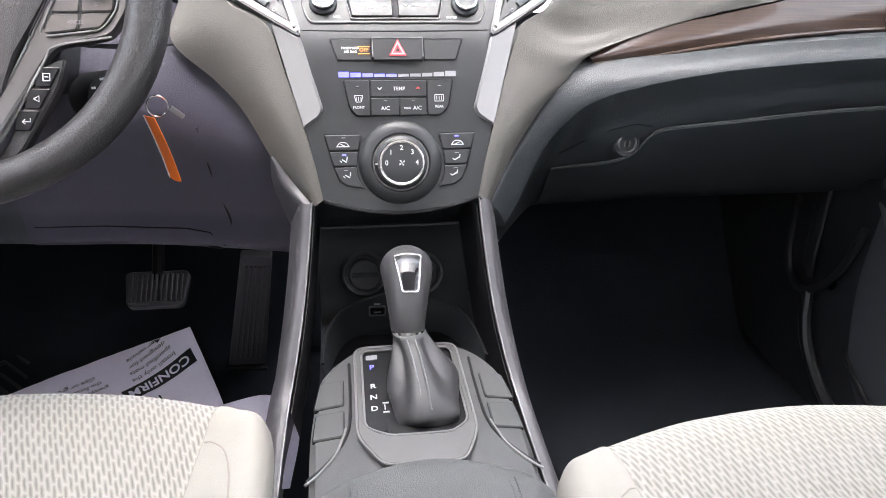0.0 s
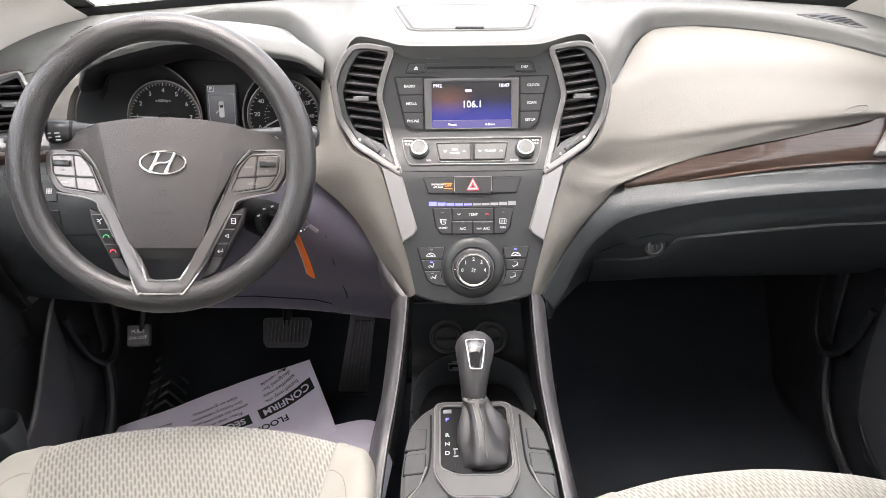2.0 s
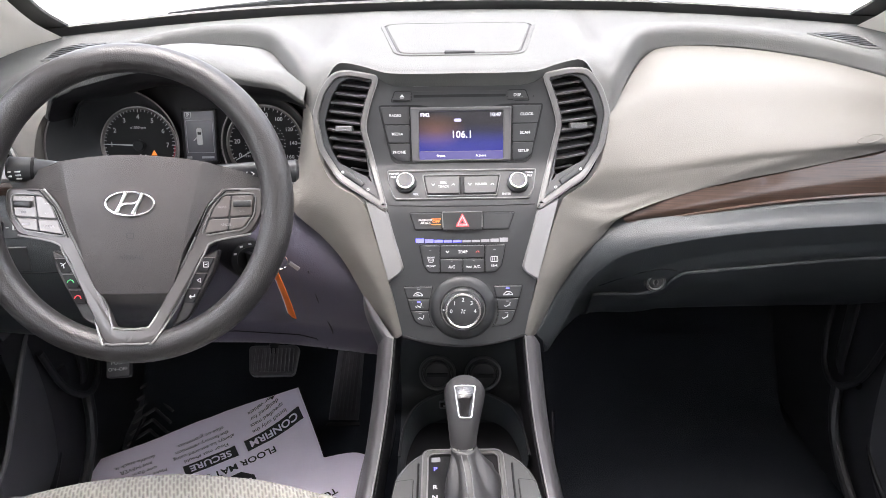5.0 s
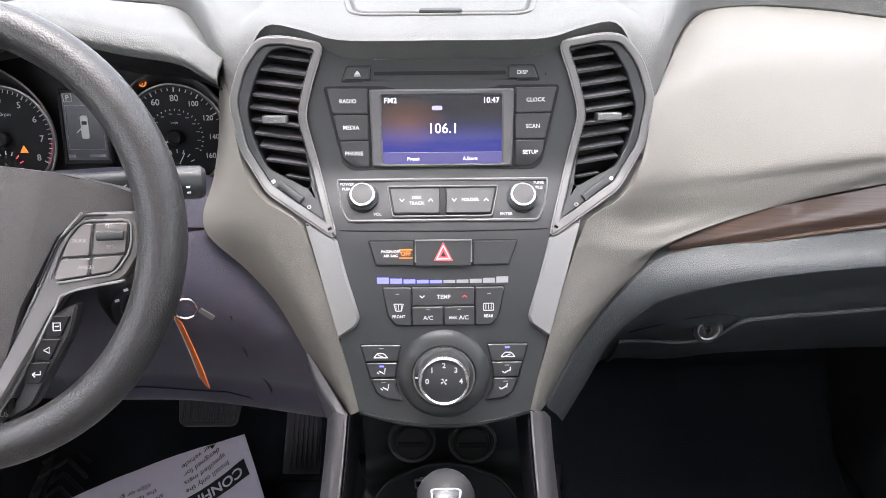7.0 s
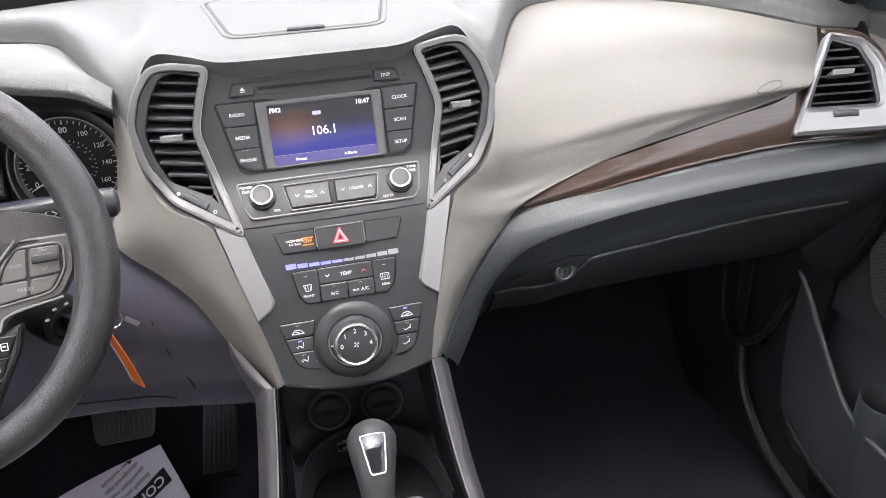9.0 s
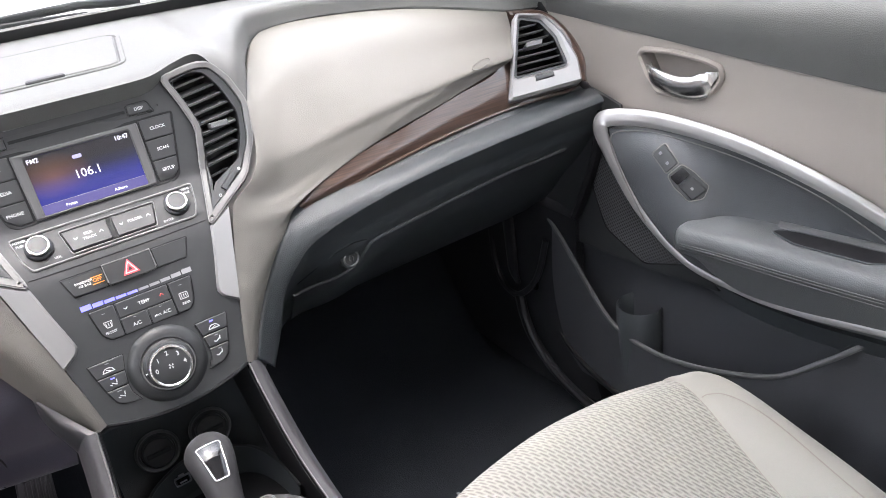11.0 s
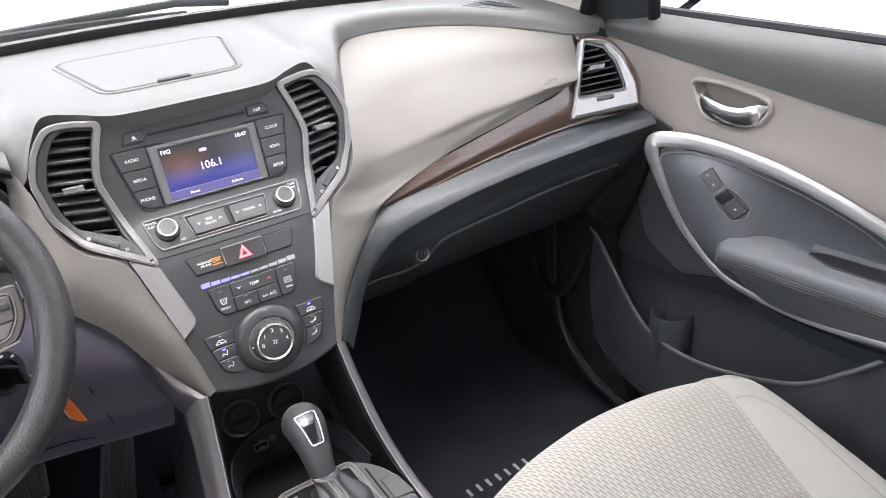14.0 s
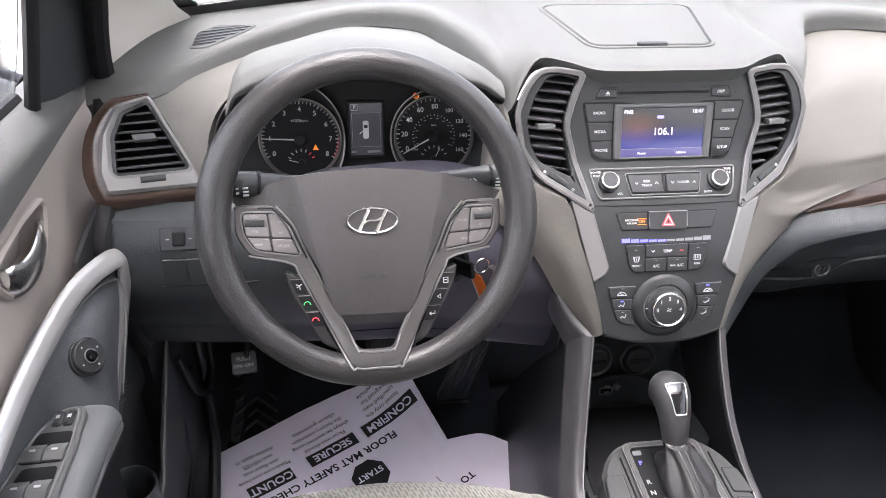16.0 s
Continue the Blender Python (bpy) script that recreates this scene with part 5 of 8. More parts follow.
# hazard row
part("row_gap", plate(rounded([(-0.0720, 0.6700), (0.0715, 0.6700), (0.0625, 0.6485), (-0.0640, 0.6485)], 0.003), on_stack, -0.002, 0.0005, 0), BLACK, stack)
k = key([(-0.0708, 0.6690), (-0.0280, 0.6690), (-0.0280, 0.6495), (-0.0635, 0.6495)], h=0.0014, gap=False, name="airbag_lamp")
legend("PASSENGER", -0.0497, 0.6607, 0.0036, k, h=0.0017)
legend("AIR BAG", -0.0497, 0.6573, 0.0036, k, h=0.0017)
legend("OFF", -0.0355, 0.6590, 0.0056, k, ORANGELED, h=0.0017, bold=0.0)
for z in (0.6622, 0.6556):
    dash_mark(-0.0355, z, 0.0125, 0.0007, k, ORANGELED, h=0.0016)
k = key([(0.0280, 0.6690), (0.0700, 0.6690), (0.0620, 0.6495), (0.0280, 0.6495)], h=0.0014, gap=False, name="blank_key")
k = key([(-0.0268, 0.6700), (0.0268, 0.6700), (0.0262, 0.6488), (-0.0262, 0.6488)], h=0.0040, gap=False, name="hazard_key", label="black hazard key with a red triangle")
part("key_edge", sweep([on_stack(x, z, 0.0040) for x, z in ((-0.0264, 0.652), (-0.0266, 0.6694), (0.0266, 0.6694), (0.0264, 0.652))], oval(0.0008, 0.0008, 6), up=(0, -1, 0.4)), SILVER, k)
for sc, w in ((0.0098, 0.0016), (0.0054, 0.0012)):
    cz = 0.6580
    tri = [(-0.92 * sc, cz - 0.5 * sc), (0.92 * sc, cz - 0.5 * sc), (0, cz + 1.0 * sc)]
    part("triangle", band(tri, on_stack, w, 0.0034, 0.0046, 0), REDLED, k, "red warning triangle")
part("triangle", band([(-0.0070, 0.6543), (0.0070, 0.6543), (0, 0.6660)], on_stack, 0.0009, 0.0034, 0.0047, 0), WHITE, k)

# temperature bar: ten small lamps, five of them lit blue
for i in range(10):
    x0 = -0.0632 + i * 0.0126
    hh = 0.0026 + 0.0026 * (abs(i - 4.5) / 4.5) ** 2
    zz = 0.6350 + 0.0012 * (abs(i - 4.5) / 4.5) ** 2
    part("bar_lamp", plate(box2(x0, zz - hh / 2, x0 + 0.0112, zz + hh / 2), on_stack, -0.001, 0.0006, 0), BLUELED if i < 5 else GREYLED, stack)

# climate keys
part("climate_gap", plate(rounded([(-0.0590, 0.6312), (0.0585, 0.6312), (0.0530, 0.604), (0.044, 0.5948), (-0.046, 0.5948), (-0.0540, 0.604)], 0.003), on_stack, -0.002, 0.0005, 0), BLACK, stack)
k = key([(-0.0580, 0.6302), (-0.0312, 0.6302), (-0.0312, 0.5958), (-0.0455, 0.5958), (-0.0528, 0.604)], gap=False, r=0.002)
legend("FRONT", -0.0430, 0.6040, 0.0038, k)
for q in range(3):
    dash_mark(-0.0455 + q * 0.0025, 0.6125, 0.0007, 0.0040, k)
part("mark", band(rounded([(-0.0480, 0.6160), (-0.0380, 0.6160), (-0.0400, 0.6090), (-0.0460, 0.6090)], 0.001), on_stack, 0.0007, 0.002, 0.0026, 0), WHITE, k)
k = key([(-0.0300, 0.6302), (0.0290, 0.6302), (0.0290, 0.6142), (-0.0300, 0.6142)], gap=False)
legend("TEMP", 0.0, 0.6218, 0.0054, k)
chevron(-0.0205, 0.6222, -1, k)
chevron(0.0200, 0.6222, 1, k, material=DIMRED)
k = key([(-0.0300, 0.6130), (-0.0008, 0.6130), (-0.0008, 0.5958), (-0.0300, 0.5958)], gap=False)
legend("A/C", -0.0150, 0.6028, 0.0056, k)
dash_mark(-0.0150, 0.6105, 0.003, 0.0006, k, GREYLED)
k = key([(0.0004, 0.6130), (0.0290, 0.6130), (0.0290, 0.5958), (0.0004, 0.5958)], gap=False)
legend("A/C", 0.0190, 0.6028, 0.0056, k)
legend("MAX", 0.0085, 0.6028, 0.0034, k)
dash_mark(0.0145, 0.6105, 0.003, 0.0006, k, GREYLED)
k = key([(0.0302, 0.6302), (0.0575, 0.6302), (0.0520, 0.604), (0.0440, 0.5958), (0.0302, 0.5958)], gap=False, r=0.002)
legend("REAR", 0.0425, 0.6040, 0.0038, k)
part("mark", band(rounded(box2(0.0375, 0.6090, 0.0475, 0.6160), 0.001), on_stack, 0.0007, 0.002, 0.0026, 0), WHITE, k)
for q in range(3):
    dash_mark(0.0400 + q * 0.0025, 0.6125, 0.0007, 0.0040, k)
for x in (-0.0440, 0.0430):
    dash_mark(x, 0.6245, 0.0035, 0.0006, stack, GREYLED, h=0.0026)

# fan dial on a raised collar
m = frame_on(on_stack, -0.0005, 0.5485)
part("dial_collar", lathe([(0.0470, -0.006), (0.0445, 0.0006), (0.0400, 0.0042), (0.0350, 0.0064), (0.0315, 0.0066), (0.0300, 0.004), (0.0300, -0.004)], m, 64), FASCIA, stack, "domed collar round the fan dial")
dial = part("fan_dial", lathe([(0.0300, -0.004), (0.0296, 0.0040), (0.0272, 0.0060), (0.0250, 0.0070), (0.0238, 0.0160), (0.0225, 0.0190), (0.0214, 0.0196), (0, 0.0196)], m, 64), BUTTON, stack, "black fan dial with a silver rim")
part("dial_ring", lathe([(0.0210, 0.0188), (0.0242, 0.0175), (0.0246, 0.0192), (0.0236, 0.0210), (0.0222, 0.0212), (0.0210, 0.0200)], m, 64), HANDLE, dial)
part("dial_base_ring", lathe([(0.0292, 0.0036), (0.0302, 0.0042), (0.0300, 0.0054), (0.0286, 0.0050)], m, 64), SILVER, dial)
for i, t in enumerate("01234"):
    a = radians(180 - i * 45)
    words(t, 0.0072, m @ Matrix.Translation((0.0160 * math.cos(a), 0.0160 * math.sin(a) * 0.98, 0.0199)), WHITE, dial, bold=0.0001)
for i in range(4):
    a = math.pi / 2 * i + 0.6
    p = [(0.0002 * math.cos(a), 0.0002 * math.sin(a)), (0.0032 * math.cos(a - 0.35), 0.0032 * math.sin(a - 0.35)), (0.0036 * math.cos(a + 0.25), 0.0036 * math.sin(a + 0.25))]
    part("mark", plate(p, lambda u, v, h: m @ Vector((u, v, h)), 0.0190, 0.0201, 0), WHITE, dial)
dash_mark(-0.0265, 0.5475, 0.0030, 0.0012, dial, WHITE, h=0.0072)

# air keys either side of the dial
for s in (-1, 1):
    whole = [(s * 0.0815, 0.5782), (s * 0.0405, 0.5782), (s * 0.0450, 0.5610), (s * 0.0470, 0.545), (s * 0.0460, 0.535), (s * 0.0390, 0.5225), (s * 0.058, 0.5250), (s * 0.0665, 0.5305), (s * 0.0725, 0.5440)]
    part("air_gap", plate(rounded(whole, 0.002, 3), on_stack, -0.002, 0.0005, 0), BLACK, stack)
    b1 = key([(s * 0.0805, 0.5772), (s * 0.0418, 0.5772), (s * 0.0455, 0.5616), (s * 0.0762, 0.5616)], gap=False)
    b2 = key([(s * 0.0756, 0.5602), (s * 0.0458, 0.5602), (s * 0.0478, 0.5460), (s * 0.0718, 0.5460)], gap=False)
    b3 = key([(s * 0.0712, 0.5446), (s * 0.0478, 0.5446), (s * 0.0468, 0.5345), (s * 0.0405, 0.5234), (s * 0.0575, 0.5258), (s * 0.0658, 0.5312)], gap=False)
    # air symbols as plain strokes
    part("mark", band(rounded([(s * 0.0685 , 0.5650), (s * 0.0540, 0.5650), (s * 0.0560, 0.5680), (s * 0.0585, 0.5700), (s * 0.0640, 0.5700), (s * 0.0665, 0.5680)], 0.001), on_stack, 0.0009, 0.002, 0.0027, 0), WHITE, b1)
    dash_mark(s * 0.0610, 0.5668, 0.006, 0.0009, b1, turn=s * 0.4)
    for q, bb, zz in ((0, b2, 0.5512), (1, b3, 0.5355)):
        xx = s * (0.0605 - q * 0.003)
        dash_mark(xx, zz, 0.0058, 0.0012, bb, turn=s * 0.5)
        dash_mark(xx + 0.0030, zz + 0.0022, 0.0042, 0.0011, bb, turn=radians(80))
        dash_mark(xx - 0.0036, zz - 0.0006, 0.0026, 0.0010, bb, turn=radians(-40))
    for bb, xx, zz, on in ((b1, 0.0605, 0.5742, s > 0), (b2, 0.0605, 0.5572, s < 0), (b3, 0.0590, 0.5417, False)):
        dash_mark(s * xx, zz, 0.0044, 0.0016 if on else 0.0008, bb, BLUELED if on else GREYLED)

# ---- steering wheel ----
HUB, RAKE, TURN = Vector((-0.3965, 0.7045, 0.7335)), radians(25.6), radians(4.3)
WX = Vector((math.cos(TURN), math.sin(TURN), 0))
WZ = Vector((math.sin(TURN) * math.cos(RAKE), -math.cos(TURN) * math.cos(RAKE), math.sin(RAKE)))
WY = WZ.cross(WX)
MW = Matrix.Translation(HUB) @ Matrix((WX, WY, WZ)).transposed().to_4x4() @ Matrix.Rotation(radians(-2.3), 4, "Z")


def on_wheel(u, v, h=0.0):
    return MW @ Vector((u, v, h))


def pad_crease(v):
    return 0.0713 + 0.224 * v


def on_pad(u, v, h=0.0):
    """The hub pad: a raised middle panel whose sides fall away to the spokes and whose foot turns under."""
    side = max(0.0, abs(u) - pad_crease(v))
    foot = max(0.0, -0.108 - v)
    return MW @ Vector((u, v, h + 0.004 - 0.42 * min(side, 0.020) - 0.10 * max(0.0, side - 0.020) - 1.0 * foot - 1.0 * u * u - 0.9 * (v + 0.01) ** 2))


wheel = thing("steering_wheel", "charcoal grained steering wheel with silver spokes and buttons", "steering wheel", tuple(HUB))
ring = [on_wheel(0.1730 * math.cos(a), 0.1730 * math.sin(a)) for a in [2 * math.pi * i / 96 for i in range(96)]]
part("rim", sweep(ring, oval(0.0175, 0.0165, 16), up=tuple(WZ), closed=True, scale=[1.0 + 0.10 * abs(math.cos(2 * math.pi * i / 96)) ** 3 for i in range(96)]), RIMM, wheel, "thick grained charcoal rim")

def pad_half(v):
    """Half the width of the pad at a height."""
    if v > 0.028:
        return interp(v, [0.028, 0.041, 0.051, 0.0555, 0.058], [0.158, 0.125, 0.085, 0.050, 0.012])
    return interp(v, [-0.122, -0.108, -0.085, -0.056, -0.028, 0.0, 0.012, 0.016, 0.018, 0.028], [0.0360, 0.0430, 0.0510, 0.0605, 0.0744, 0.0870, 0.0985, 0.110, 0.150, 0.158])


pad_rows = []
for v in [-0.122, -0.119, -0.116, -0.112, -0.109, -0.1075] + [-0.104 + 0.004 * i for i in range(28)] + [0.010, 0.0125, 0.0145, 0.016, 0.0172, 0.018, 0.021, 0.0245, 0.028, 0.032, 0.036, 0.041, 0.046, 0.051, 0.0535, 0.0555, 0.0570, 0.058]:
    e, c = pad_half(v), pad_crease(v)
    a = min(c - 0.0008, e * 0.97)
    b = min(c + 0.0008, e * 0.985)
    us = [a * k / 10 for k in range(11)] + [b + (e - b) * k / 10 for k in range(11)]
    pad_rows.append([tuple(on_pad(u, v)) for u in [-u for u in us[:0:-1]] + us])
part("hub_pad", sheet(pad_rows, off=tuple(-0.03 * WZ), smooth_net=False), PADM, wheel, "grained grey-brown airbag pad", 22)
part("hub_back", plate(rounded([(-0.10, 0.03), (0.10, 0.03), (0.05, -0.09), (-0.05, -0.09)], 0.03), on_wheel, -0.09, -0.03, 0.01), BLACK, wheel)
for s in (-1, 1):
    mp = lambda u, v, h, s=s: on_wheel(u * s, v, h - 0.010 - 0.25 * u * u + interp(v, [-0.166, -0.125], [0.029, 0.0]))
    pod = rounded([(0.152, 0.020), (0.108, 0.019), (0.088, -0.004), (0.070, -0.045), (0.0245, -0.140), (0.0185, -0.148), (-0.006, -0.149), (-0.006, -0.165), (0.022, -0.165), (0.0335, -0.156), (0.080, -0.064), (0.092, -0.046), (0.138, -0.036), (0.152, -0.012)], 0.008, 3)
    part("spoke_trim", plate(pod, mp, -0.012, 0.001, 0.002), SPOKE, wheel, "satin silver V-shaped spoke trim")
    for line in ([(0.106, 0.0185), (0.0875, -0.005), (0.0695, -0.046), (0.0250, -0.139), (0.0190, -0.1472), (0.008, -0.1488), (0.0, -0.149)], [(0.138, -0.0365), (0.0925, -0.0465), (0.0805, -0.0645), (0.0340, -0.1555), (0.0225, -0.1645), (0.0, -0.165)]):
        part("spoke_edge", sweep([mp(p.x, p.y, 0.0008) for p in catmull([(u, v, 0) for u, v in line], 50)], oval(0.0013, 0.0011, 6), up=tuple(WZ)), SILVERP, wheel, "bright silver edge of the spoke")
    kp_ = lambda u, v, h, s=s: on_wheel(u * s, v, h - 0.010 - 0.25 * u * u)
    low = rounded([(0.080, -0.064), (0.100, -0.054), (0.094, -0.080), (0.062, -0.140), (0.044, -0.150), (0.040, -0.155)], 0.006, 3)
    part("lower_spoke", plate(low, kp_, -0.016, -0.002, 0.002), RIMM, wheel)
    # switch pod: a silver outline with keys inside
    podk = rounded([(0.144, 0.012), (0.106, 0.011), (0.094, -0.004), (0.080, -0.038), (0.130, -0.030), (0.142, -0.012)], 0.007, 3)
    well = part("switch_pod", plate(podk, kp_, -0.002, 0.0022, 0.0008), FASCIA, wheel, "grey switch pod on the spoke")
    part("pod_edge", sweep([kp_(u, v, 0.0020) for u, v in shrink(podk, -0.0010)], oval(0.0011, 0.0010, 6), up=tuple(WZ), closed=True), SILVERP, well, "bright silver outline of the pod")
    keys = ([(0.1425, 0.0108), (0.1165, 0.0100), (0.1135, -0.0160), (0.1400, -0.0140)], [(0.1150, 0.0100), (0.1065, 0.0098), (0.0952, -0.0042), (0.0898, -0.0175), (0.1120, -0.0162)],
            [(0.1392, -0.0155), (0.1140, -0.0175), (0.1120, -0.0320), (0.1295, -0.0292)], [(0.1125, -0.0177), (0.0895, -0.0190), (0.0822, -0.0365), (0.1105, -0.0322)])
    for poly in keys:
        part("switch", plate(rounded(poly, 0.0025, 3), kp_, 0.0, 0.0036, 0.001), SILVERK, well)
    part("rocker", sweep([kp_(0.119, 0.000, 0.0055), kp_(0.126, 0.0002, 0.0065), kp_(0.133, 0.0004, 0.0065), kp_(0.139, 0.0006, 0.0055)], oval(0.0040, 0.003, 8), up=tuple(WZ)), BUTTON, well, "dark ribbed rocker")
    for tx, u, v, sz in ((("VOL+", -0.1285, 0.0078, 0.0042), ("VOL-", -0.1285, -0.0090, 0.0042), ("MODE", -0.0985, -0.0262, 0.0046)) if s < 0 else (("RES+", 0.1285, 0.0078, 0.0040), ("SET-", 0.1285, -0.0090, 0.0040), ("CRUISE", 0.1035, -0.0040, 0.0042), ("CANCEL", 0.1080, -0.0255, 0.0044))):
        words(tx, sz, MW @ Matrix.Translation((u, v, 0.0040 - 0.010 - 0.25 * u * u)) @ Matrix.Rotation(-s * 0.5 * abs(u), 4, "Y"), LEGEND, well)
    if s < 0:
        for v, up in ((0.001, 1), (-0.011, -1)):
            for q in (-1, 1):
                part("mark", sweep([kp_(0.1015 + q * 0.0022, v - up * 0.0008, 0.0040), kp_(0.1015, v + up * 0.0008, 0.0040)], oval(0.0004, 0.0003, 5), up=tuple(WZ)), LEGEND, well)
        part("mark", plate(box2(0.122, -0.0245, 0.131, -0.0225), kp_, 0.003, 0.0040, 0), LEGEND, well)
    # three small keys on the lower spoke
    for i in range(3):
        u0, v0 = 0.0905 - i * 0.0085, -0.0735 - i * 0.0190
        poly = [(u0 - 0.0130, v0 + 0.0085), (u0 + 0.0040, v0 + 0.0085), (u0 - 0.0040, v0 - 0.0085), (u0 - 0.0160, v0 - 0.0085)]
        kk = part("phone_key", plate(rounded(poly, 0.002, 3), kp_, -0.004, 0.0008, 0.0006), BLACK, wheel, "small black key on the lower spoke")
        mm = ((WHITE, GREENLED, REDLED) if s < 0 else (WHITE, WHITE, WHITE))[i]
        gx_, gy_ = u0 - 0.0062, v0
        glyph = (([(-1, 1), (0.2, 0.4), (1, 1.2)], [(0.4, -1.2), (0.2, 0.2), (-0.8, -0.2)]) if i == 0 else ([(-1.3, -0.7), (-0.9, 0.3), (0.0, 0.7), (0.9, 0.3), (1.3, -0.7)],)) if s < 0 else \
            (([(-0.9, -1.1), (-0.9, 1.1), (0.9, 1.1), (0.9, -1.1), (-0.9, -1.1)], [(-0.5, 0.1), (0.5, 0.1)]), ([(-0.7, 0), (0.7, 0.9), (0.7, -0.9), (-0.7, 0)],), ([(1.1, 0.8), (1.1, -0.3), (-0.9, -0.3)], [(-0.3, 0.4), (-1.0, -0.3), (-0.3, -1.0)]))[i]
        for line in glyph:
            part("mark", sweep([kp_(gx_ + 0.0030 * a * s, gy_ + 0.0028 * b, 0.0012) for a, b in line], oval(0.0006, 0.0005, 5), up=tuple(WZ)), mm, kk)
        part("key_line", sweep([kp_(poly[0][0], poly[0][1], 0.0004), kp_(poly[1][0], poly[1][1], 0.0004)], oval(0.0005, 0.0004, 5), up=tuple(WZ)), SILVERK, kk)
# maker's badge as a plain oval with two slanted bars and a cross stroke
part("emblem", plate(oval(0.0295, 0.0155, 40), on_pad, -0.001, 0.0022, 0.0008, hole=oval(0.0268, 0.0130, 40)), CHROME, wheel, "chrome oval emblem on the hub")
for s in (-1, 1):
    path = [on_pad(s * 0.0100 - 0.0060 + 0.012 * (k / 6), -0.0125 + 0.025 * k / 6, 0.0014) for k in range(7)]
    part("emblem_bar", sweep(path, oval(0.0017, 0.0010, 8), up=tuple(WZ), scale=[1.0 + 0.5 * abs(k / 3 - 1) for k in range(7)]), CHROME, wheel)
part("emblem_bar", sweep([on_pad(-0.0105 + 0.021 * k / 6, -0.0035 + 0.007 * (k / 6) + 0.0015 * math.sin(k / 6 * 2 * math.pi), 0.0014) for k in range(7)], oval(0.0014, 0.0009, 8), up=tuple(WZ)), CHROME, wheel)
words("AIRBAG", 0.0085, frame_on(on_pad, 0.0, -0.0640, 0.0003), FASCIA, wheel)
part("horn_mark", band(rounded(box2(-0.0045, -0.0415, 0.0045, -0.0345), 0.002), on_pad, 0.0009, 0.0, 0.0006, 0), FASCIA, wheel)
# seam between the pad and the arms
for s in (-1, 1):
    part("pad_joint", sweep([on_wheel(s * u, v, 0.004 - 1.1 * u * u - 0.9 * (v + 0.01) ** 2 + 0.0006) for u, v in ((0.152, 0.0175), (0.110, 0.0165), (0.090, -0.004), (0.074, -0.040))], oval(0.0010, 0.0010, 6), up=tuple(WZ)), BLACK, wheel)

# ---- steering column, stalks, key ----
col = thing("steering_column", "dark steering column shroud with two stalks and ignition lock", "steering column", (-0.395, 0.84, 0.60))
ax = [HUB - WZ * d for d in (0.045, 0.07, 0.12, 0.19)]
part("shroud", sweep([ax[0], ax[1], ax[2], ax[3]], [(a * 1.0, b - 0.012) for a, b in rounded([(-0.058, -0.040), (0.058, -0.040), (0.064, 0.02), (0.04, 0.048), (-0.04, 0.048), (-0.064, 0.02)], 0.02, 3)], up=tuple(WY), scale=[0.82, 1.0, 1.05, 1.1]), FASCIA, col, "dark plastic column shroud")
for s, tip in ((-1, Vector((-0.552, 0.736, 0.768))), (1, Vector((-0.217, 0.815, 0.730)))):
    root = Vector((-0.395 + 0.05 * s, 0.768, 0.748))
    st = part("stalk", sweep([root.lerp(tip, t) for t in (0, 0.25, 0.5, 0.7, 0.72, 0.97, 1.0)], oval(0.012, 0.0145, 14), up=(0, 0, 1), scale=[0.62, 0.68, 0.85, 0.98, 1.08, 1.06, 0.8]), BUTTON, col, "dark stalk switch with white symbols")
    for t, dz, w in ((0.84, -0.0065, 0.006), (0.84, -0.002, 0.006), (0.84, 0.0025, 0.006), (0.92, -0.004, 0.003), (0.92, 0.0015, 0.003)):
        c = root.lerp(tip, t)
        part("mark", block((c.x - w / 2, c.y - 0.0150, c.z + dz - 0.0007), (c.x + w / 2, c.y - 0.0125, c.z + dz + 0.0007), 0.0002), WHITE, st)
    for t, q in ((0.54, -1), (0.60, 1)):
        c = root.lerp(tip, t) + Vector((0, -0.0128, 0.002))
        part("mark", sweep([c + Vector((-0.002 * q, 0, 0.0026)), c + Vector((0.002 * q, -0.0004, 0)), c + Vector((-0.002 * q, 0, -0.0026))], oval(0.0006, 0.0005, 5), up=(0, -1, 0)), WHITE, st)
    c = root.lerp(tip, 0.74)
    part("stalk_ring", sweep([c - (tip - root).normalized() * 0.002, c + (tip - root).normalized() * 0.002], oval(0.0135, 0.0162, 14), up=(0, 0, 1)), BLACK, st)
ign = Vector((-0.292, 0.785, 0.617))
mi = Matrix.Translation(ign) @ Vector((0.55, -0.80, 0.20)).to_track_quat("Z", "Y").to_matrix().to_4x4()
lk = part("ignition_lock", lathe([(0.027, -0.05), (0.027, 0.0), (0.024, 0.006), (0.017, 0.007), (0.015, 0.003), (0.0, 0.003)], mi, 32), BLACK, col, "black round ignition lock")
for i in range(4):
    a = radians(40 + i * 35)
    part("mark", block((-0.002, -0.0012, 0), (0.002, 0.0012, 0.0008), 0, None, mi @ Matrix.Translation((0.0205 * math.cos(a), 0.0205 * math.sin(a), 0.0062))), WHITE, lk)
key_ = thing("car_key", "car key in the ignition with key ring and orange paper tag", "key", (-0.275, 0.765, 0.62))
part("key_head", block((-0.0035, -0.011, 0.004), (0.0035, 0.011, 0.040), 0.003, None, mi), BLACK, key_, "black key head")
rp = mi @ Vector((0, 0, 0.040))
ringp = [Vector((-0.251, 0.795, 0.605)) + Vector((0.010 * math.cos(2 * math.pi * i / 24), 0.003 * math.cos(2 * math.pi * i / 24), 0.011 * math.sin(2 * math.pi * i / 24))) for i in range(24)]
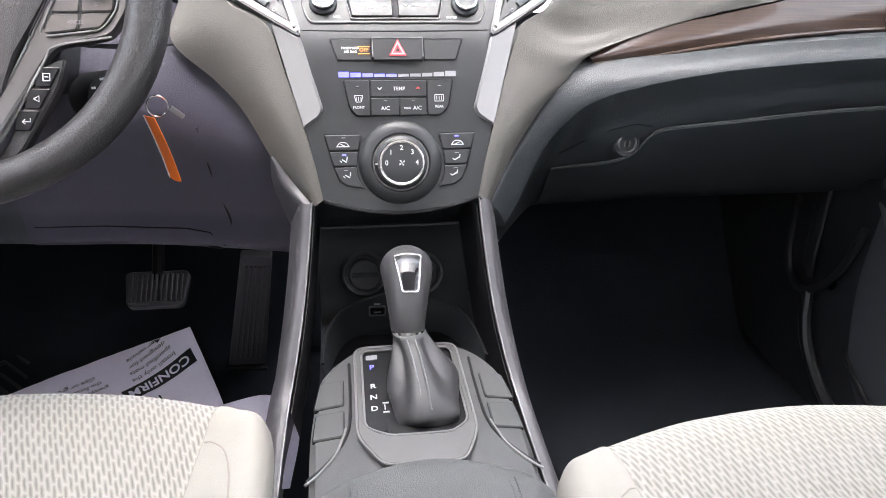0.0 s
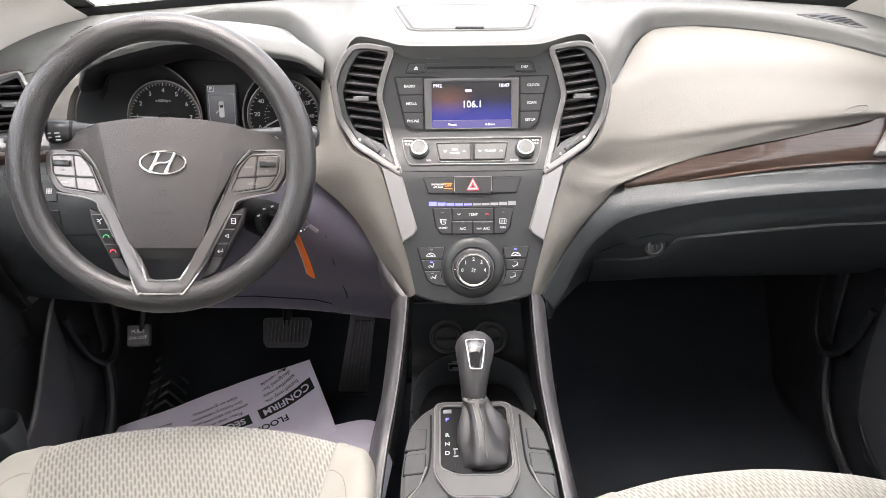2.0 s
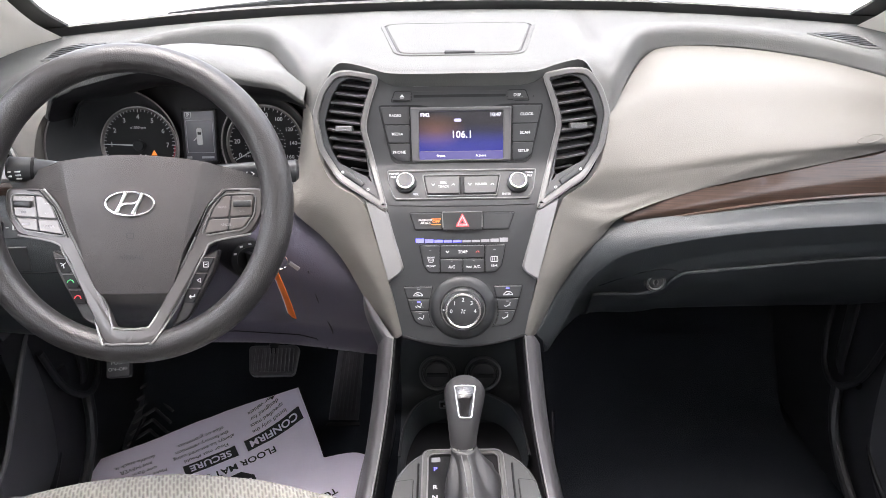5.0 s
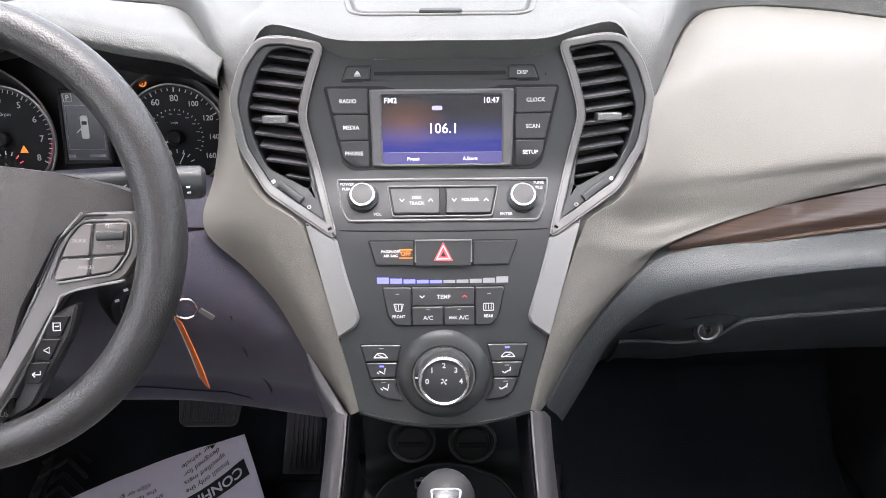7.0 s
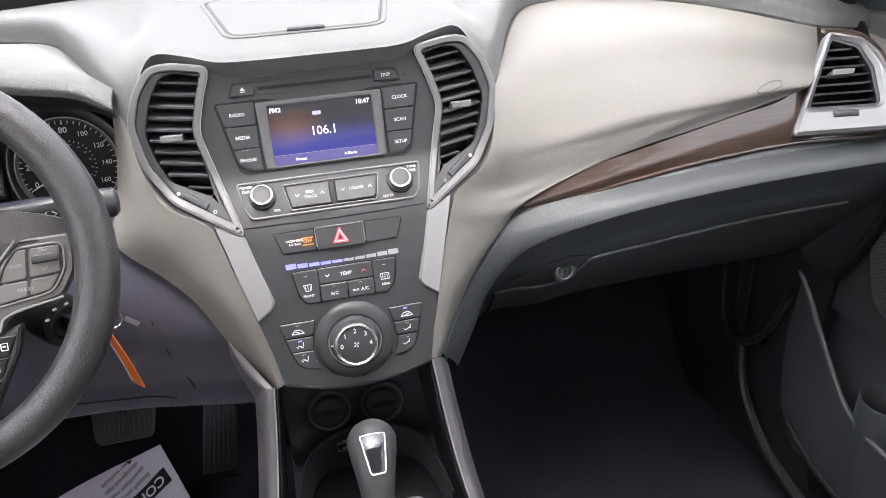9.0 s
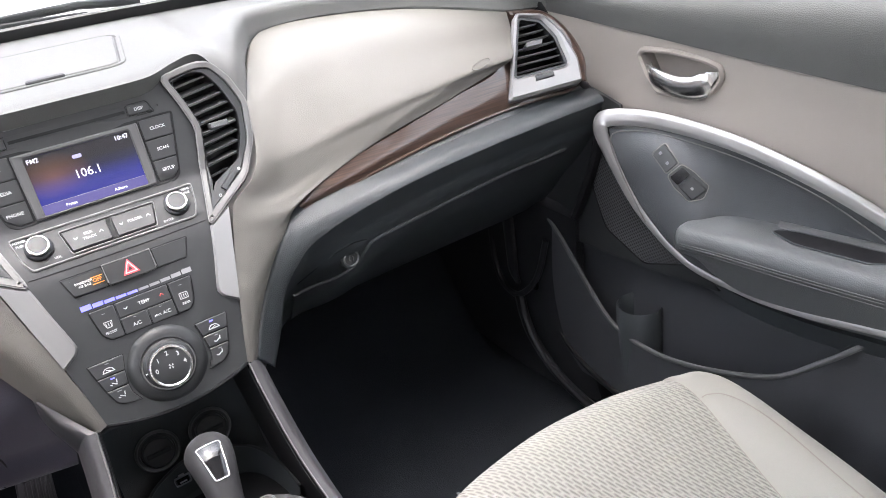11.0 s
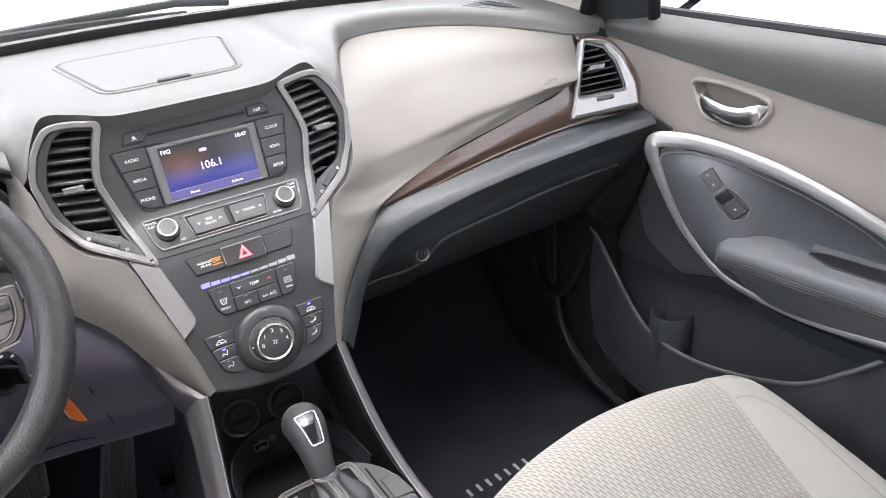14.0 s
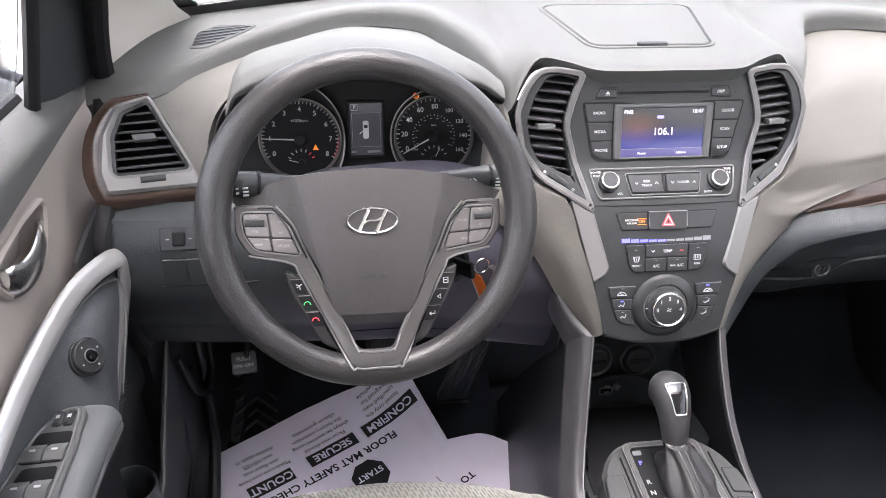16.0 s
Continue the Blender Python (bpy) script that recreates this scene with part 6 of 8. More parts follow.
part("key_ring", sweep(ringp, oval(0.0010, 0.0010, 8), up=(0, 1, 0), closed=True), CHROME, key_, "steel key ring")
T0, T1 = Vector((-0.261, 0.794, 0.594)), Vector((-0.238, 0.772, 0.532))
side = Vector((-0.0078, 0.0098, -0.001))
bend = Vector((0.0015, -0.001, 0))
rows = [[T0 - side, T0, T0 + side], [T0.lerp(T1, 0.33) + bend - side, T0.lerp(T1, 0.33) + bend, T0.lerp(T1, 0.33) + bend + side], [T0.lerp(T1, 0.66) + bend - side, T0.lerp(T1, 0.66) + bend, T0.lerp(T1, 0.66) + bend + side], [T1 - side, T1 + Vector((0, 0, -0.002)), T1 + side]]
tg = part("tag", sheet(rows, 5, 10, (0.0002, 0.0012, 0)), TAG, key_, "glossy orange key tag")
part("tag_edge", sweep([p[2] + Vector((0.0004, -0.0002, 0)) for p in rows], oval(0.0010, 0.0010, 6), up=(0, 1, 0)), WHITE, tg)
part("spare_key", block((-0.003, -0.001, -0.016), (0.003, 0.001, 0.0), 0.0008, None, Matrix.Translation((-0.239, 0.798, 0.602)) @ Matrix.Rotation(radians(-50), 4, "Y")), SILVER, key_, "small bare metal key")

# ---- front doors ----
def door(s):
    d = thing("door_1" if s < 0 else "door_2", "closed beige and charcoal front car door with silver armrest ring", "car door", (0.80 * s, 0.4, 0.12), kind="structure")
    M = lambda pts: mir(pts, s)
    shift = 0.03 if s < 0 else 0.0
    N = lambda pts: [(x * s, y + shift, z) for x, y, z in pts]
    YS = (1.02, 0.95, 0.79, 0.53, 0.30, 0.0, -0.24)
    SEAM = (0.772, 0.769, 0.756, 0.735, 0.720, 0.705, 0.695)
    SILL = (0.812, 0.813, 0.815, 0.819, 0.822, 0.826, 0.83)
    rows = [M([(0.818, y, z + 0.004) for y, z in zip(YS, SILL)]), M([(0.798, y, z + 0.004) for y, z in zip(YS, SILL)]), M([(0.776, y, z - 0.012) for y, z in zip(YS, SILL)]),
            M([(0.772, y, (z + q) / 2) for y, z, q in zip(YS, SILL, SEAM)]), M([(0.780, y, q) for y, q in zip(YS, SEAM)])]
    part("upper_pad", sheet(rows, 40, 14, (0.02 * s, 0, -0.004)), TOP, d, "grey grained upper door pad")
    rows = [M([(0.784, y, q + 0.004) for y, q in zip(YS, SEAM)]), M([(0.782, y, 0.68) for y in YS]), M([(0.776, y, 0.62) for y in YS]), M([(0.776, y, 0.52) for y in YS])]
    HB = [(0.612, 0.726), (0.607, 0.706), (0.622, 0.684), (0.648, 0.668), (0.728, 0.666), (0.750, 0.690), (0.768, 0.722), (0.757, 0.735), (0.70, 0.738), (0.64, 0.733)]
    bm = sheet(rows, 130, 40, (0.012 * s, 0, 0))
    hole = shrink(HB, 0.006)
    bmesh.ops.delete(bm, geom=[f for f in bm.faces if inside(hole, f.calc_center_median().y - shift, f.calc_center_median().z)], context="FACES")
    part("beige_panel", bm, DOORBEIGE_LIT, d, "smooth beige door panel")
    on_door = lambda u, v, h: Vector((s * (0.7825 - h), u + shift, v))
    hb = rounded(HB, 0.008, 3)
    hd = part("handle_bezel", plate(hb, on_door, -0.004, 0.006, 0.003, hole=shrink(hb, 0.008)), DOORBEIGE_LIT, d, "beige frame of the door handle")
    part("handle_cup", plate(shrink(hb, 0.006), on_door, -0.034, -0.026, 0), DOORBEIGE_LIT, hd)
    bm = bmesh.new()
    w = shrink(hb, 0.0075)
    ra, rb = [bm.verts.new(on_door(u, v, 0.0)) for u, v in w], [bm.verts.new(on_door(u, v, -0.028)) for u, v in w]
    for i in range(len(w)):
        bm.faces.new((ra[i], ra[(i + 1) % len(w)], rb[(i + 1) % len(w)], rb[i]))
    part("cup_wall", bm, DOORBEIGE_LIT, hd)
    lev = catmull([on_door(0.752, 0.696, -0.004), on_door(0.725, 0.691, 0.004), on_door(0.69, 0.686, 0.008), on_door(0.655, 0.688, 0.007), on_door(0.630, 0.699, 0.002)], 24)
    part("handle_lever", sweep(lev, oval(0.0060, 0.0175, 12), up=(0, 0, 1), scale=[interp(i / 23, [0, 0.2, 0.7, 0.9, 1], [0.75, 0.85, 1.0, 1.05, 0.8]) for i in range(24)]), HANDLE, hd, "satin chrome inside door handle")
    part("lock_tab", sheet([[on_door(0.640, 0.712, 0.0), on_door(0.615, 0.716, 0.0)], [on_door(0.650, 0.694, 0.006), on_door(0.628, 0.694, 0.004)]], 6, 6, (0.008 * s, 0, 0)), HANDLE, hd, "chrome lock tab")
    # dark lower panel
    YL = (1.06, 0.9, 0.7, 0.5, 0.2, -0.24)
    rows = [M([(0.772, y, 0.50) for y in YL]), M([(0.772, y, 0.40) for y in YL]), M([(0.775, y, 0.28) for y in YL]), M([(0.775, y, 0.10) for y in YL])]
    part("lower_panel", sheet(rows, 30, 14, (0.02 * s, 0, 0)), DOORLOW, d, "charcoal lower door panel")
    # dark corner and speaker
    rows = [M([(0.758, 0.975, 0.655), (0.752, 0.90, 0.668), (0.752, 0.84, 0.664), (0.756, 0.78, 0.645)]),
            M([(0.754, 0.975, 0.52), (0.750, 0.90, 0.53), (0.745, 0.82, 0.55), (0.738, 0.745, 0.575)]),
            M([(0.750, 0.975, 0.44), (0.748, 0.90, 0.44), (0.748, 0.78, 0.45), (0.748, 0.68, 0.475)]),
            M([(0.748, 0.975, 0.36), (0.746, 0.90, 0.37), (0.750, 0.75, 0.375), (0.758, 0.58, 0.385)])]
    corner = part("front_corner", sheet(rows, 24, 24, (0.006 * s, 0, 0)), FASCIA, d, "dark moulded front corner of the door")
    on_corner = over(corner, (0.70 * s, 0.74, 0.49), (0, -s, 0), 0.2, (s, 0, 0))
    grl = rounded([(s * (0.74 - y), z - 0.49) for y, z in ((0.830, 0.580), (0.768, 0.574), (0.700, 0.480), (0.638, 0.414), (0.722, 0.384), (0.806, 0.424), (0.833, 0.490))], 0.012, 4)
    part("speaker_grille", dome(grl, on_corner, -0.002, 0.0022, 0.0015, 8), GRILLE, d, "perforated black speaker grille")
    part("grille_joint", sweep([on_corner(u, v, 0.0003) for u, v in shrink(grl, -0.0025)], oval(0.0014, 0.0010, 6), up=(-s, 0, 0), closed=True), BLACK, d)
    # pocket: a wall that stands off the panel below a rounded rim
    RIM = [(0.722, 0.95, 0.43), (0.718, 0.895, 0.385), (0.722, 0.826, 0.300), (0.720, 0.770, 0.255), (0.722, 0.700, 0.238), (0.724, 0.601, 0.250), (0.730, 0.468, 0.300), (0.744, 0.400, 0.356), (0.770, 0.352, 0.402)]
    TAIL = RIM + [(0.756, 0.2, 0.41), (0.762, -0.24, 0.42)]
    rows = [M(TAIL), M([(x - interp(y, [0.30, 0.55], [0.026, 0.004]), y, 0.12 + (z - 0.12) * 0.5) for x, y, z in TAIL]), M([(x - interp(y, [0.30, 0.55], [0.034, 0.002]), y, 0.10) for x, y, z in TAIL])]
    part("map_pocket", sheet(rows, 60, 10, (0.006 * s, 0, 0)), DOORLOW, d, "charcoal map pocket with cup holder")
    part("pocket_rim", sweep(catmull(M(RIM), 60), oval(0.0042, 0.0036, 10), up=(s, 0, 0)), MID, d, "rounded grey rim of the map pocket")
    part("cup_holder", lathe([(0.040, 0.0), (0.040, 0.125), (0.038, 0.128), (0.036, 0.125), (0.035, 0.012), (0.0, 0.012)], pose(0.756 * s, 0.738, 0.165), 36), DARK, d, "round cup holder in the map pocket")
    # silver ring: an open loop that starts behind, runs over the top, round the nose and back below the armrest
    LOOP = [(0.778, 0.305, 0.530), (0.770, 0.345, 0.566), (0.757, 0.441, 0.606), (0.752, 0.563, 0.632), (0.744, 0.690, 0.641), (0.722, 0.765, 0.638), (0.713, 0.782, 0.622),
            (0.718, 0.765, 0.575), (0.730, 0.715, 0.490), (0.744, 0.640, 0.425), (0.746, 0.555, 0.410), (0.738, 0.445, 0.420), (0.726, 0.243, 0.464), (0.722, -0.1, 0.51)]
    path = catmull(N(LOOP), 90)
    wide = [interp(i, [0, 6, 20, 34, 42, 50, 58, 70, 89], [0.55, 0.80, 0.95, 1.15, 1.20, 0.80, 0.52, 0.38, 0.34]) for i in range(90)]
    part("silver_ring", sweep(path, rounded([(-0.0115, -0.004), (0.0115, -0.004), (0.0115, 0.001), (0.005, 0.0035), (-0.005, 0.0035), (-0.0115, 0.001)], 0.0015, 2), up=(-s, 0, 0.25 if s > 0 else 0.75), scale=wide), RINGS, d, "satin silver ring round the armrest")
    # bowl inside the ring
    UPR = [(0.722, 0.770, 0.618), (0.745, 0.690, 0.628), (0.757, 0.625, 0.625), (0.763, 0.563, 0.616), (0.766, 0.441, 0.592), (0.774, 0.33, 0.545)]
    MIDR = [(0.722, 0.757, 0.572), (0.722, 0.670, 0.582), (0.742, 0.615, 0.572), (0.767, 0.563, 0.560), (0.771, 0.441, 0.555), (0.775, 0.33, 0.535)]
    LOWR = [(0.733, 0.712, 0.494), (0.718, 0.650, 0.478), (0.728, 0.600, 0.500), (0.762, 0.563, 0.510), (0.770, 0.441, 0.525), (0.775, 0.33, 0.525)]
    BOTR = [(0.746, 0.652, 0.436), (0.742, 0.625, 0.427), (0.745, 0.590, 0.420), (0.748, 0.555, 0.416), (0.748, 0.441, 0.424), (0.748, 0.33, 0.445)]
    part("bowl", sheet([N(UPR), N(MIDR), N(LOWR), N(BOTR)], 60, 28, (0.02 * s, 0, 0)), ARMV, d, "dark moulded bowl behind the armrest")
    part("ring_line", sweep(catmull(N([(0.768, 0.352, 0.546), (0.758, 0.441, 0.587), (0.753, 0.563, 0.612), (0.742, 0.690, 0.622), (0.722, 0.750, 0.618), (0.713, 0.758, 0.600), (0.713, 0.735, 0.555), (0.722, 0.695, 0.480)]), 60), oval(0.0011, 0.0011, 6), up=(-s, 0, 0)), SILVERP, d, "thin bright line inside the ring")
    # armrest: padded top with an inner face that falls to the ring
    ys = (0.625, 0.605, 0.54, 0.45, 0.33, 0.15, -0.2)
    tops = (0.500, 0.512, 0.520, 0.528, 0.540, 0.560, 0.585) if s > 0 else (0.527, 0.542, 0.550, 0.553, 0.557, 0.565, 0.585)
    rows = [N([(0.775, y, z) for y, z in zip(ys, tops)]), N([(0.735, y, z) for y, z in zip(ys, tops)]), N([(0.704 if y < 0.61 else 0.712, y, z - 0.004) for y, z in zip(ys, tops)]),
            N([(0.694 if y < 0.61 else 0.708, y, z - 0.022) for y, z in zip(ys, tops)]), N([(0.702 if y < 0.61 else 0.712, y, z - 0.040) for y, z in zip(ys, tops)]),
            N([(0.722, y - 0.02, 0.5 * (z - 0.04) + 0.5 * q) for y, z, q in zip(ys, tops, (0.445, 0.432, 0.416, 0.420, 0.443, 0.478, 0.508))]),
            N([(0.745, y - 0.02, q) for y, q in zip(ys, (0.435, 0.422, 0.408, 0.412, 0.432, 0.468, 0.50))])]
    arm = part("armrest", sheet(rows, 40, 34, (0.02 * s, 0, -0.006)), ARMT, d, "padded charcoal armrest with double stitching")
    for dz in (0.026, 0.030, 0.036):
        part("stitching", sweep(catmull(N([(0.6935 + (0.002 if dz > 0.03 else 0), y, z - dz) for y, z in zip(ys[1:], tops[1:])]), 40), oval(0.0007, 0.0007, 5)), MID, arm)
    # skirt below the ring
    rows = [N([(0.756, y, q) for y, q in zip(ys, (0.425, 0.408, 0.394, 0.396, 0.414, 0.45, 0.48))]), N([(0.770, y, q - 0.035) for y, q in zip(ys, (0.425, 0.408, 0.394, 0.396, 0.414, 0.45, 0.48))])]
    part("arm_skirt", sheet(rows, 30, 4, (0.02 * s, 0, 0)), DARK, d)
    # window glass, posts and mirror corner
    part("window_strip", sweep(catmull(M([(0.818, 0.875, 0.820), (0.820, 0.5, 0.826), (0.822, 0.1, 0.832), (0.825, -0.24, 0.836)]), 20), oval(0.012, 0.010, 8)), BLACK, d, "black window sill strip")
    part("window_post", sweep(M([(0.797, 0.868, 0.800), (0.754, 0.840, 0.94), (0.700, 0.77, 1.08), (0.665, 0.67, 1.17)]), oval(0.009, 0.012, 8), up=(0, 1, 0)), BLACK, d)
    rows = [M([(0.793, 0.878, 0.806), (0.772, 0.945, 0.806), (0.750, 1.012, 0.798)]), M([(0.750, 0.850, 0.94), (0.737, 0.895, 0.94), (0.724, 0.945, 0.93)]), M([(0.704, 0.785, 1.07), (0.698, 0.80, 1.07), (0.690, 0.82, 1.07)])]
    part("mirror_corner", sheet(rows, 10, 16, (0.012 * s, 0.006, 0)), DARK, d, "dark grey triangular panel at the mirror")
    part("corner_seal", sweep(catmull(M([(0.744, 0.985, 0.780), (0.740, 0.978, 0.815), (0.734, 0.962, 0.850), (0.724, 0.945, 0.890), (0.708, 0.915, 0.935), (0.680, 0.84, 1.01), (0.65, 0.70, 1.10)]), 30), oval(0.014, 0.012, 8), up=(0, 1, 0)), BLACK, d, "black rubber door seal")
    pane = part("window_pane", sheet([M([(0.812, 0.870, 0.822), (0.818, 0.3, 0.832), (0.822, -0.24, 0.838)]), M([(0.758, 0.83, 0.96), (0.765, 0.3, 1.02), (0.77, -0.26, 1.04)]), M([(0.668, 0.67, 1.17), (0.68, 0.3, 1.25), (0.68, -0.28, 1.29)])], 10, 10, (0.004 * s, 0, 0)), glass, d, "clear side window glass")
    pane.visible_shadow = False
    if s < 0:
        return d
    # pull cup in the armrest
    on_arm = over(arm, (0.74, 0.42, 0.56), (0, -1, 0), 0.2)
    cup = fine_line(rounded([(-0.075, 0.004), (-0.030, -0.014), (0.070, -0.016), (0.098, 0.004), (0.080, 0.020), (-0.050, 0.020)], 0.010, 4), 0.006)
    # the cup is not cut in: its inner shade is a black patch
    part("pull_cup_shade", dome(cup, on_arm, -0.004, 0.0012, 0.0004, 6), BLACK, arm, "black patch painted for the shade inside the pull cup")
    part("pull_wall", sheet([[on_arm(u, 0.020, 0.001) for u in (-0.075, -0.03, 0.03, 0.09)], [on_arm(u, 0.029, 0.006) for u in (-0.078, -0.03, 0.03, 0.095)], [on_arm(u, 0.034, 0.003) for u in (-0.08, -0.03, 0.03, 0.10)]], 24, 8, (0, 0, -0.003)), MID, arm, "grey wall of the pull cup")
    part("pull_edge", sweep([on_arm(u, v, 0.0008) for u, v in cup], oval(0.0016, 0.0013, 8), up=(0, 0, 1), closed=True), DARK, arm)
    # badge on the inner face of the armrest, its script as bars
    bdg = part("armrest_badge", block((0.6905 * s - 0.0012, 0.232, 0.5045), (0.6905 * s + 0.0012, 0.274, 0.5145), 0.001), SILVER, arm, "small silver badge on the armrest")
    for i in range(6):
        part("mark", block((0.6890 * s - 0.0006, 0.2375 + i * 0.0058, 0.5080), (0.6890 * s + 0.0006, 0.2410 + i * 0.0058, 0.5112), 0), BLACK, bdg)
    return d


GRILLE = mat("perforated_plastic", (0.03, 0.031, 0.032), 0.5)
gn, gl = GRILLE.node_tree.nodes, GRILLE.node_tree.links
gv = gn.new("ShaderNodeTexVoronoi")
gv.inputs["Scale"].default_value, gv.inputs["Randomness"].default_value = 190.0, 0.0
gc = gn.new("ShaderNodeTexCoord")
gm_ = gn.new("ShaderNodeMapping")
gm_.inputs["Scale"].default_value, gm_.inputs["Rotation"].default_value = (0.0, 1, 1), (radians(35), 0, 0)
gl.new(gc.outputs["Object"], gm_.inputs[0])
gl.new(gm_.outputs[0], gv.inputs["Vector"])
gr = gn.new("ShaderNodeValToRGB")
gr.color_ramp.elements[0].position, gr.color_ramp.elements[0].color = 0.28, (0.003, 0.003, 0.003, 1)
gr.color_ramp.elements[1].position, gr.color_ramp.elements[1].color = 0.36, (0.060, 0.061, 0.064, 1)
gl.new(gv.outputs["Distance"], gr.inputs[0])
gl.new(gr.outputs[0], gn["Principled BSDF"].inputs["Base Color"])
gbp = gn.new("ShaderNodeBump")
gbp.inputs["Strength"].default_value, gbp.inputs["Distance"].default_value = 0.8, 0.0015
gl.new(gv.outputs["Distance"], gbp.inputs["Height"])
gl.new(gbp.outputs[0], gn["Principled BSDF"].inputs["Normal"])

door_r = door(1)
door_l = door(-1)

# passenger's window switches
bowl_r = [c for c in door_r.children if c.name.startswith("bowl")][0]
sw_r = over(bowl_r, (0.70, 0.640, 0.574), (0, -0.775, -0.63), 0.1, (1, 0, 0))


lockk = part("lock_switch", plate(rounded(box2(-0.048, -0.010, -0.012, 0.010), 0.004), sw_r, -0.004, 0.0022, 0.0012), BUTTON, door_r, "black door lock switch")
for u in (-0.040, -0.022):
    part("mark", plate(box2(u - 0.002, -0.0018, u + 0.002, 0.0018), sw_r, 0.002, 0.0036, 0), GREYLED, lockk)
winp = part("window_switch", plate(rounded([(-0.008, -0.012), (0.010, -0.016), (0.040, -0.015), (0.050, 0.0), (0.040, 0.015), (0.010, 0.016), (-0.008, 0.012)], 0.004), sw_r, -0.004, 0.0012, 0.0008), BUTTON, door_r, "black window switch in a dark frame")
for ob_, line in ((lockk, box2(-0.049, -0.011, -0.011, 0.011)), (winp, [(-0.008, -0.012), (0.010, -0.016), (0.040, -0.015), (0.050, 0.0), (0.040, 0.015), (0.010, 0.016), (-0.008, 0.012)])):
    part("switch_edge", sweep([sw_r(u, v, 0.0014) for u, v in rounded(line, 0.004)], oval(0.0008, 0.0007, 6), up=(-1, 0, 0.3), closed=True), SILVERK, ob_)
part("rocker", plate(rounded(box2(0.014, -0.011, 0.043, 0.011), 0.004), sw_r, 0.0, 0.0040, 0.002), FASCIA, winp)
part("well", plate(rounded(box2(-0.004, -0.010, 0.012, 0.010), 0.003), sw_r, 0.0, 0.002, 0), GLOSS, winp)
part("mark", plate(box2(0.027, -0.0015, 0.031, 0.0015), sw_r, 0.003, 0.0044, 0), LEGEND, winp)

# driver's mirror knob and window switches
mk = Matrix.Translation((-0.727, 0.674, 0.585)) @ Vector((0.80, -0.35, 0.45)).to_track_quat("Z", "Y").to_matrix().to_4x4() @ Matrix.Scale(0.88, 4)
mkn = part("mirror_knob", lathe([(0.026, -0.012), (0.026, -0.001), (0.0245, 0.0), (0.0240, -0.002), (0.0230, 0.0030), (0.0215, 0.0042), (0.010, 0.0040), (0.0, 0.0040)], mk, 40), BUTTON, door_l, "round black mirror adjuster")
part("mirror_stick", lathe([(0.0095, 0.003), (0.0095, 0.0055), (0.0078, 0.0062), (0.0070, 0.0055), (0.0060, 0.0110), (0.0, 0.0125)], mk, 24), GLOSS, mkn)
part("stick_ring", lathe([(0.0080, 0.0045), (0.0098, 0.0050), (0.0096, 0.0064), (0.0082, 0.0062)], mk, 24), SILVER, mkn)
for a in range(4):
    part("mark", block((-0.0011, -0.0011, 0), (0.0011, 0.0011, 0.0006), 0, None, mk @ Matrix.Translation((0.0160 * math.cos(a * math.pi / 2 + 0.2), 0.0160 * math.sin(a * math.pi / 2 + 0.2), 0.0040))), WHITE, mkn)


def sw_l(u, v, h):
    """The driver's switch panel on top of the armrest: u inwards, v forwards."""
    return Vector((-0.742 + u, 0.50 + v, 0.5525 - 0.03 * v + h + 0.05 * u))


pan = part("switch_panel", plate(rounded([(-0.030, -0.17), (0.030, -0.17), (0.027, 0.06), (0.020, 0.128), (-0.006, 0.128), (-0.026, 0.08), (-0.034, 0.0)], 0.012, 4), sw_l, -0.02, 0.005, 0.002), MID, door_l, "grey window switch panel on the armrest")
part("panel_edge", sweep([sw_l(u, v, 0.0055) for u, v in rounded([(-0.027, -0.16), (0.025, -0.16), (0.022, 0.06), (0.015, 0.122), (-0.005, 0.122), (-0.022, 0.08), (-0.030, 0.0)], 0.012, 4)], oval(0.0014, 0.0012, 6), up=(0, 0, 1), closed=True), SILVER, pan)
for u0, u1 in ((-0.009, 0.001), (0.003, 0.013)):
    sw = part("lock_switch", plate(rounded(box2(u0, 0.095, u1, 0.117), 0.003), sw_l, 0.0, 0.009, 0.002), BUTTON, pan)
    part("mark", plate(box2(u0 + 0.003, 0.104, u1 - 0.003, 0.109), sw_l, 0.008, 0.0096, 0), WHITE, sw)
for k, v0 in enumerate((0.042, -0.008, -0.058)):
    part("well", plate(rounded([(-0.024, v0), (0.020, v0), (0.018, v0 + 0.044), (-0.017, v0 + 0.044)], 0.005), sw_l, 0.0, 0.0058, 0), BLACK, pan)
    for u0, u1 in ((-0.023, -0.002), (-0.0005, 0.0195)):
        sw = part("window_switch", sheet([[sw_l(u0, v0 + 0.001, 0.008), sw_l(u1, v0 + 0.001, 0.008)], [sw_l(u0, v0 + 0.014, 0.011), sw_l(u1, v0 + 0.014, 0.011)], [sw_l(u0 + 0.002, v0 + 0.026, 0.006), sw_l(u1 - 0.001, v0 + 0.026, 0.006)]], 8, 10, (0, 0, -0.006)), MID, pan, "grey window switch")
        part("mark", plate(box2((u0 + u1) / 2 - 0.003, v0 + 0.012, (u0 + u1) / 2 + 0.003, v0 + 0.014), sw_l, 0.010, 0.0122, 0), WHITE, sw)

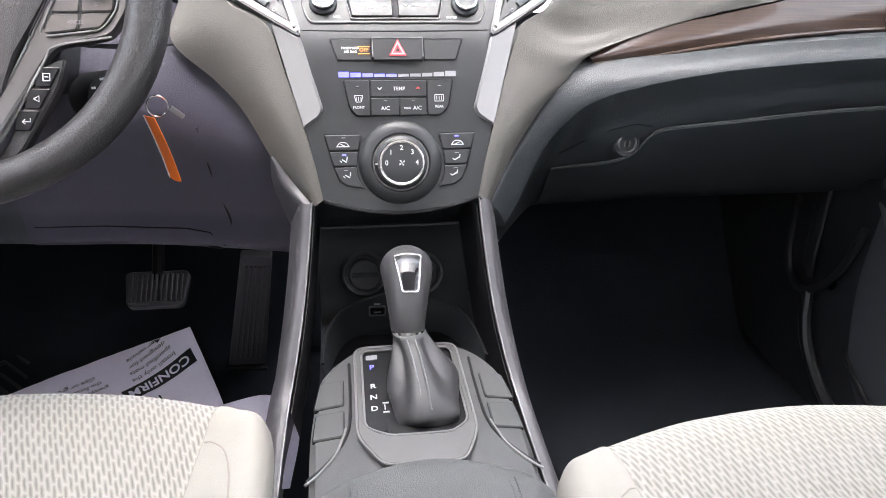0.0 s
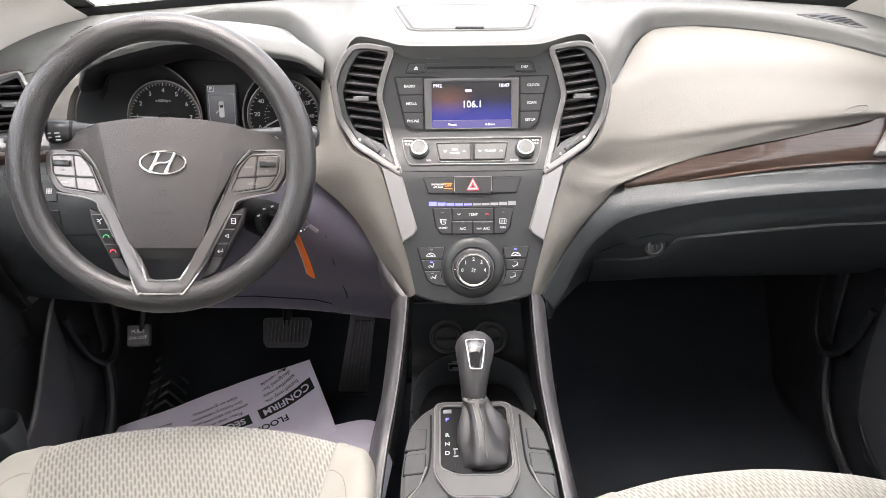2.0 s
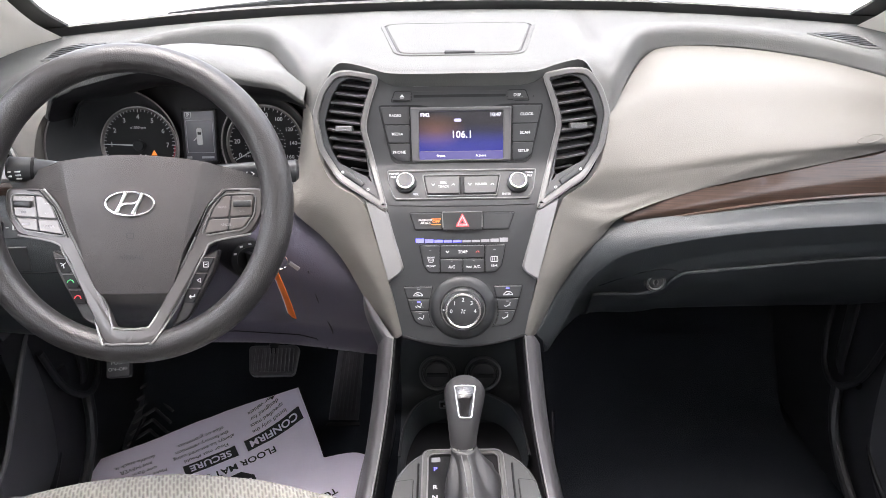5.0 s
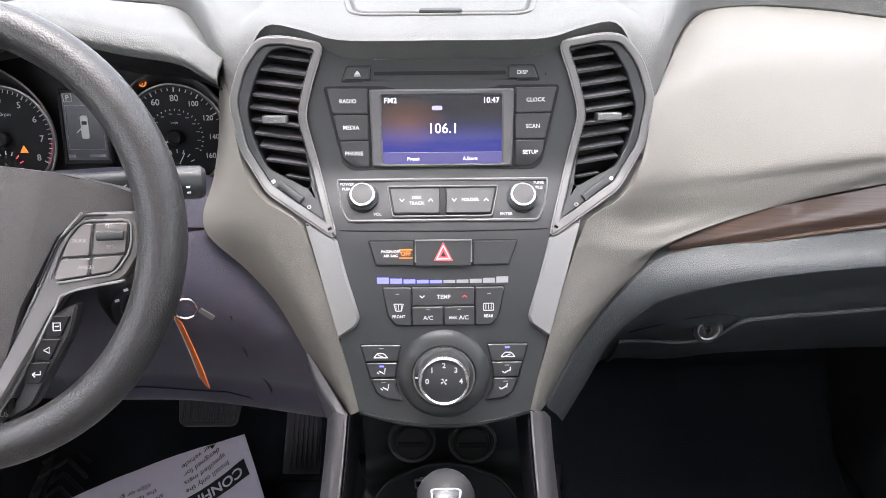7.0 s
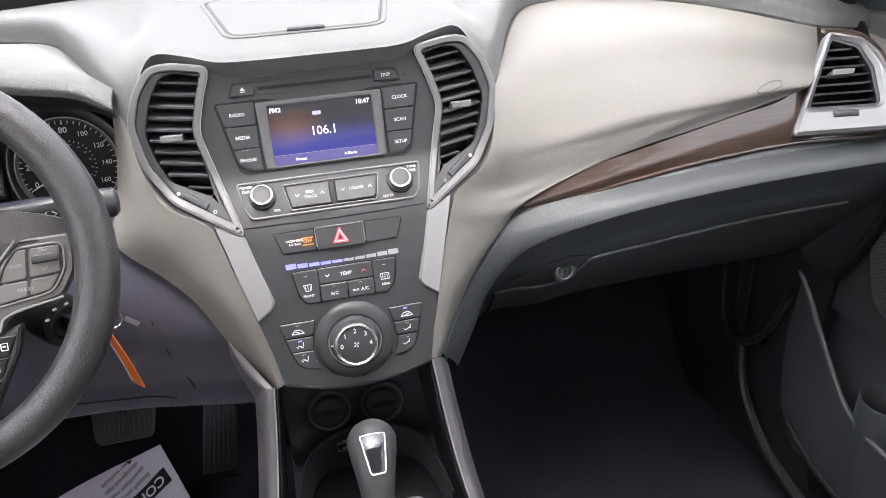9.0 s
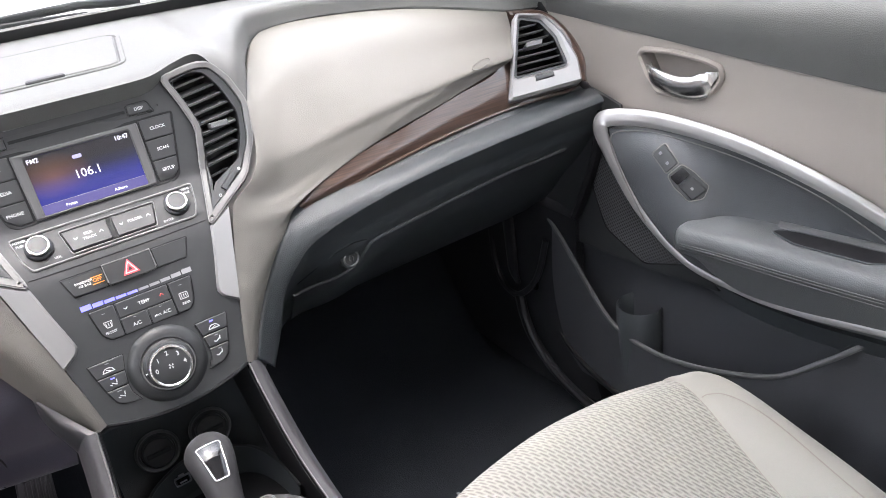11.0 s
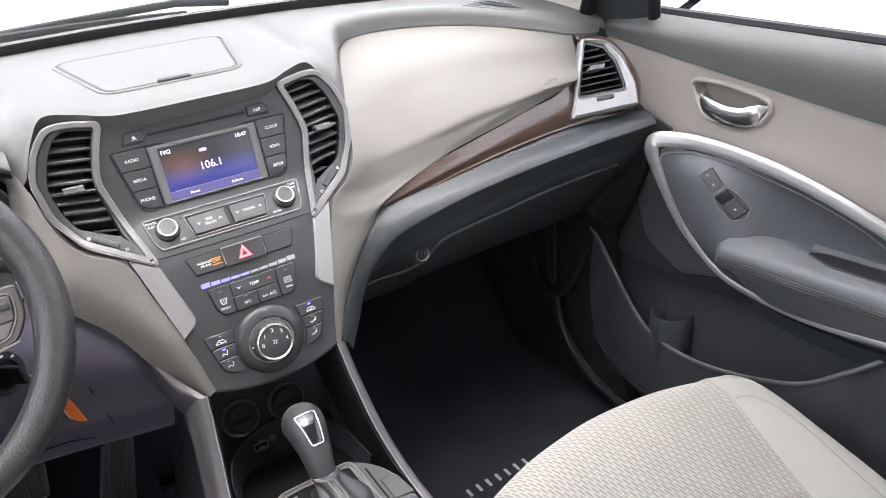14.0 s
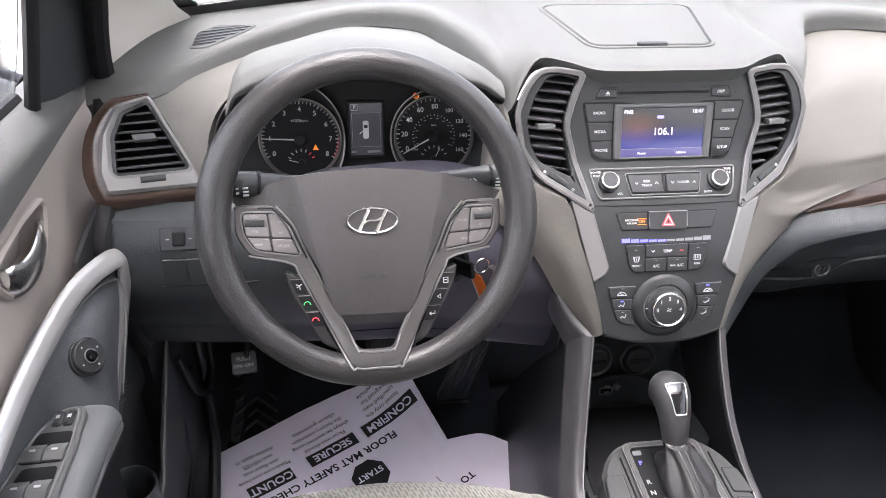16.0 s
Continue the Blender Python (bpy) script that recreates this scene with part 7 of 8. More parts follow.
# wiper parked at the foot of the windscreen
wiper = thing("windscreen_wiper", "black wiper blade parked along the windscreen foot", "wiper", (-0.2, 1.30, 0.87))
blade = [screen_foot(-0.50 + 0.62 * k / 20) + Vector((0, 0.030, 0.015 + 0.006 * math.sin(k / 20 * math.pi))) for k in range(21)]
part("blade", sweep(blade, oval(0.006, 0.009, 8), scale=[interp(k, [0, 10, 20], [0.5, 1.0, 0.5]) for k in range(21)]), BLACK, wiper)
part("arm", sweep([blade[10] + Vector((0, 0.002, 0.006)), blade[15] + Vector((0.02, 0.03, 0.006)), Vector((0.12, 1.36, 0.885)), Vector((0.22, 1.38, 0.870))], oval(0.005, 0.007, 8)), BLACK, wiper)

# wing mirrors outside the front windows
for s in (-1, 1):
    wm = thing("wing_mirror", "black wing mirror outside the front window", "wing mirror", (0.93 * s, 1.03, 0.78), group="wing mirrors")
    rows = [[(s * (1.000 + 0.115 * a * w), 1.035 + b, 0.845 + 0.085 * c * w) for a, c in ((-1, -0.6), (-0.9, 0.7), (0, 1.0), (0.9, 0.8), (1, -0.5), (0, -1), (-1, -0.6))] for b, w in ((-0.03, 0.97), (-0.02, 1.0), (0.03, 0.92), (0.07, 0.6), (0.085, 0.2))]
    part("housing", sheet(rows, 30, 14, (0, 0.004, 0)), PAINT, wm, "gloss black mirror housing")
    part("mirror_glass", plate(rounded([(-0.10, -0.050), (-0.09, 0.060), (0.0, 0.080), (0.09, 0.066), (0.10, -0.042), (0, -0.078)], 0.02), lambda u, v, h: Vector((s * (1.000 + u), 1.012 - h, 0.845 + v)), -0.004, 0.0, 0.001), mat("mirror_silver", (0.8, 0.82, 0.84), 0.03, 1.0), wm, "mirror glass")
    part("mirror_arm", sweep([(0.84 * s, 0.99, 0.79), (0.90 * s, 1.02, 0.79), (0.95 * s, 1.05, 0.80)], oval(0.03, 0.025, 10)), PAINT, wm)

# ---- front seats ----
def along(g, i, j):
    """Cloth coordinates in metres along a net."""
    u = sum((g[j][k + 1] - g[j][k]).length for k in range(i))
    v = sum((g[k + 1][i] - g[k][i]).length for k in range(j))
    mid = sum((g[j][k + 1] - g[j][k]).length for k in range(len(g[j]) // 2))
    return (u - mid, v)


SEATD = mat("seam_thread", (0.22, 0.20, 0.18), 0.8, 0, 0.3, 0.001, 0.1, 0.2)


def seat(x0, yf):
    """A front seat: x0 its middle, yf the front crest of the cushion."""
    st = thing("front_seat", "beige front seat with woven cloth centre and smooth bolsters", "car seat", (x0, yf - 0.25, 0.06), group="front seats")
    P = lambda x, y, z: (x0 + x, yf + y, z)
    prof = [(0.006, 0.235), (0.022, 0.295), (0.014, 0.340), (-0.018, 0.357), (-0.060, 0.353), (-0.13, 0.331), (-0.21, 0.309), (-0.30, 0.292), (-0.42, 0.280), (-0.50, 0.278)]
    half = lambda y: interp(y, [-0.5, -0.31, -0.2, -0.11, -0.05, 0.0, 0.03], [0.130, 0.145, 0.166, 0.186, 0.198, 0.202, 0.202])
    wide = lambda y: interp(y, [-0.5, -0.40, -0.28, -0.19, -0.10, 0.03], [0.208, 0.222, 0.243, 0.257, 0.262, 0.262])
    BOW = 0.9 * 0.185 ** 2
    rows = [[P(x * half(y) / 0.185, y - 0.9 * x * x, z - 0.25 * x * x) for x in (-0.185, -0.14, -0.09, 0, 0.09, 0.14, 0.185)] for y, z in prof]
    part("cushion", sheet(rows, 33, 70, (0, -0.01, -0.05), uv=along), CLOTH, st, "beige woven cloth seat cushion")
    for s in (-1, 1):
        cols = []
        for y, z in prof:
            w, e = half(y), wide(y)
            b = interp(y, [-0.5, -0.3, -0.2, -0.10, -0.04, 0.02], [0.050, 0.046, 0.036, 0.020, 0.010, 0.002])
            yy, zz = y - BOW, z - 0.25 * 0.185 ** 2
            q = lambda t: w + (e - w) * t
            cols.append([P(s * (w - 0.004), yy + 0.001, zz - 0.006), P(s * (w + 0.004), yy - 0.002, zz + 0.003), P(s * q(0.35), yy - 0.008, zz + b * 0.7), P(s * q(0.72), yy - 0.020, zz + b - 0.002), P(s * q(0.95), yy - 0.042, zz + b - 0.022), P(s * e, yy - 0.064, zz - 0.055), P(s * (e - 0.012), yy - 0.075, zz - 0.15)])
        bol = part("side_bolster", sheet(cols, 30, 54, (-0.01 * s, -0.01, -0.012)), SEATV, st, "smooth beige vinyl cushion bolster")
        sm = [(half(-0.06) + 0.004, -0.088), (0.209, -0.093), (0.222, -0.110), (0.229, -0.145), (0.228, -0.19), (0.215, -0.27), (0.199, -0.36), (0.186, -0.46)]
        on_bol = over(bol, (x0, yf, 0.40), (1, 0, 0), 0.3)
        part("seam", sweep([on_bol(s * p.x, p.y, 0.0002) for p in catmull([(x, y, 0) for x, y in sm], 60)], oval(0.0009, 0.0007, 6)), SEATD, st)
        part("insert_seam", sweep(catmull([P(s * (half(y) + 0.001), y - BOW, z - 0.25 * 0.185 ** 2 - 0.0002) for y, z in prof[2:]], 50), oval(0.0011, 0.0010, 6)), SEATD, st)
    part("cross_seam", sweep(catmull([P(x * half(-0.205) / 0.185, -0.205 - 0.9 * x * x, 0.3104 - 0.25 * x * x) for x in (-0.185, -0.14, -0.09, 0, 0.09, 0.14, 0.185)], 30), oval(0.0017, 0.0012, 6)), SEATD, st)
    part("base", block(P(-0.19, -0.50, 0.05), P(0.19, -0.06, 0.235), 0.03), BLACK, st, "black seat base and runners")
    # backrest: one padded body with rounded shoulders, and a cloth centre on its front
    bp = [(-0.50, 0.33), (-0.54, 0.45), (-0.60, 0.60), (-0.640, 0.70), (-0.662, 0.785), (-0.680, 0.828), (-0.704, 0.858), (-0.740, 0.855), (-0.780, 0.826), (-0.815, 0.75), (-0.82, 0.60), (-0.78, 0.36)]
    mid = lambda z: interp(z, [0.33, 0.62, 0.87], [-0.63, -0.69, -0.705])
    xs = (0, 0.08, 0.14, 0.175, 0.203, 0.225, 0.237, 0.242)
    pull = (0, 0, 0.02, 0.06, 0.16, 0.34, 0.60, 1.0)
    fall = (-0.002, -0.001, 0, 0.000, 0.002, 0.007, 0.016, 0.034)
    net = []
    for y, z in bp:
        half_row = [(x, y + (mid(z) - y) * q, z - f * max(0.0, min(1.0, (z - 0.62) / 0.2))) for x, q, f in zip(xs, pull, fall)]
        net.append([P(-x, yy, zz) for x, yy, zz in half_row[:0:-1]] + [P(x, yy, zz) for x, yy, zz in half_row])
    back = part("backrest", sheet(net, 56, 70), SEATV, st, "smooth beige vinyl backrest with rounded shoulders")
    on_back = over(back, (x0, yf - 0.5, 0.62), (1, 0, 0), 0.3, (0, -1, 0))
    part("back_insert", sheet([[on_back(u, v, 0.004) for u in (-0.125, -0.06, 0, 0.06, 0.125)] for v in (-0.24, -0.1, 0.05, 0.16)], 20, 30, (0, -0.004, 0), uv=along), CLOTH, st, "beige woven cloth backrest centre")
    on_top = over(back, (x0, yf, 0.95), (1, 0, 0), 0.3)
    for s in (-1, 1):
        edge = [on_top(s * q.x, q.y, 0.0004) for q in catmull([(0.237, -0.690, 0), (0.228, -0.703, 0), (0.217, -0.718, 0), (0.207, -0.733, 0), (0.198, -0.750, 0)], 45)]
        part("back_seam", sweep(edge, oval(0.0011, 0.0009, 6)), SEATD, st)
        for i in range(2, 43, 4):
            part("stitch", sweep([edge[i].lerp(edge[i + 2], t) + Vector((0.0035 * s, -0.0035, -0.0006)) for t in (0.0, 0.5, 1.0)], oval(0.0011, 0.0007, 6)), SEATD, st)
    return st


seat(-0.398, 0.655)
seat(0.379, 0.555)

# ---- centre console ----
RAIL = mat("rail_plastic", (0.048, 0.047, 0.050), 0.36, 0.0, 0.2, 0.001, 0.05)
con = thing("centre_console", "grey centre console with shifter plate, bin and padded lid", "console", (0, 0.6, 0.05))
for s in (-1, 1):
    # side rail: falls from the waist of the dashboard along the console
    inner_x = (0.097, 0.102, 0.110, 0.118, 0.126, 0.131, 0.134, 0.134) if s < 0 else (0.085, 0.089, 0.095, 0.102, 0.109, 0.114, 0.118, 0.120)
    run = ((0.752, 0.507), (0.729, 0.460), (0.695, 0.405), (0.662, 0.366), (0.620, 0.337), (0.540, 0.318), (0.400, 0.304), (0.150, 0.296))
    fall = (0.036, 0.034, 0.032, 0.034, 0.038, 0.040, 0.040, 0.040)
    rows = [[(x, y, z), (x + 0.013, y + 0.006, z - 0.003), (x + 0.026, y + 0.034 - 0.02 * k / 7, z - fl)] for k, (x, (y, z), fl) in enumerate(zip(inner_x, run, fall))]
    if s < 0:
        horn = [[(0.138, 0.800, 0.546), (0.141, 0.802, 0.544), (0.144, 0.825, 0.538)], [(0.118, 0.780, 0.524), (0.130, 0.784, 0.520), (0.142, 0.815, 0.508)], rows[0]]
        part("rail_horn", sheet([mir(r, s) for r in horn], 10, 14, (0, 0.01, -0.01)), RAIL, con)
    part("side_rail", sheet([mir(r, s) for r in rows], 10, 50, (0, 0.01, -0.02)), RAIL, con, "grey plastic side rail")
    part("rail_bead", sweep(catmull([(x * s, y, z + 0.002) for x, y, z in [r[0] for r in rows]], 50), oval(0.0012, 0.0012, 8)), SILVERP, con, "thin silver edge bead")
    low = [r[2] for r in rows]
    wall = [low, [(x + 0.012, y + 0.16 - 0.1 * k / 7, 0.20 + 0.08 * (1 - k / 7)) for k, (x, y, z) in enumerate(low)], [(x + 0.022, y + 0.32 - 0.25 * k / 7, 0.05) for k, (x, y, z) in enumerate(low)]]
    part("side_wall", sheet([mir(r, s) for r in wall], 30, 14, (-0.012 * s, 0, 0)), SIDE, con, "dark console side")
    top = [r[0] for r in rows[:5]]
    inner = [[(x - 0.003, y, z - 0.003) for x, y, z in top], [(x - 0.005, min(0.895, y + 0.13 - 0.02 * k), z - 0.055 - 0.005 * k) for k, (x, y, z) in enumerate(top)]]
    part("bin_wall", sheet([mir(r, s) for r in inner], 16, 6, (0.0008 * s, 0, 0)), BLACK, con)
# bin: back wall with sockets, floor
part("bin_back", sheet([[(x, 0.80, 0.50) for x in (-0.1, 0, 0.1)], [(x, 0.875, 0.43) for x in (-0.1, 0, 0.1)], [(x, 0.885, 0.36) for x in (-0.1, 0, 0.1)], [(x, 0.880, 0.31) for x in (-0.1, 0, 0.1)], [(x, 0.84, 0.285) for x in (-0.1, 0, 0.1)], [(x, 0.66, 0.285) for x in (-0.1, 0, 0.1)]], 8, 40, (0, 0.01, -0.01)), DARK, con, "dark storage bin below the stack")
# added black sheet: darkens the bin floor in place of deep shade
part("bin_floor_shade", sheet([[(x, 0.835, 0.2870) for x in (-0.092, 0, 0.092)], [(x, 0.665, 0.2870) for x in (-0.092, 0, 0.092)]], 8, 8, (0, 0, -0.001)), BLACK, con, "black sheet added for the shade on the storage bin floor")
# console deck with the shifter plate


def on_deck(x, y, h=0.0):
    return Vector((x, y, 0.362 - 0.9 * x * x + h))


part("deck", dome(rounded([(-0.100, 0.42), (0.100, 0.42), (0.102, 0.56), (0.095, 0.655), (0.06, 0.695), (-0.06, 0.695), (-0.095, 0.655), (-0.102, 0.56)], 0.025), on_deck, -0.08, 0.0, 0.006, 6), DECK, con, "grey console deck round the shifter")
gate_o = rounded([(-0.058, 0.685), (0.052, 0.685), (0.053, 0.54), (0.036, 0.498), (-0.036, 0.498), (-0.058, 0.54)], 0.012, 4)
gate_h = rounded([(-0.0505, 0.677), (0.0450, 0.677), (0.0455, 0.552), (0.028, 0.536), (-0.028, 0.536), (-0.0505, 0.552)], 0.009, 4)
part("shift_plate", plate(gate_o, on_deck, 0.0, 0.006, 0.002, hole=gate_h), VENTS, con, "satin silver shifter surround")
for line in (gate_o, gate_h):
    part("plate_edge", sweep([on_deck(u, v, 0.0058) for u, v in line], oval(0.0010, 0.0008, 6), closed=True), SILVER, con, "bright edge of the shifter surround")
part("shift_gate", plate(shrink(gate_o, 0.006), on_deck, 0.0, 0.0025, 0.001), BLACK, con)
# padded lid
lid_rows = []
for y, z in ((0.480, 0.335), (0.488, 0.362), (0.478, 0.388), (0.44, 0.398), (0.34, 0.402), (0.20, 0.402), (0.05, 0.40), (0.0, 0.36)):
    lid_rows.append([(x, y - 3.6 * x * x - (0.02 if abs(x) > 0.1 else 0), z - 0.9 * x * x - (0.02 if abs(x) > 0.1 else 0)) for x in (-0.112, -0.09, -0.05, 0, 0.05, 0.09, 0.112)])
part("armrest_lid", sheet(lid_rows, 30, 40, (0, -0.01, -0.06)), LIDV, con, "grey padded armrest lid with stitched seams")

# ---- gear shifter ----
shift = thing("gear_shifter", "black gear lever with leather boot and chrome-trimmed knob", "gear lever", (0, 0.60, 0.365))
secs = [((0.009, 0.606, 0.364), 0.034, 0.060), ((0.009, 0.606, 0.374), 0.035, 0.060), ((0.007, 0.609, 0.386), 0.031, 0.050), ((0.003, 0.622, 0.398), 0.023, 0.030), ((0.000, 0.634, 0.406), 0.0180, 0.020), ((-0.003, 0.640, 0.413), 0.0165, 0.0165)]
bm = bmesh.new()
rings = []
for k, (c, a, b) in enumerate([(Vector(c), a, b) for c, a, b in secs]):
    ring_ = []
    for i in range(48):
        t = 2 * math.pi * i / 48
        fold = abs(math.cos(2 * t + math.pi / 2)) ** 3
        w = 1 - (0.0, 0.08, 0.30, 0.32, 0.16, 0.0)[k] * fold + 0.06 * math.sin(6 * t + 0.5 * k) * (1 if 0 < k < 5 else 0)
        e = 1.0 / max(abs(math.cos(t)), abs(math.sin(t))) ** (0.5, 0.48, 0.34, 0.2, 0.1, 0.0)[k]
        ring_.append(c + Vector((a * w * e * math.cos(t), b * w * e * math.sin(t), 0.0015 * math.sin(3 * t))))
    rings.append(ring_)
cols = [catmull([r[i] for r in rings], 18) for i in range(48)]
vs = [[bm.verts.new(c[j]) for c in cols] for j in range(18)]
for a, b in zip(vs, vs[1:]):
    for i in range(48):
        bm.faces.new((a[i], a[(i + 1) % 48], b[(i + 1) % 48], b[i]))
bm.faces.new(vs[-1])
bm.faces.new(vs[0][::-1])
LEATHER = mat("black_leather", (0.021, 0.021, 0.022), 0.46, 0, 0.16, 0.0011, 0.1, 0.5, "leather")
part("boot", bm, LEATHER, shift, "creased black leather boot", 60)
kp = [(-0.003, 0.643, 0.408), (-0.003, 0.649, 0.421), (-0.002, 0.662, 0.437), (-0.001, 0.680, 0.450), (0, 0.699, 0.452), (0, 0.706, 0.446)]
kpath = catmull(kp, 30)
kscale = [interp(i / 29, [0, 0.2, 0.4, 0.6, 0.8, 0.93, 1], [0.76, 0.82, 0.96, 1.16, 1.26, 1.05, 0.5]) for i in range(30)]
knob = part("knob", sweep(kpath, oval(0.0222, 0.0205, 24), up=(0, -0.5, 1), scale=kscale), LEATHER, shift, "black leather-wrapped knob")
kd = over(knob, (0, 0.676, 0.456), (1, 0, 0), 0.15, (0, 0.62, -0.78))


front = fine_line(rounded([(-0.0075, -0.024), (0.0075, -0.024), (0.0135, 0.018), (-0.0135, 0.018)], 0.003, 4))
part("knob_inlay", dome(front, kd, -0.003, 0.0010, 0.0004, 6), KNOBF, knob, "dark silver upper face of the knob")
part("knob_window", dome(fine_line(rounded([(-0.0060, -0.0215), (0.0060, -0.0215), (0.0098, 0.006), (-0.0098, 0.006)], 0.002, 4)), kd, -0.002, 0.0016, 0.0004, 5), GLOSS, knob, "gloss black inlay")
part("knob_trim", sweep([kd(u, v, 0.0010) for u, v in front], oval(0.0010, 0.0010, 8), up=(0, -0.62, 0.78), closed=True), HANDLE, knob, "chrome outline of the inlay")
part("knob_collar", sweep([Vector(kp[0]) + Vector((0, -0.001, -0.003)), Vector(kp[0]) + Vector((0, 0.001, 0.003))], oval(0.0175, 0.0165, 24), up=(0, -1, 0.3)), CHROME, shift, "chrome collar below the knob")
for dx in (-0.004, 0.004):
    part("stitching", sweep([(-0.002 + dx, 0.6225, 0.412), (0.002 + dx, 0.600, 0.404), (0.005 + dx, 0.572, 0.394), (0.007 + dx, 0.552, 0.380)], oval(0.0009, 0.0009, 6)), MID, shift)

# positions beside the lever
for t, y, mm in (("P", 0.650, BLUELED), ("R", 0.617, WHITE), ("N", 0.599, WHITE), ("D", 0.581, WHITE)):
    words(t, 0.0098, frame_on(on_deck, -0.0405, y, 0.0028), mm, con, bold=0.0002)
for y, w in ((0.5885, 0.006), (0.5745, 0.006)):
    part("mark", plate(box2(-0.0325, y - 0.0008, -0.0325 + w, y + 0.0008), on_deck, 0.002, 0.0030, 0), WHITE, con)
part("mark", plate(box2(-0.0310, 0.578, -0.0300, 0.586), on_deck, 0.002, 0.0030, 0), WHITE, con)
part("mark", plate(rounded(box2(-0.046, 0.664, -0.034, 0.672), 0.002), on_deck, 0.002, 0.0030, 0), GREYLED, con)
part("release_cover", plate(rounded(box2(-0.046, 0.545, -0.030, 0.562), 0.003), on_deck, 0.002, 0.0034, 0.0006), BLACK, con)
# blank switches on the deck
for s in (-1, 1):
    for y0, y1 in ((0.596, 0.636), (0.550, 0.586)):
        p = rounded([(s * 0.0985, y0), (s * 0.0705, y0), (s * 0.0705, y1), (s * (0.0985 - (y1 - 0.55) * 0.06), y1)], 0.003, 3)
        part("blank_gap", plate(shrink(p, -0.0012), on_deck, -0.003, 0.0006, 0), BLACK, con)
        part("blank_switch", plate(p, on_deck, -0.002, 0.0018, 0.0008), DECK, con, "blank grey switch cover")
    part("deck_groove", sweep(catmull([on_deck(s * x, y, 0.0006) for x, y in ((0.103, 0.50), (0.090, 0.512), (0.074, 0.535), (0.065, 0.565), (0.0635, 0.62), (0.064, 0.665))], 30), oval(0.0016, 0.0012, 6)), BLACK, con)
    part("deck_bead", sweep(catmull([on_deck(s * x, y, 0.0010) for x, y in ((0.104, 0.495), (0.092, 0.506), (0.0765, 0.529), (0.068, 0.560))], 24), oval(0.0014, 0.0012, 6)), SILVERP, con)
# stitched seams on the lid
for s in (-1, 1):
    for o in (0.0, 0.005):
        part("lid_stitching", sweep(catmull([(s * (0.0600 + o), y - 0.012, z - 0.0030) for y, z in ((0.475, 0.378), (0.465, 0.391), (0.44, 0.3975), (0.34, 0.4025), (0.20, 0.4025), (0.08, 0.401))], 30), oval(0.0009, 0.0009, 6)), DARK, con)
# sockets, pocket and ports in the bin
for x, y, z in ((-0.040, 0.876, 0.357), (0.034, 0.878, 0.353)):
    m = Matrix.Translation((x, y, z)) @ Vector((0, -1, 0.25)).to_track_quat("Z", "Y").to_matrix().to_4x4()
    sk = part("power_socket", lathe([(0.0285, -0.01), (0.0285, 0.004), (0.0262, 0.006), (0.0240, 0.005), (0.0235, 0.001), (0.0215, 0.001), (0.0210, 0.009), (0.0190, 0.0105), (0.0, 0.0105)], m, 36), FASCIA, con, "capped round power socket")
    part("socket_rim", lathe([(0.0300, 0.001), (0.0296, 0.0045), (0.0278, 0.0064), (0.0262, 0.0055)], m, 36), MID, sk)
    part("cap_grip", block((-0.017, -0.003, 0.009), (0.017, 0.003, 0.0135), 0.0015, None, m), BLACK, sk)
part("bin_ledge", sweep([(-0.098, 0.868, 0.428), (0, 0.872, 0.426), (0.098, 0.868, 0.428)], oval(0.004, 0.003, 8)), DARK, con)
arc = [(-0.094, 0.715), (-0.090, 0.775), (-0.072, 0.826), (-0.035, 0.852), (0.0, 0.857), (0.035, 0.852), (0.072, 0.826), (0.090, 0.775), (0.094, 0.715)]
part("cup_pocket", sheet([[(x, y, 0.336 - 0.10 * abs(x)) for x, y in arc], [(x * 0.97, y - 0.004, 0.31) for x, y in arc], [(x * 0.94, y - 0.008, 0.286) for x, y in arc]], 50, 8, (0, 0.006, -0.001)), DARK, con, "rounded pocket wall in the bin")
part("pocket_edge", sweep(catmull([(x, y - 0.001, 0.337 - 0.10 * abs(x)) for x, y in arc], 50), oval(0.0022, 0.0018, 8)), FASCIA, con)
port = part("usb_port", block((-0.034, 0.838, 0.3155), (-0.018, 0.846, 0.3245), 0.001), GLOSS, con, "small data port and audio jack")
part("port_tongue", block((-0.031, 0.8365, 0.3185), (-0.021, 0.8385, 0.3200), 0), LEGEND, port)
part("port_rim", band(rounded(box2(-0.0370, 0.3130, -0.0150, 0.3270), 0.003), lambda u, v, h: Vector((u, 0.8385 - h, v)), 0.0011, -0.003, 0.0006, 0), GREYLED, port)
part("mark", block((-0.0300, 0.8375, 0.3300), (-0.0220, 0.8395, 0.3315), 0), LEGEND, port)
words("AUX", 0.0042, Matrix.Translation((-0.006, 0.8370, 0.3305)) @ Matrix.Rotation(radians(90), 4, "X"), LEGEND, port)
part("audio_jack", lathe([(0.0052, -0.004), (0.0052, 0.0015), (0.002, 0.0015), (0.002, -0.002), (0, -0.002)], Matrix.Translation((-0.006, 0.846, 0.320)) @ Vector((0, -1, 0.1)).to_track_quat("Z", "Y").to_matrix().to_4x4(), 20), SILVER, port)

# ---- footwells ----
pedal = thing("brake_pedal", "black ribbed rubber brake pedal", "pedal", (-0.36, 1.08, 0.20))
mp = Matrix.Translation((-0.363, 1.080, 0.240)) @ Vector((0, -0.62, 0.78)).to_track_quat("Z", "Y").to_matrix().to_4x4()


def on_pedal(u, v, h):
    return mp @ Vector((u, v, h - 1.2 * u * u))


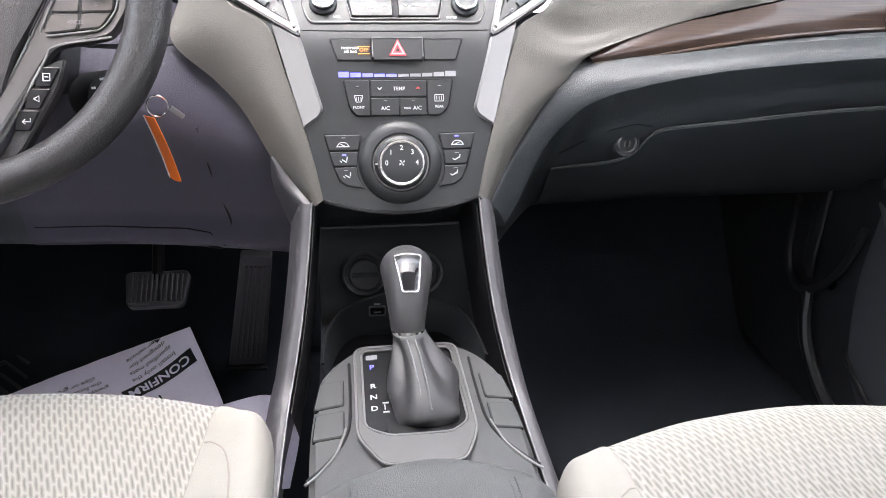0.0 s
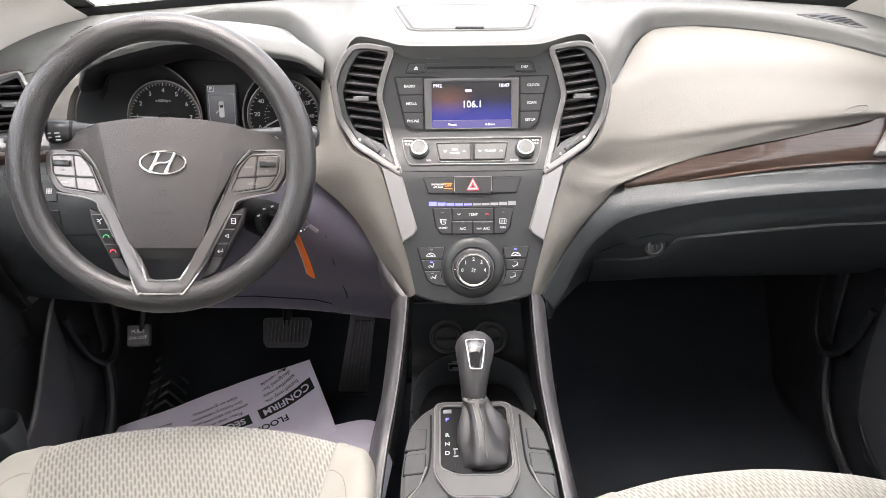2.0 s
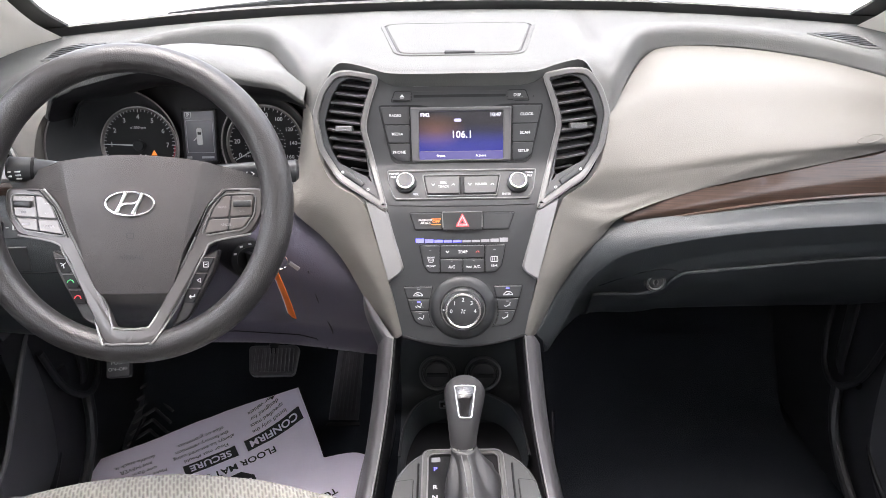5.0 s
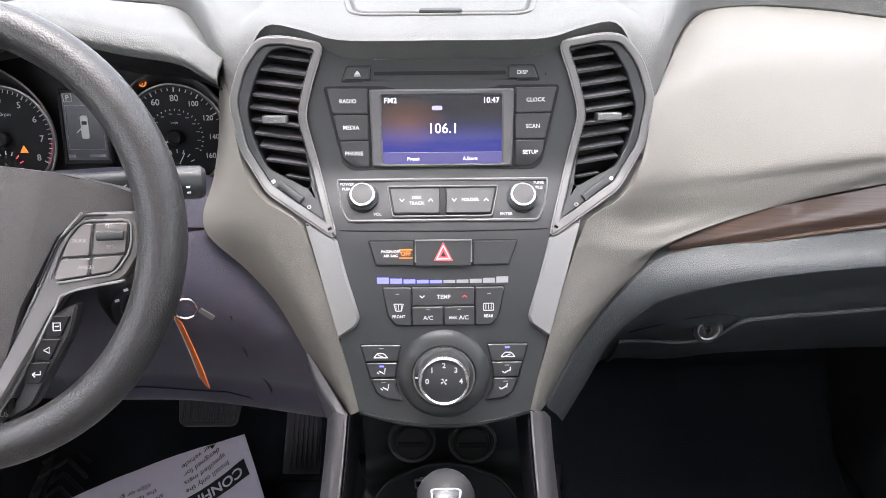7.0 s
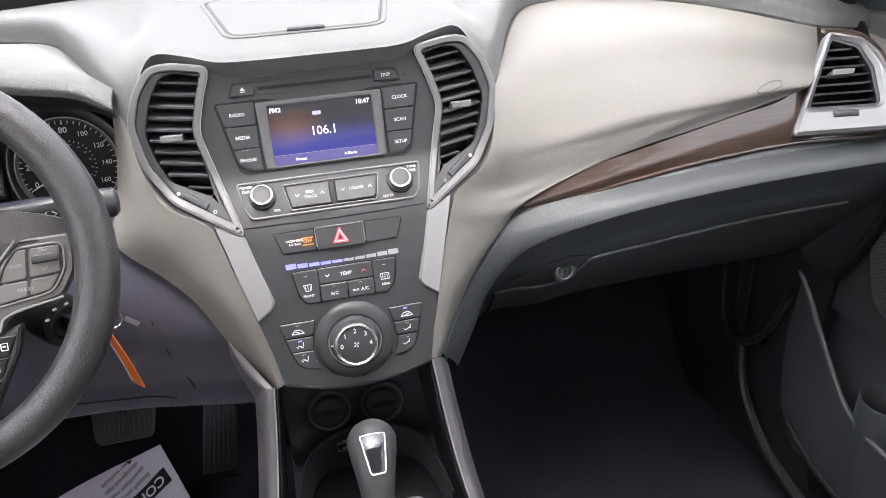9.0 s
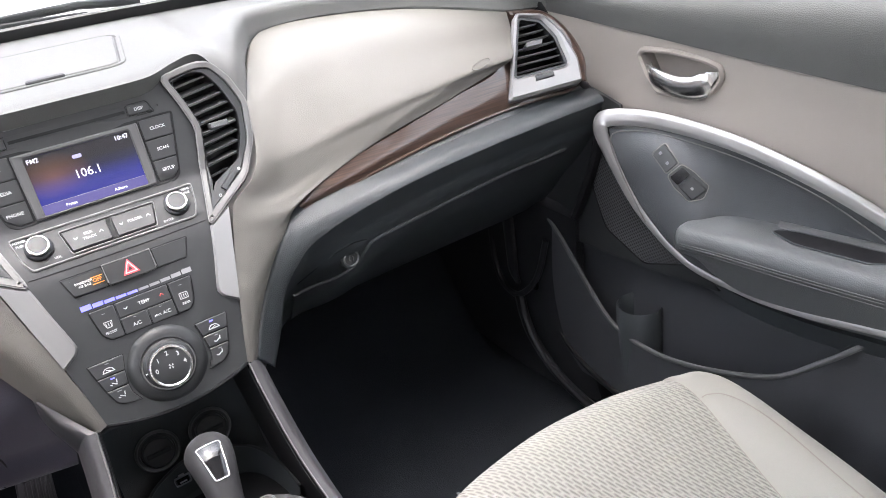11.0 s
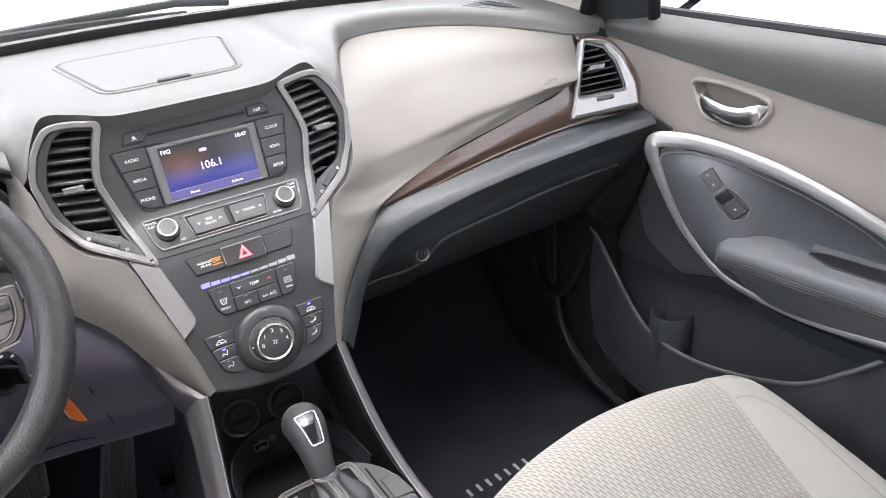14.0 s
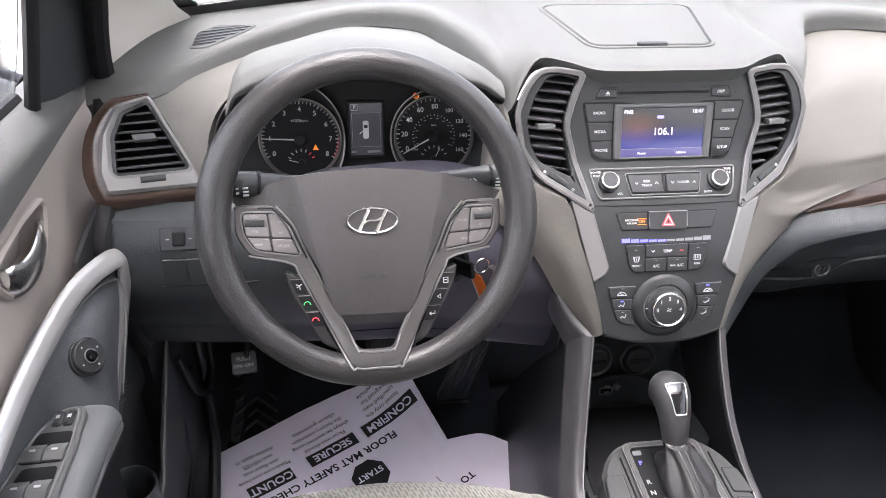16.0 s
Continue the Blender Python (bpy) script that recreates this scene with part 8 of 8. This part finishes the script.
poly = rounded([(-0.043, -0.030), (0.043, -0.030), (0.050, 0.030), (-0.050, 0.030)], 0.011, 4)
pp = part("pad", plate(poly, on_pedal, -0.012, 0.003, 0.002), RUBBER, pedal)
for i in range(11):
    u = -0.038 + i * 0.0076
    part("rib", plate(box2(u - 0.0022, -0.023, u + 0.0022, 0.023), on_pedal, 0.002, 0.0055, 0.001), RUBBER, pp)
part("arm", sweep([(-0.363, 1.09, 0.235), (-0.363, 1.16, 0.33), (-0.363, 1.17, 0.44)], oval(0.010, 0.010, 8)), BLACK, pedal)
gas = thing("accelerator_pedal", "long black ribbed accelerator pedal", "pedal", (-0.225, 1.10, 0.06))
G0, G1 = Vector((-0.200, 1.020, 0.318)), Vector((-0.240, 1.098, 0.072))
gx = Vector((1, 0, -0.06)).normalized()
gy = (G0 - G1).normalized()
gn_ = gx.cross(gy).normalized()


def on_gas(u, v, h):
    return G1 + gx * u + gy * v + gn_ * h


L_ = (G0 - G1).length
gp = part("pad", plate(rounded([(-0.032, 0), (0.030, 0), (0.026, L_), (-0.020, L_)], 0.004), on_gas, -0.014, 0.0, 0.002), RUBBER, gas)
for i in range(6):
    u = -0.020 + i * 0.0085
    part("rib", plate(box2(u - 0.0022, 0.025, u + 0.0022, L_ - 0.02), lambda a, b, h: on_gas(a * (1 - 0.25 * b / L_) + 0.006 * b / L_, b, h), -0.001, 0.0034, 0.001), RUBBER, gp)
part("hinge", block((-0.275, 1.085, 0.052), (-0.205, 1.125, 0.075), 0.004), BLACK, gas)
park = thing("parking_brake_pedal", "black parking brake pedal with white lettering", "pedal", (-0.62, 1.0, 0.27))
mq = Matrix.Translation((-0.625, 1.005, 0.283)) @ Vector((0.1, -0.75, 0.65)).to_track_quat("Z", "Y").to_matrix().to_4x4()
onq = lambda u, v, h: mq @ Vector((u, v, h))
pq = part("pad", plate(rounded(box2(-0.021, -0.020, 0.021, 0.020), 0.005), onq, -0.012, 0.003, 0.002), RUBBER, park)
words("PUSH", 0.0100, mq @ Matrix.Translation((0, 0.0065, 0.0045)), WHITE, pq)
words("ON\u2013OFF", 0.0088, mq @ Matrix.Translation((0, -0.0055, 0.0045)), WHITE, pq)
part("arm", sweep([(-0.620, 1.015, 0.285), (-0.610, 1.08, 0.38), (-0.605, 1.09, 0.50)], oval(0.007, 0.012, 8)), BLACK, park)
rest = thing("foot_rest", "black ribbed foot rest on the floor", "foot rest", (-0.64, 1.15, 0.05))
rs = part("ramp", sheet([[(-0.70, 1.30, 0.20), (-0.59, 1.30, 0.20)], [(-0.69, 1.18, 0.105), (-0.58, 1.18, 0.105)], [(-0.68, 1.04, 0.058), (-0.57, 1.04, 0.058)]], 6, 14, (0, 0.01, -0.03)), RUBBER, rest)
for i in range(9):
    t = i / 8
    y, z = 1.06 + 0.19 * t, 0.066 + 0.05 * t + 0.045 * t * t
    for q in (-1, 1):
        part("rib", sweep([(-0.632 + q * 0.040 - 0.01 * t, y - 0.016, z - 0.002), (-0.632 - 0.01 * t, y + 0.012, z + 0.012)], oval(0.0035, 0.0035, 6)), SIDE, rs)
hood_ = thing("release_lever", "black bonnet release lever on the kick panel", "lever", (-0.72, 0.98, 0.30))
part("grip", block((-0.735, 0.945, 0.270), (-0.700, 0.975, 0.315), 0.008), BLACK, hood_)
part("mark", block((-0.722, 0.9435, 0.292), (-0.714, 0.9455, 0.2945), 0), WHITE, hood_)
for s, nm in ((-1, "kick_panel_left"), (1, "kick_panel_right")):
    bm = sheet([mir(r, s) for r in ([(0.735, 0.87, 0.42), (0.712, 0.95, 0.44), (0.704, 1.08, 0.46), (0.69, 1.34, 0.46)], [(0.732, 0.87, 0.28), (0.708, 0.95, 0.28), (0.702, 1.06, 0.28), (0.68, 1.33, 0.30)], [(0.728, 0.84, 0.14), (0.708, 0.92, 0.14), (0.700, 1.03, 0.14), (0.67, 1.30, 0.20)], [(0.722, 0.80, 0.05), (0.705, 0.87, 0.05), (0.690, 1.00, 0.05), (0.66, 1.25, 0.10)])], 24, 24, (0.03 * s, 0.01, 0))
    structure(nm, bm, SIDE, "dark plastic kick panel beside the footwell")
    tab = catmull(mir([(0.702, 1.088, 0.36), (0.698, 1.080, 0.285), (0.694, 1.056, 0.236), (0.692, 1.012, 0.222), (0.694, 0.968, 0.252), (0.700, 0.940, 0.30), (0.708, 0.924, 0.37)], s), 44)
    structure("trim", sweep(tab, oval(0.0065, 0.006, 10), up=(s, 0, 0)), SIDE, "rounded U-shaped moulding on the kick panel")
    ridge = catmull(mir([(0.703, 1.03, 0.40), (0.699, 1.022, 0.33), (0.696, 1.016, 0.275), (0.702, 1.012, 0.245)], s), 20)
    structure("trim", sweep(ridge, oval(0.016, 0.008, 12), up=(s, 0, 0), scale=[interp(k, [0, 12, 19], [1.0, 0.9, 0.5]) for k in range(20)]), SIDE, "raised tab inside the kick panel moulding")
    sill = catmull(mir([(0.694, 1.000, 0.225), (0.690, 0.985, 0.185), (0.687, 0.955, 0.142), (0.684, 0.890, 0.098), (0.680, 0.80, 0.076), (0.676, 0.60, 0.068), (0.676, 0.2, 0.068)], s), 50)
    structure("trim", sweep(sill, oval(0.013, 0.010, 10), up=(s, 0, 0.6)), SIDE, "dark scuff moulding that runs down to the door sill")
    seam = catmull(mir([(0.722, 0.935, 0.40), (0.720, 0.933, 0.30), (0.718, 0.922, 0.19), (0.714, 0.841, 0.125), (0.712, 0.70, 0.10)], s), 40)
    structure("trim", sweep(seam, oval(0.006, 0.005, 8), up=(s, 0, 0)), BLACK, "black edge of the door opening")

# carpet mats
for x0, x1, nm in ((-0.66, -0.16, "driver"), (0.18, 0.66, "passenger")):
    mt = thing("floor_mat", "black carpet floor mat", "floor mat", ((x0 + x1) / 2, 0.85, 0.051), group="floor mats")
    pm = part("mat_surface", sheet([[(x, y, z) for x in (x0, (x0 + x1) / 2, x1)] for y, z in ((0.50, 0.060), (0.75, 0.060), (1.03, 0.060), (1.13, 0.10), (1.22, 0.20))], 10, 14, (0, 0, -0.008)), CARPET, mt)
    part("binding", sweep([(x0, 0.50, 0.061), (x0, 1.02, 0.061), (x0 + 0.01, 1.10, 0.088)], oval(0.004, 0.004, 6)), BLACK, pm)
    if x0 > 0:
        for i in range(7):
            part("embroidery", block((0.300 + i * 0.0215, 0.774, 0.0605), (0.306 + i * 0.0215, 0.792, 0.0622), 0.001), GREYLED, pm, "pale embroidered script as bars")

# paper mat with its printing
paper = thing("paper_mat", "lilac-white printed paper floor mat, crumpled on the carpet", "paper", (-0.45, 0.95, 0.066))
rows = [[(-0.715, 0.975, 0.078), (-0.585, 1.060, 0.080), (-0.46, 1.115, 0.100), (-0.332, 1.125, 0.140)],
        [(-0.700, 0.925, 0.074), (-0.56, 0.99, 0.073), (-0.42, 1.04, 0.083), (-0.295, 1.050, 0.108)],
        [(-0.670, 0.87, 0.072), (-0.52, 0.91, 0.070), (-0.38, 0.95, 0.073), (-0.262, 0.975, 0.085)],
        [(-0.640, 0.79, 0.070), (-0.48, 0.82, 0.068), (-0.34, 0.85, 0.069), (-0.23, 0.88, 0.075)],
        [(-0.600, 0.66, 0.068), (-0.44, 0.68, 0.067), (-0.30, 0.70, 0.067), (-0.18, 0.74, 0.068)]]
g_ = net(rows, 60, 44)
for j, r in enumerate(g_):
    for i, p in enumerate(r):
        p.z += 0.0022 * noise.noise(Vector((p.x * 14, p.y * 14, 0))) + 0.0012 * noise.noise(Vector((p.x * 40, p.y * 25, 3)))
ps = part("sheet", sheet(g_, off=(0, 0, -0.0006), smooth_net=False), PAPER, paper)
rows = [[(-0.27, 0.985, 0.078), (-0.20, 0.975, 0.10), (-0.150, 0.935, 0.112)], [(-0.30, 0.90, 0.078), (-0.21, 0.89, 0.092), (-0.140, 0.87, 0.105)], [(-0.32, 0.78, 0.076), (-0.22, 0.78, 0.082), (-0.15, 0.78, 0.088)]]
ps2 = part("sheet", sheet(rows, 24, 24, (0, 0, -0.0006)), PAPER, paper)
PX = Vector((-0.866, -0.50, 0))
pd = over(ps, (-0.482, 0.983, 0.1), tuple(PX), 0.2)
def bar_on(u0, v0, u1, v1, h):
    return sheet([[pd(u0 + (u1 - u0) * i / 14, v0 + (v1 - v0) * j / 4, h) for i in range(15)] for j in range(5)], off=(0, 0, -0.0005), smooth_net=False)


for tx, u, v, sz, inv in (("CONFIRM", -0.128, 0.000, 0.023, True), ("SECURE", 0.000, 0.000, 0.023, True), ("COUNT", 0.128, 0.004, 0.023, True), ("FLOOR MAT SAFETY CHECK", 0.022, 0.038, 0.022, False)):
    if inv:
        w = 0.0078 * len(tx) + 0.004
        part("printed_bar", bar_on(u - w, v - 0.0140, u + w, v + 0.0140, 0.0012), INK, paper, "black printed bar")
        words_on(tx, sz, pd, u, v, 0.0020, PAPER, paper, 0.0005)
    else:
        words_on(tx, sz, pd, u, v, 0.0012, INK, paper, 0.0004)
for lines, u, v in ((("Install only the", "specified mats", "designed for", "your vehicle"), -0.128, -0.026), (("Floor mat should", "always be secured using", "the factory retention", "clips or grommets."), 0.002, -0.026), (("Make sure you have", "one floor mat", "and NEVER", "double stack it."), 0.128, -0.024)):
    for i, t in enumerate(lines):
        words_on(t, 0.0125, pd, u, v - i * 0.0155, 0.0010, INK, paper)
part("printed_bar", plate([(0.036 * math.cos(math.pi / 8 + k * math.pi / 4) - 0.028, 0.092 + 0.036 * math.sin(math.pi / 8 + k * math.pi / 4)) for k in range(8)], pd, -0.001, 0.0022, 0), INK, paper, "black printed octagon")
words("START", 0.018, frame_on(pd, -0.028, 0.090, 0.0036), PAPER, paper, bold=0.0004)
p2 = over(ps2, (-0.235, 0.885, 0.1), tuple(PX), 0.2)
words_on("TO", 0.020, p2, 0.004, 0.0, 0.0012, INK, paper, 0.0004)
part("crease", sweep([p2(0.045, 0.025 * k - 0.04, 0.0006) for k in range(3)], oval(0.0006, 0.0006, 5)), MID, paper)
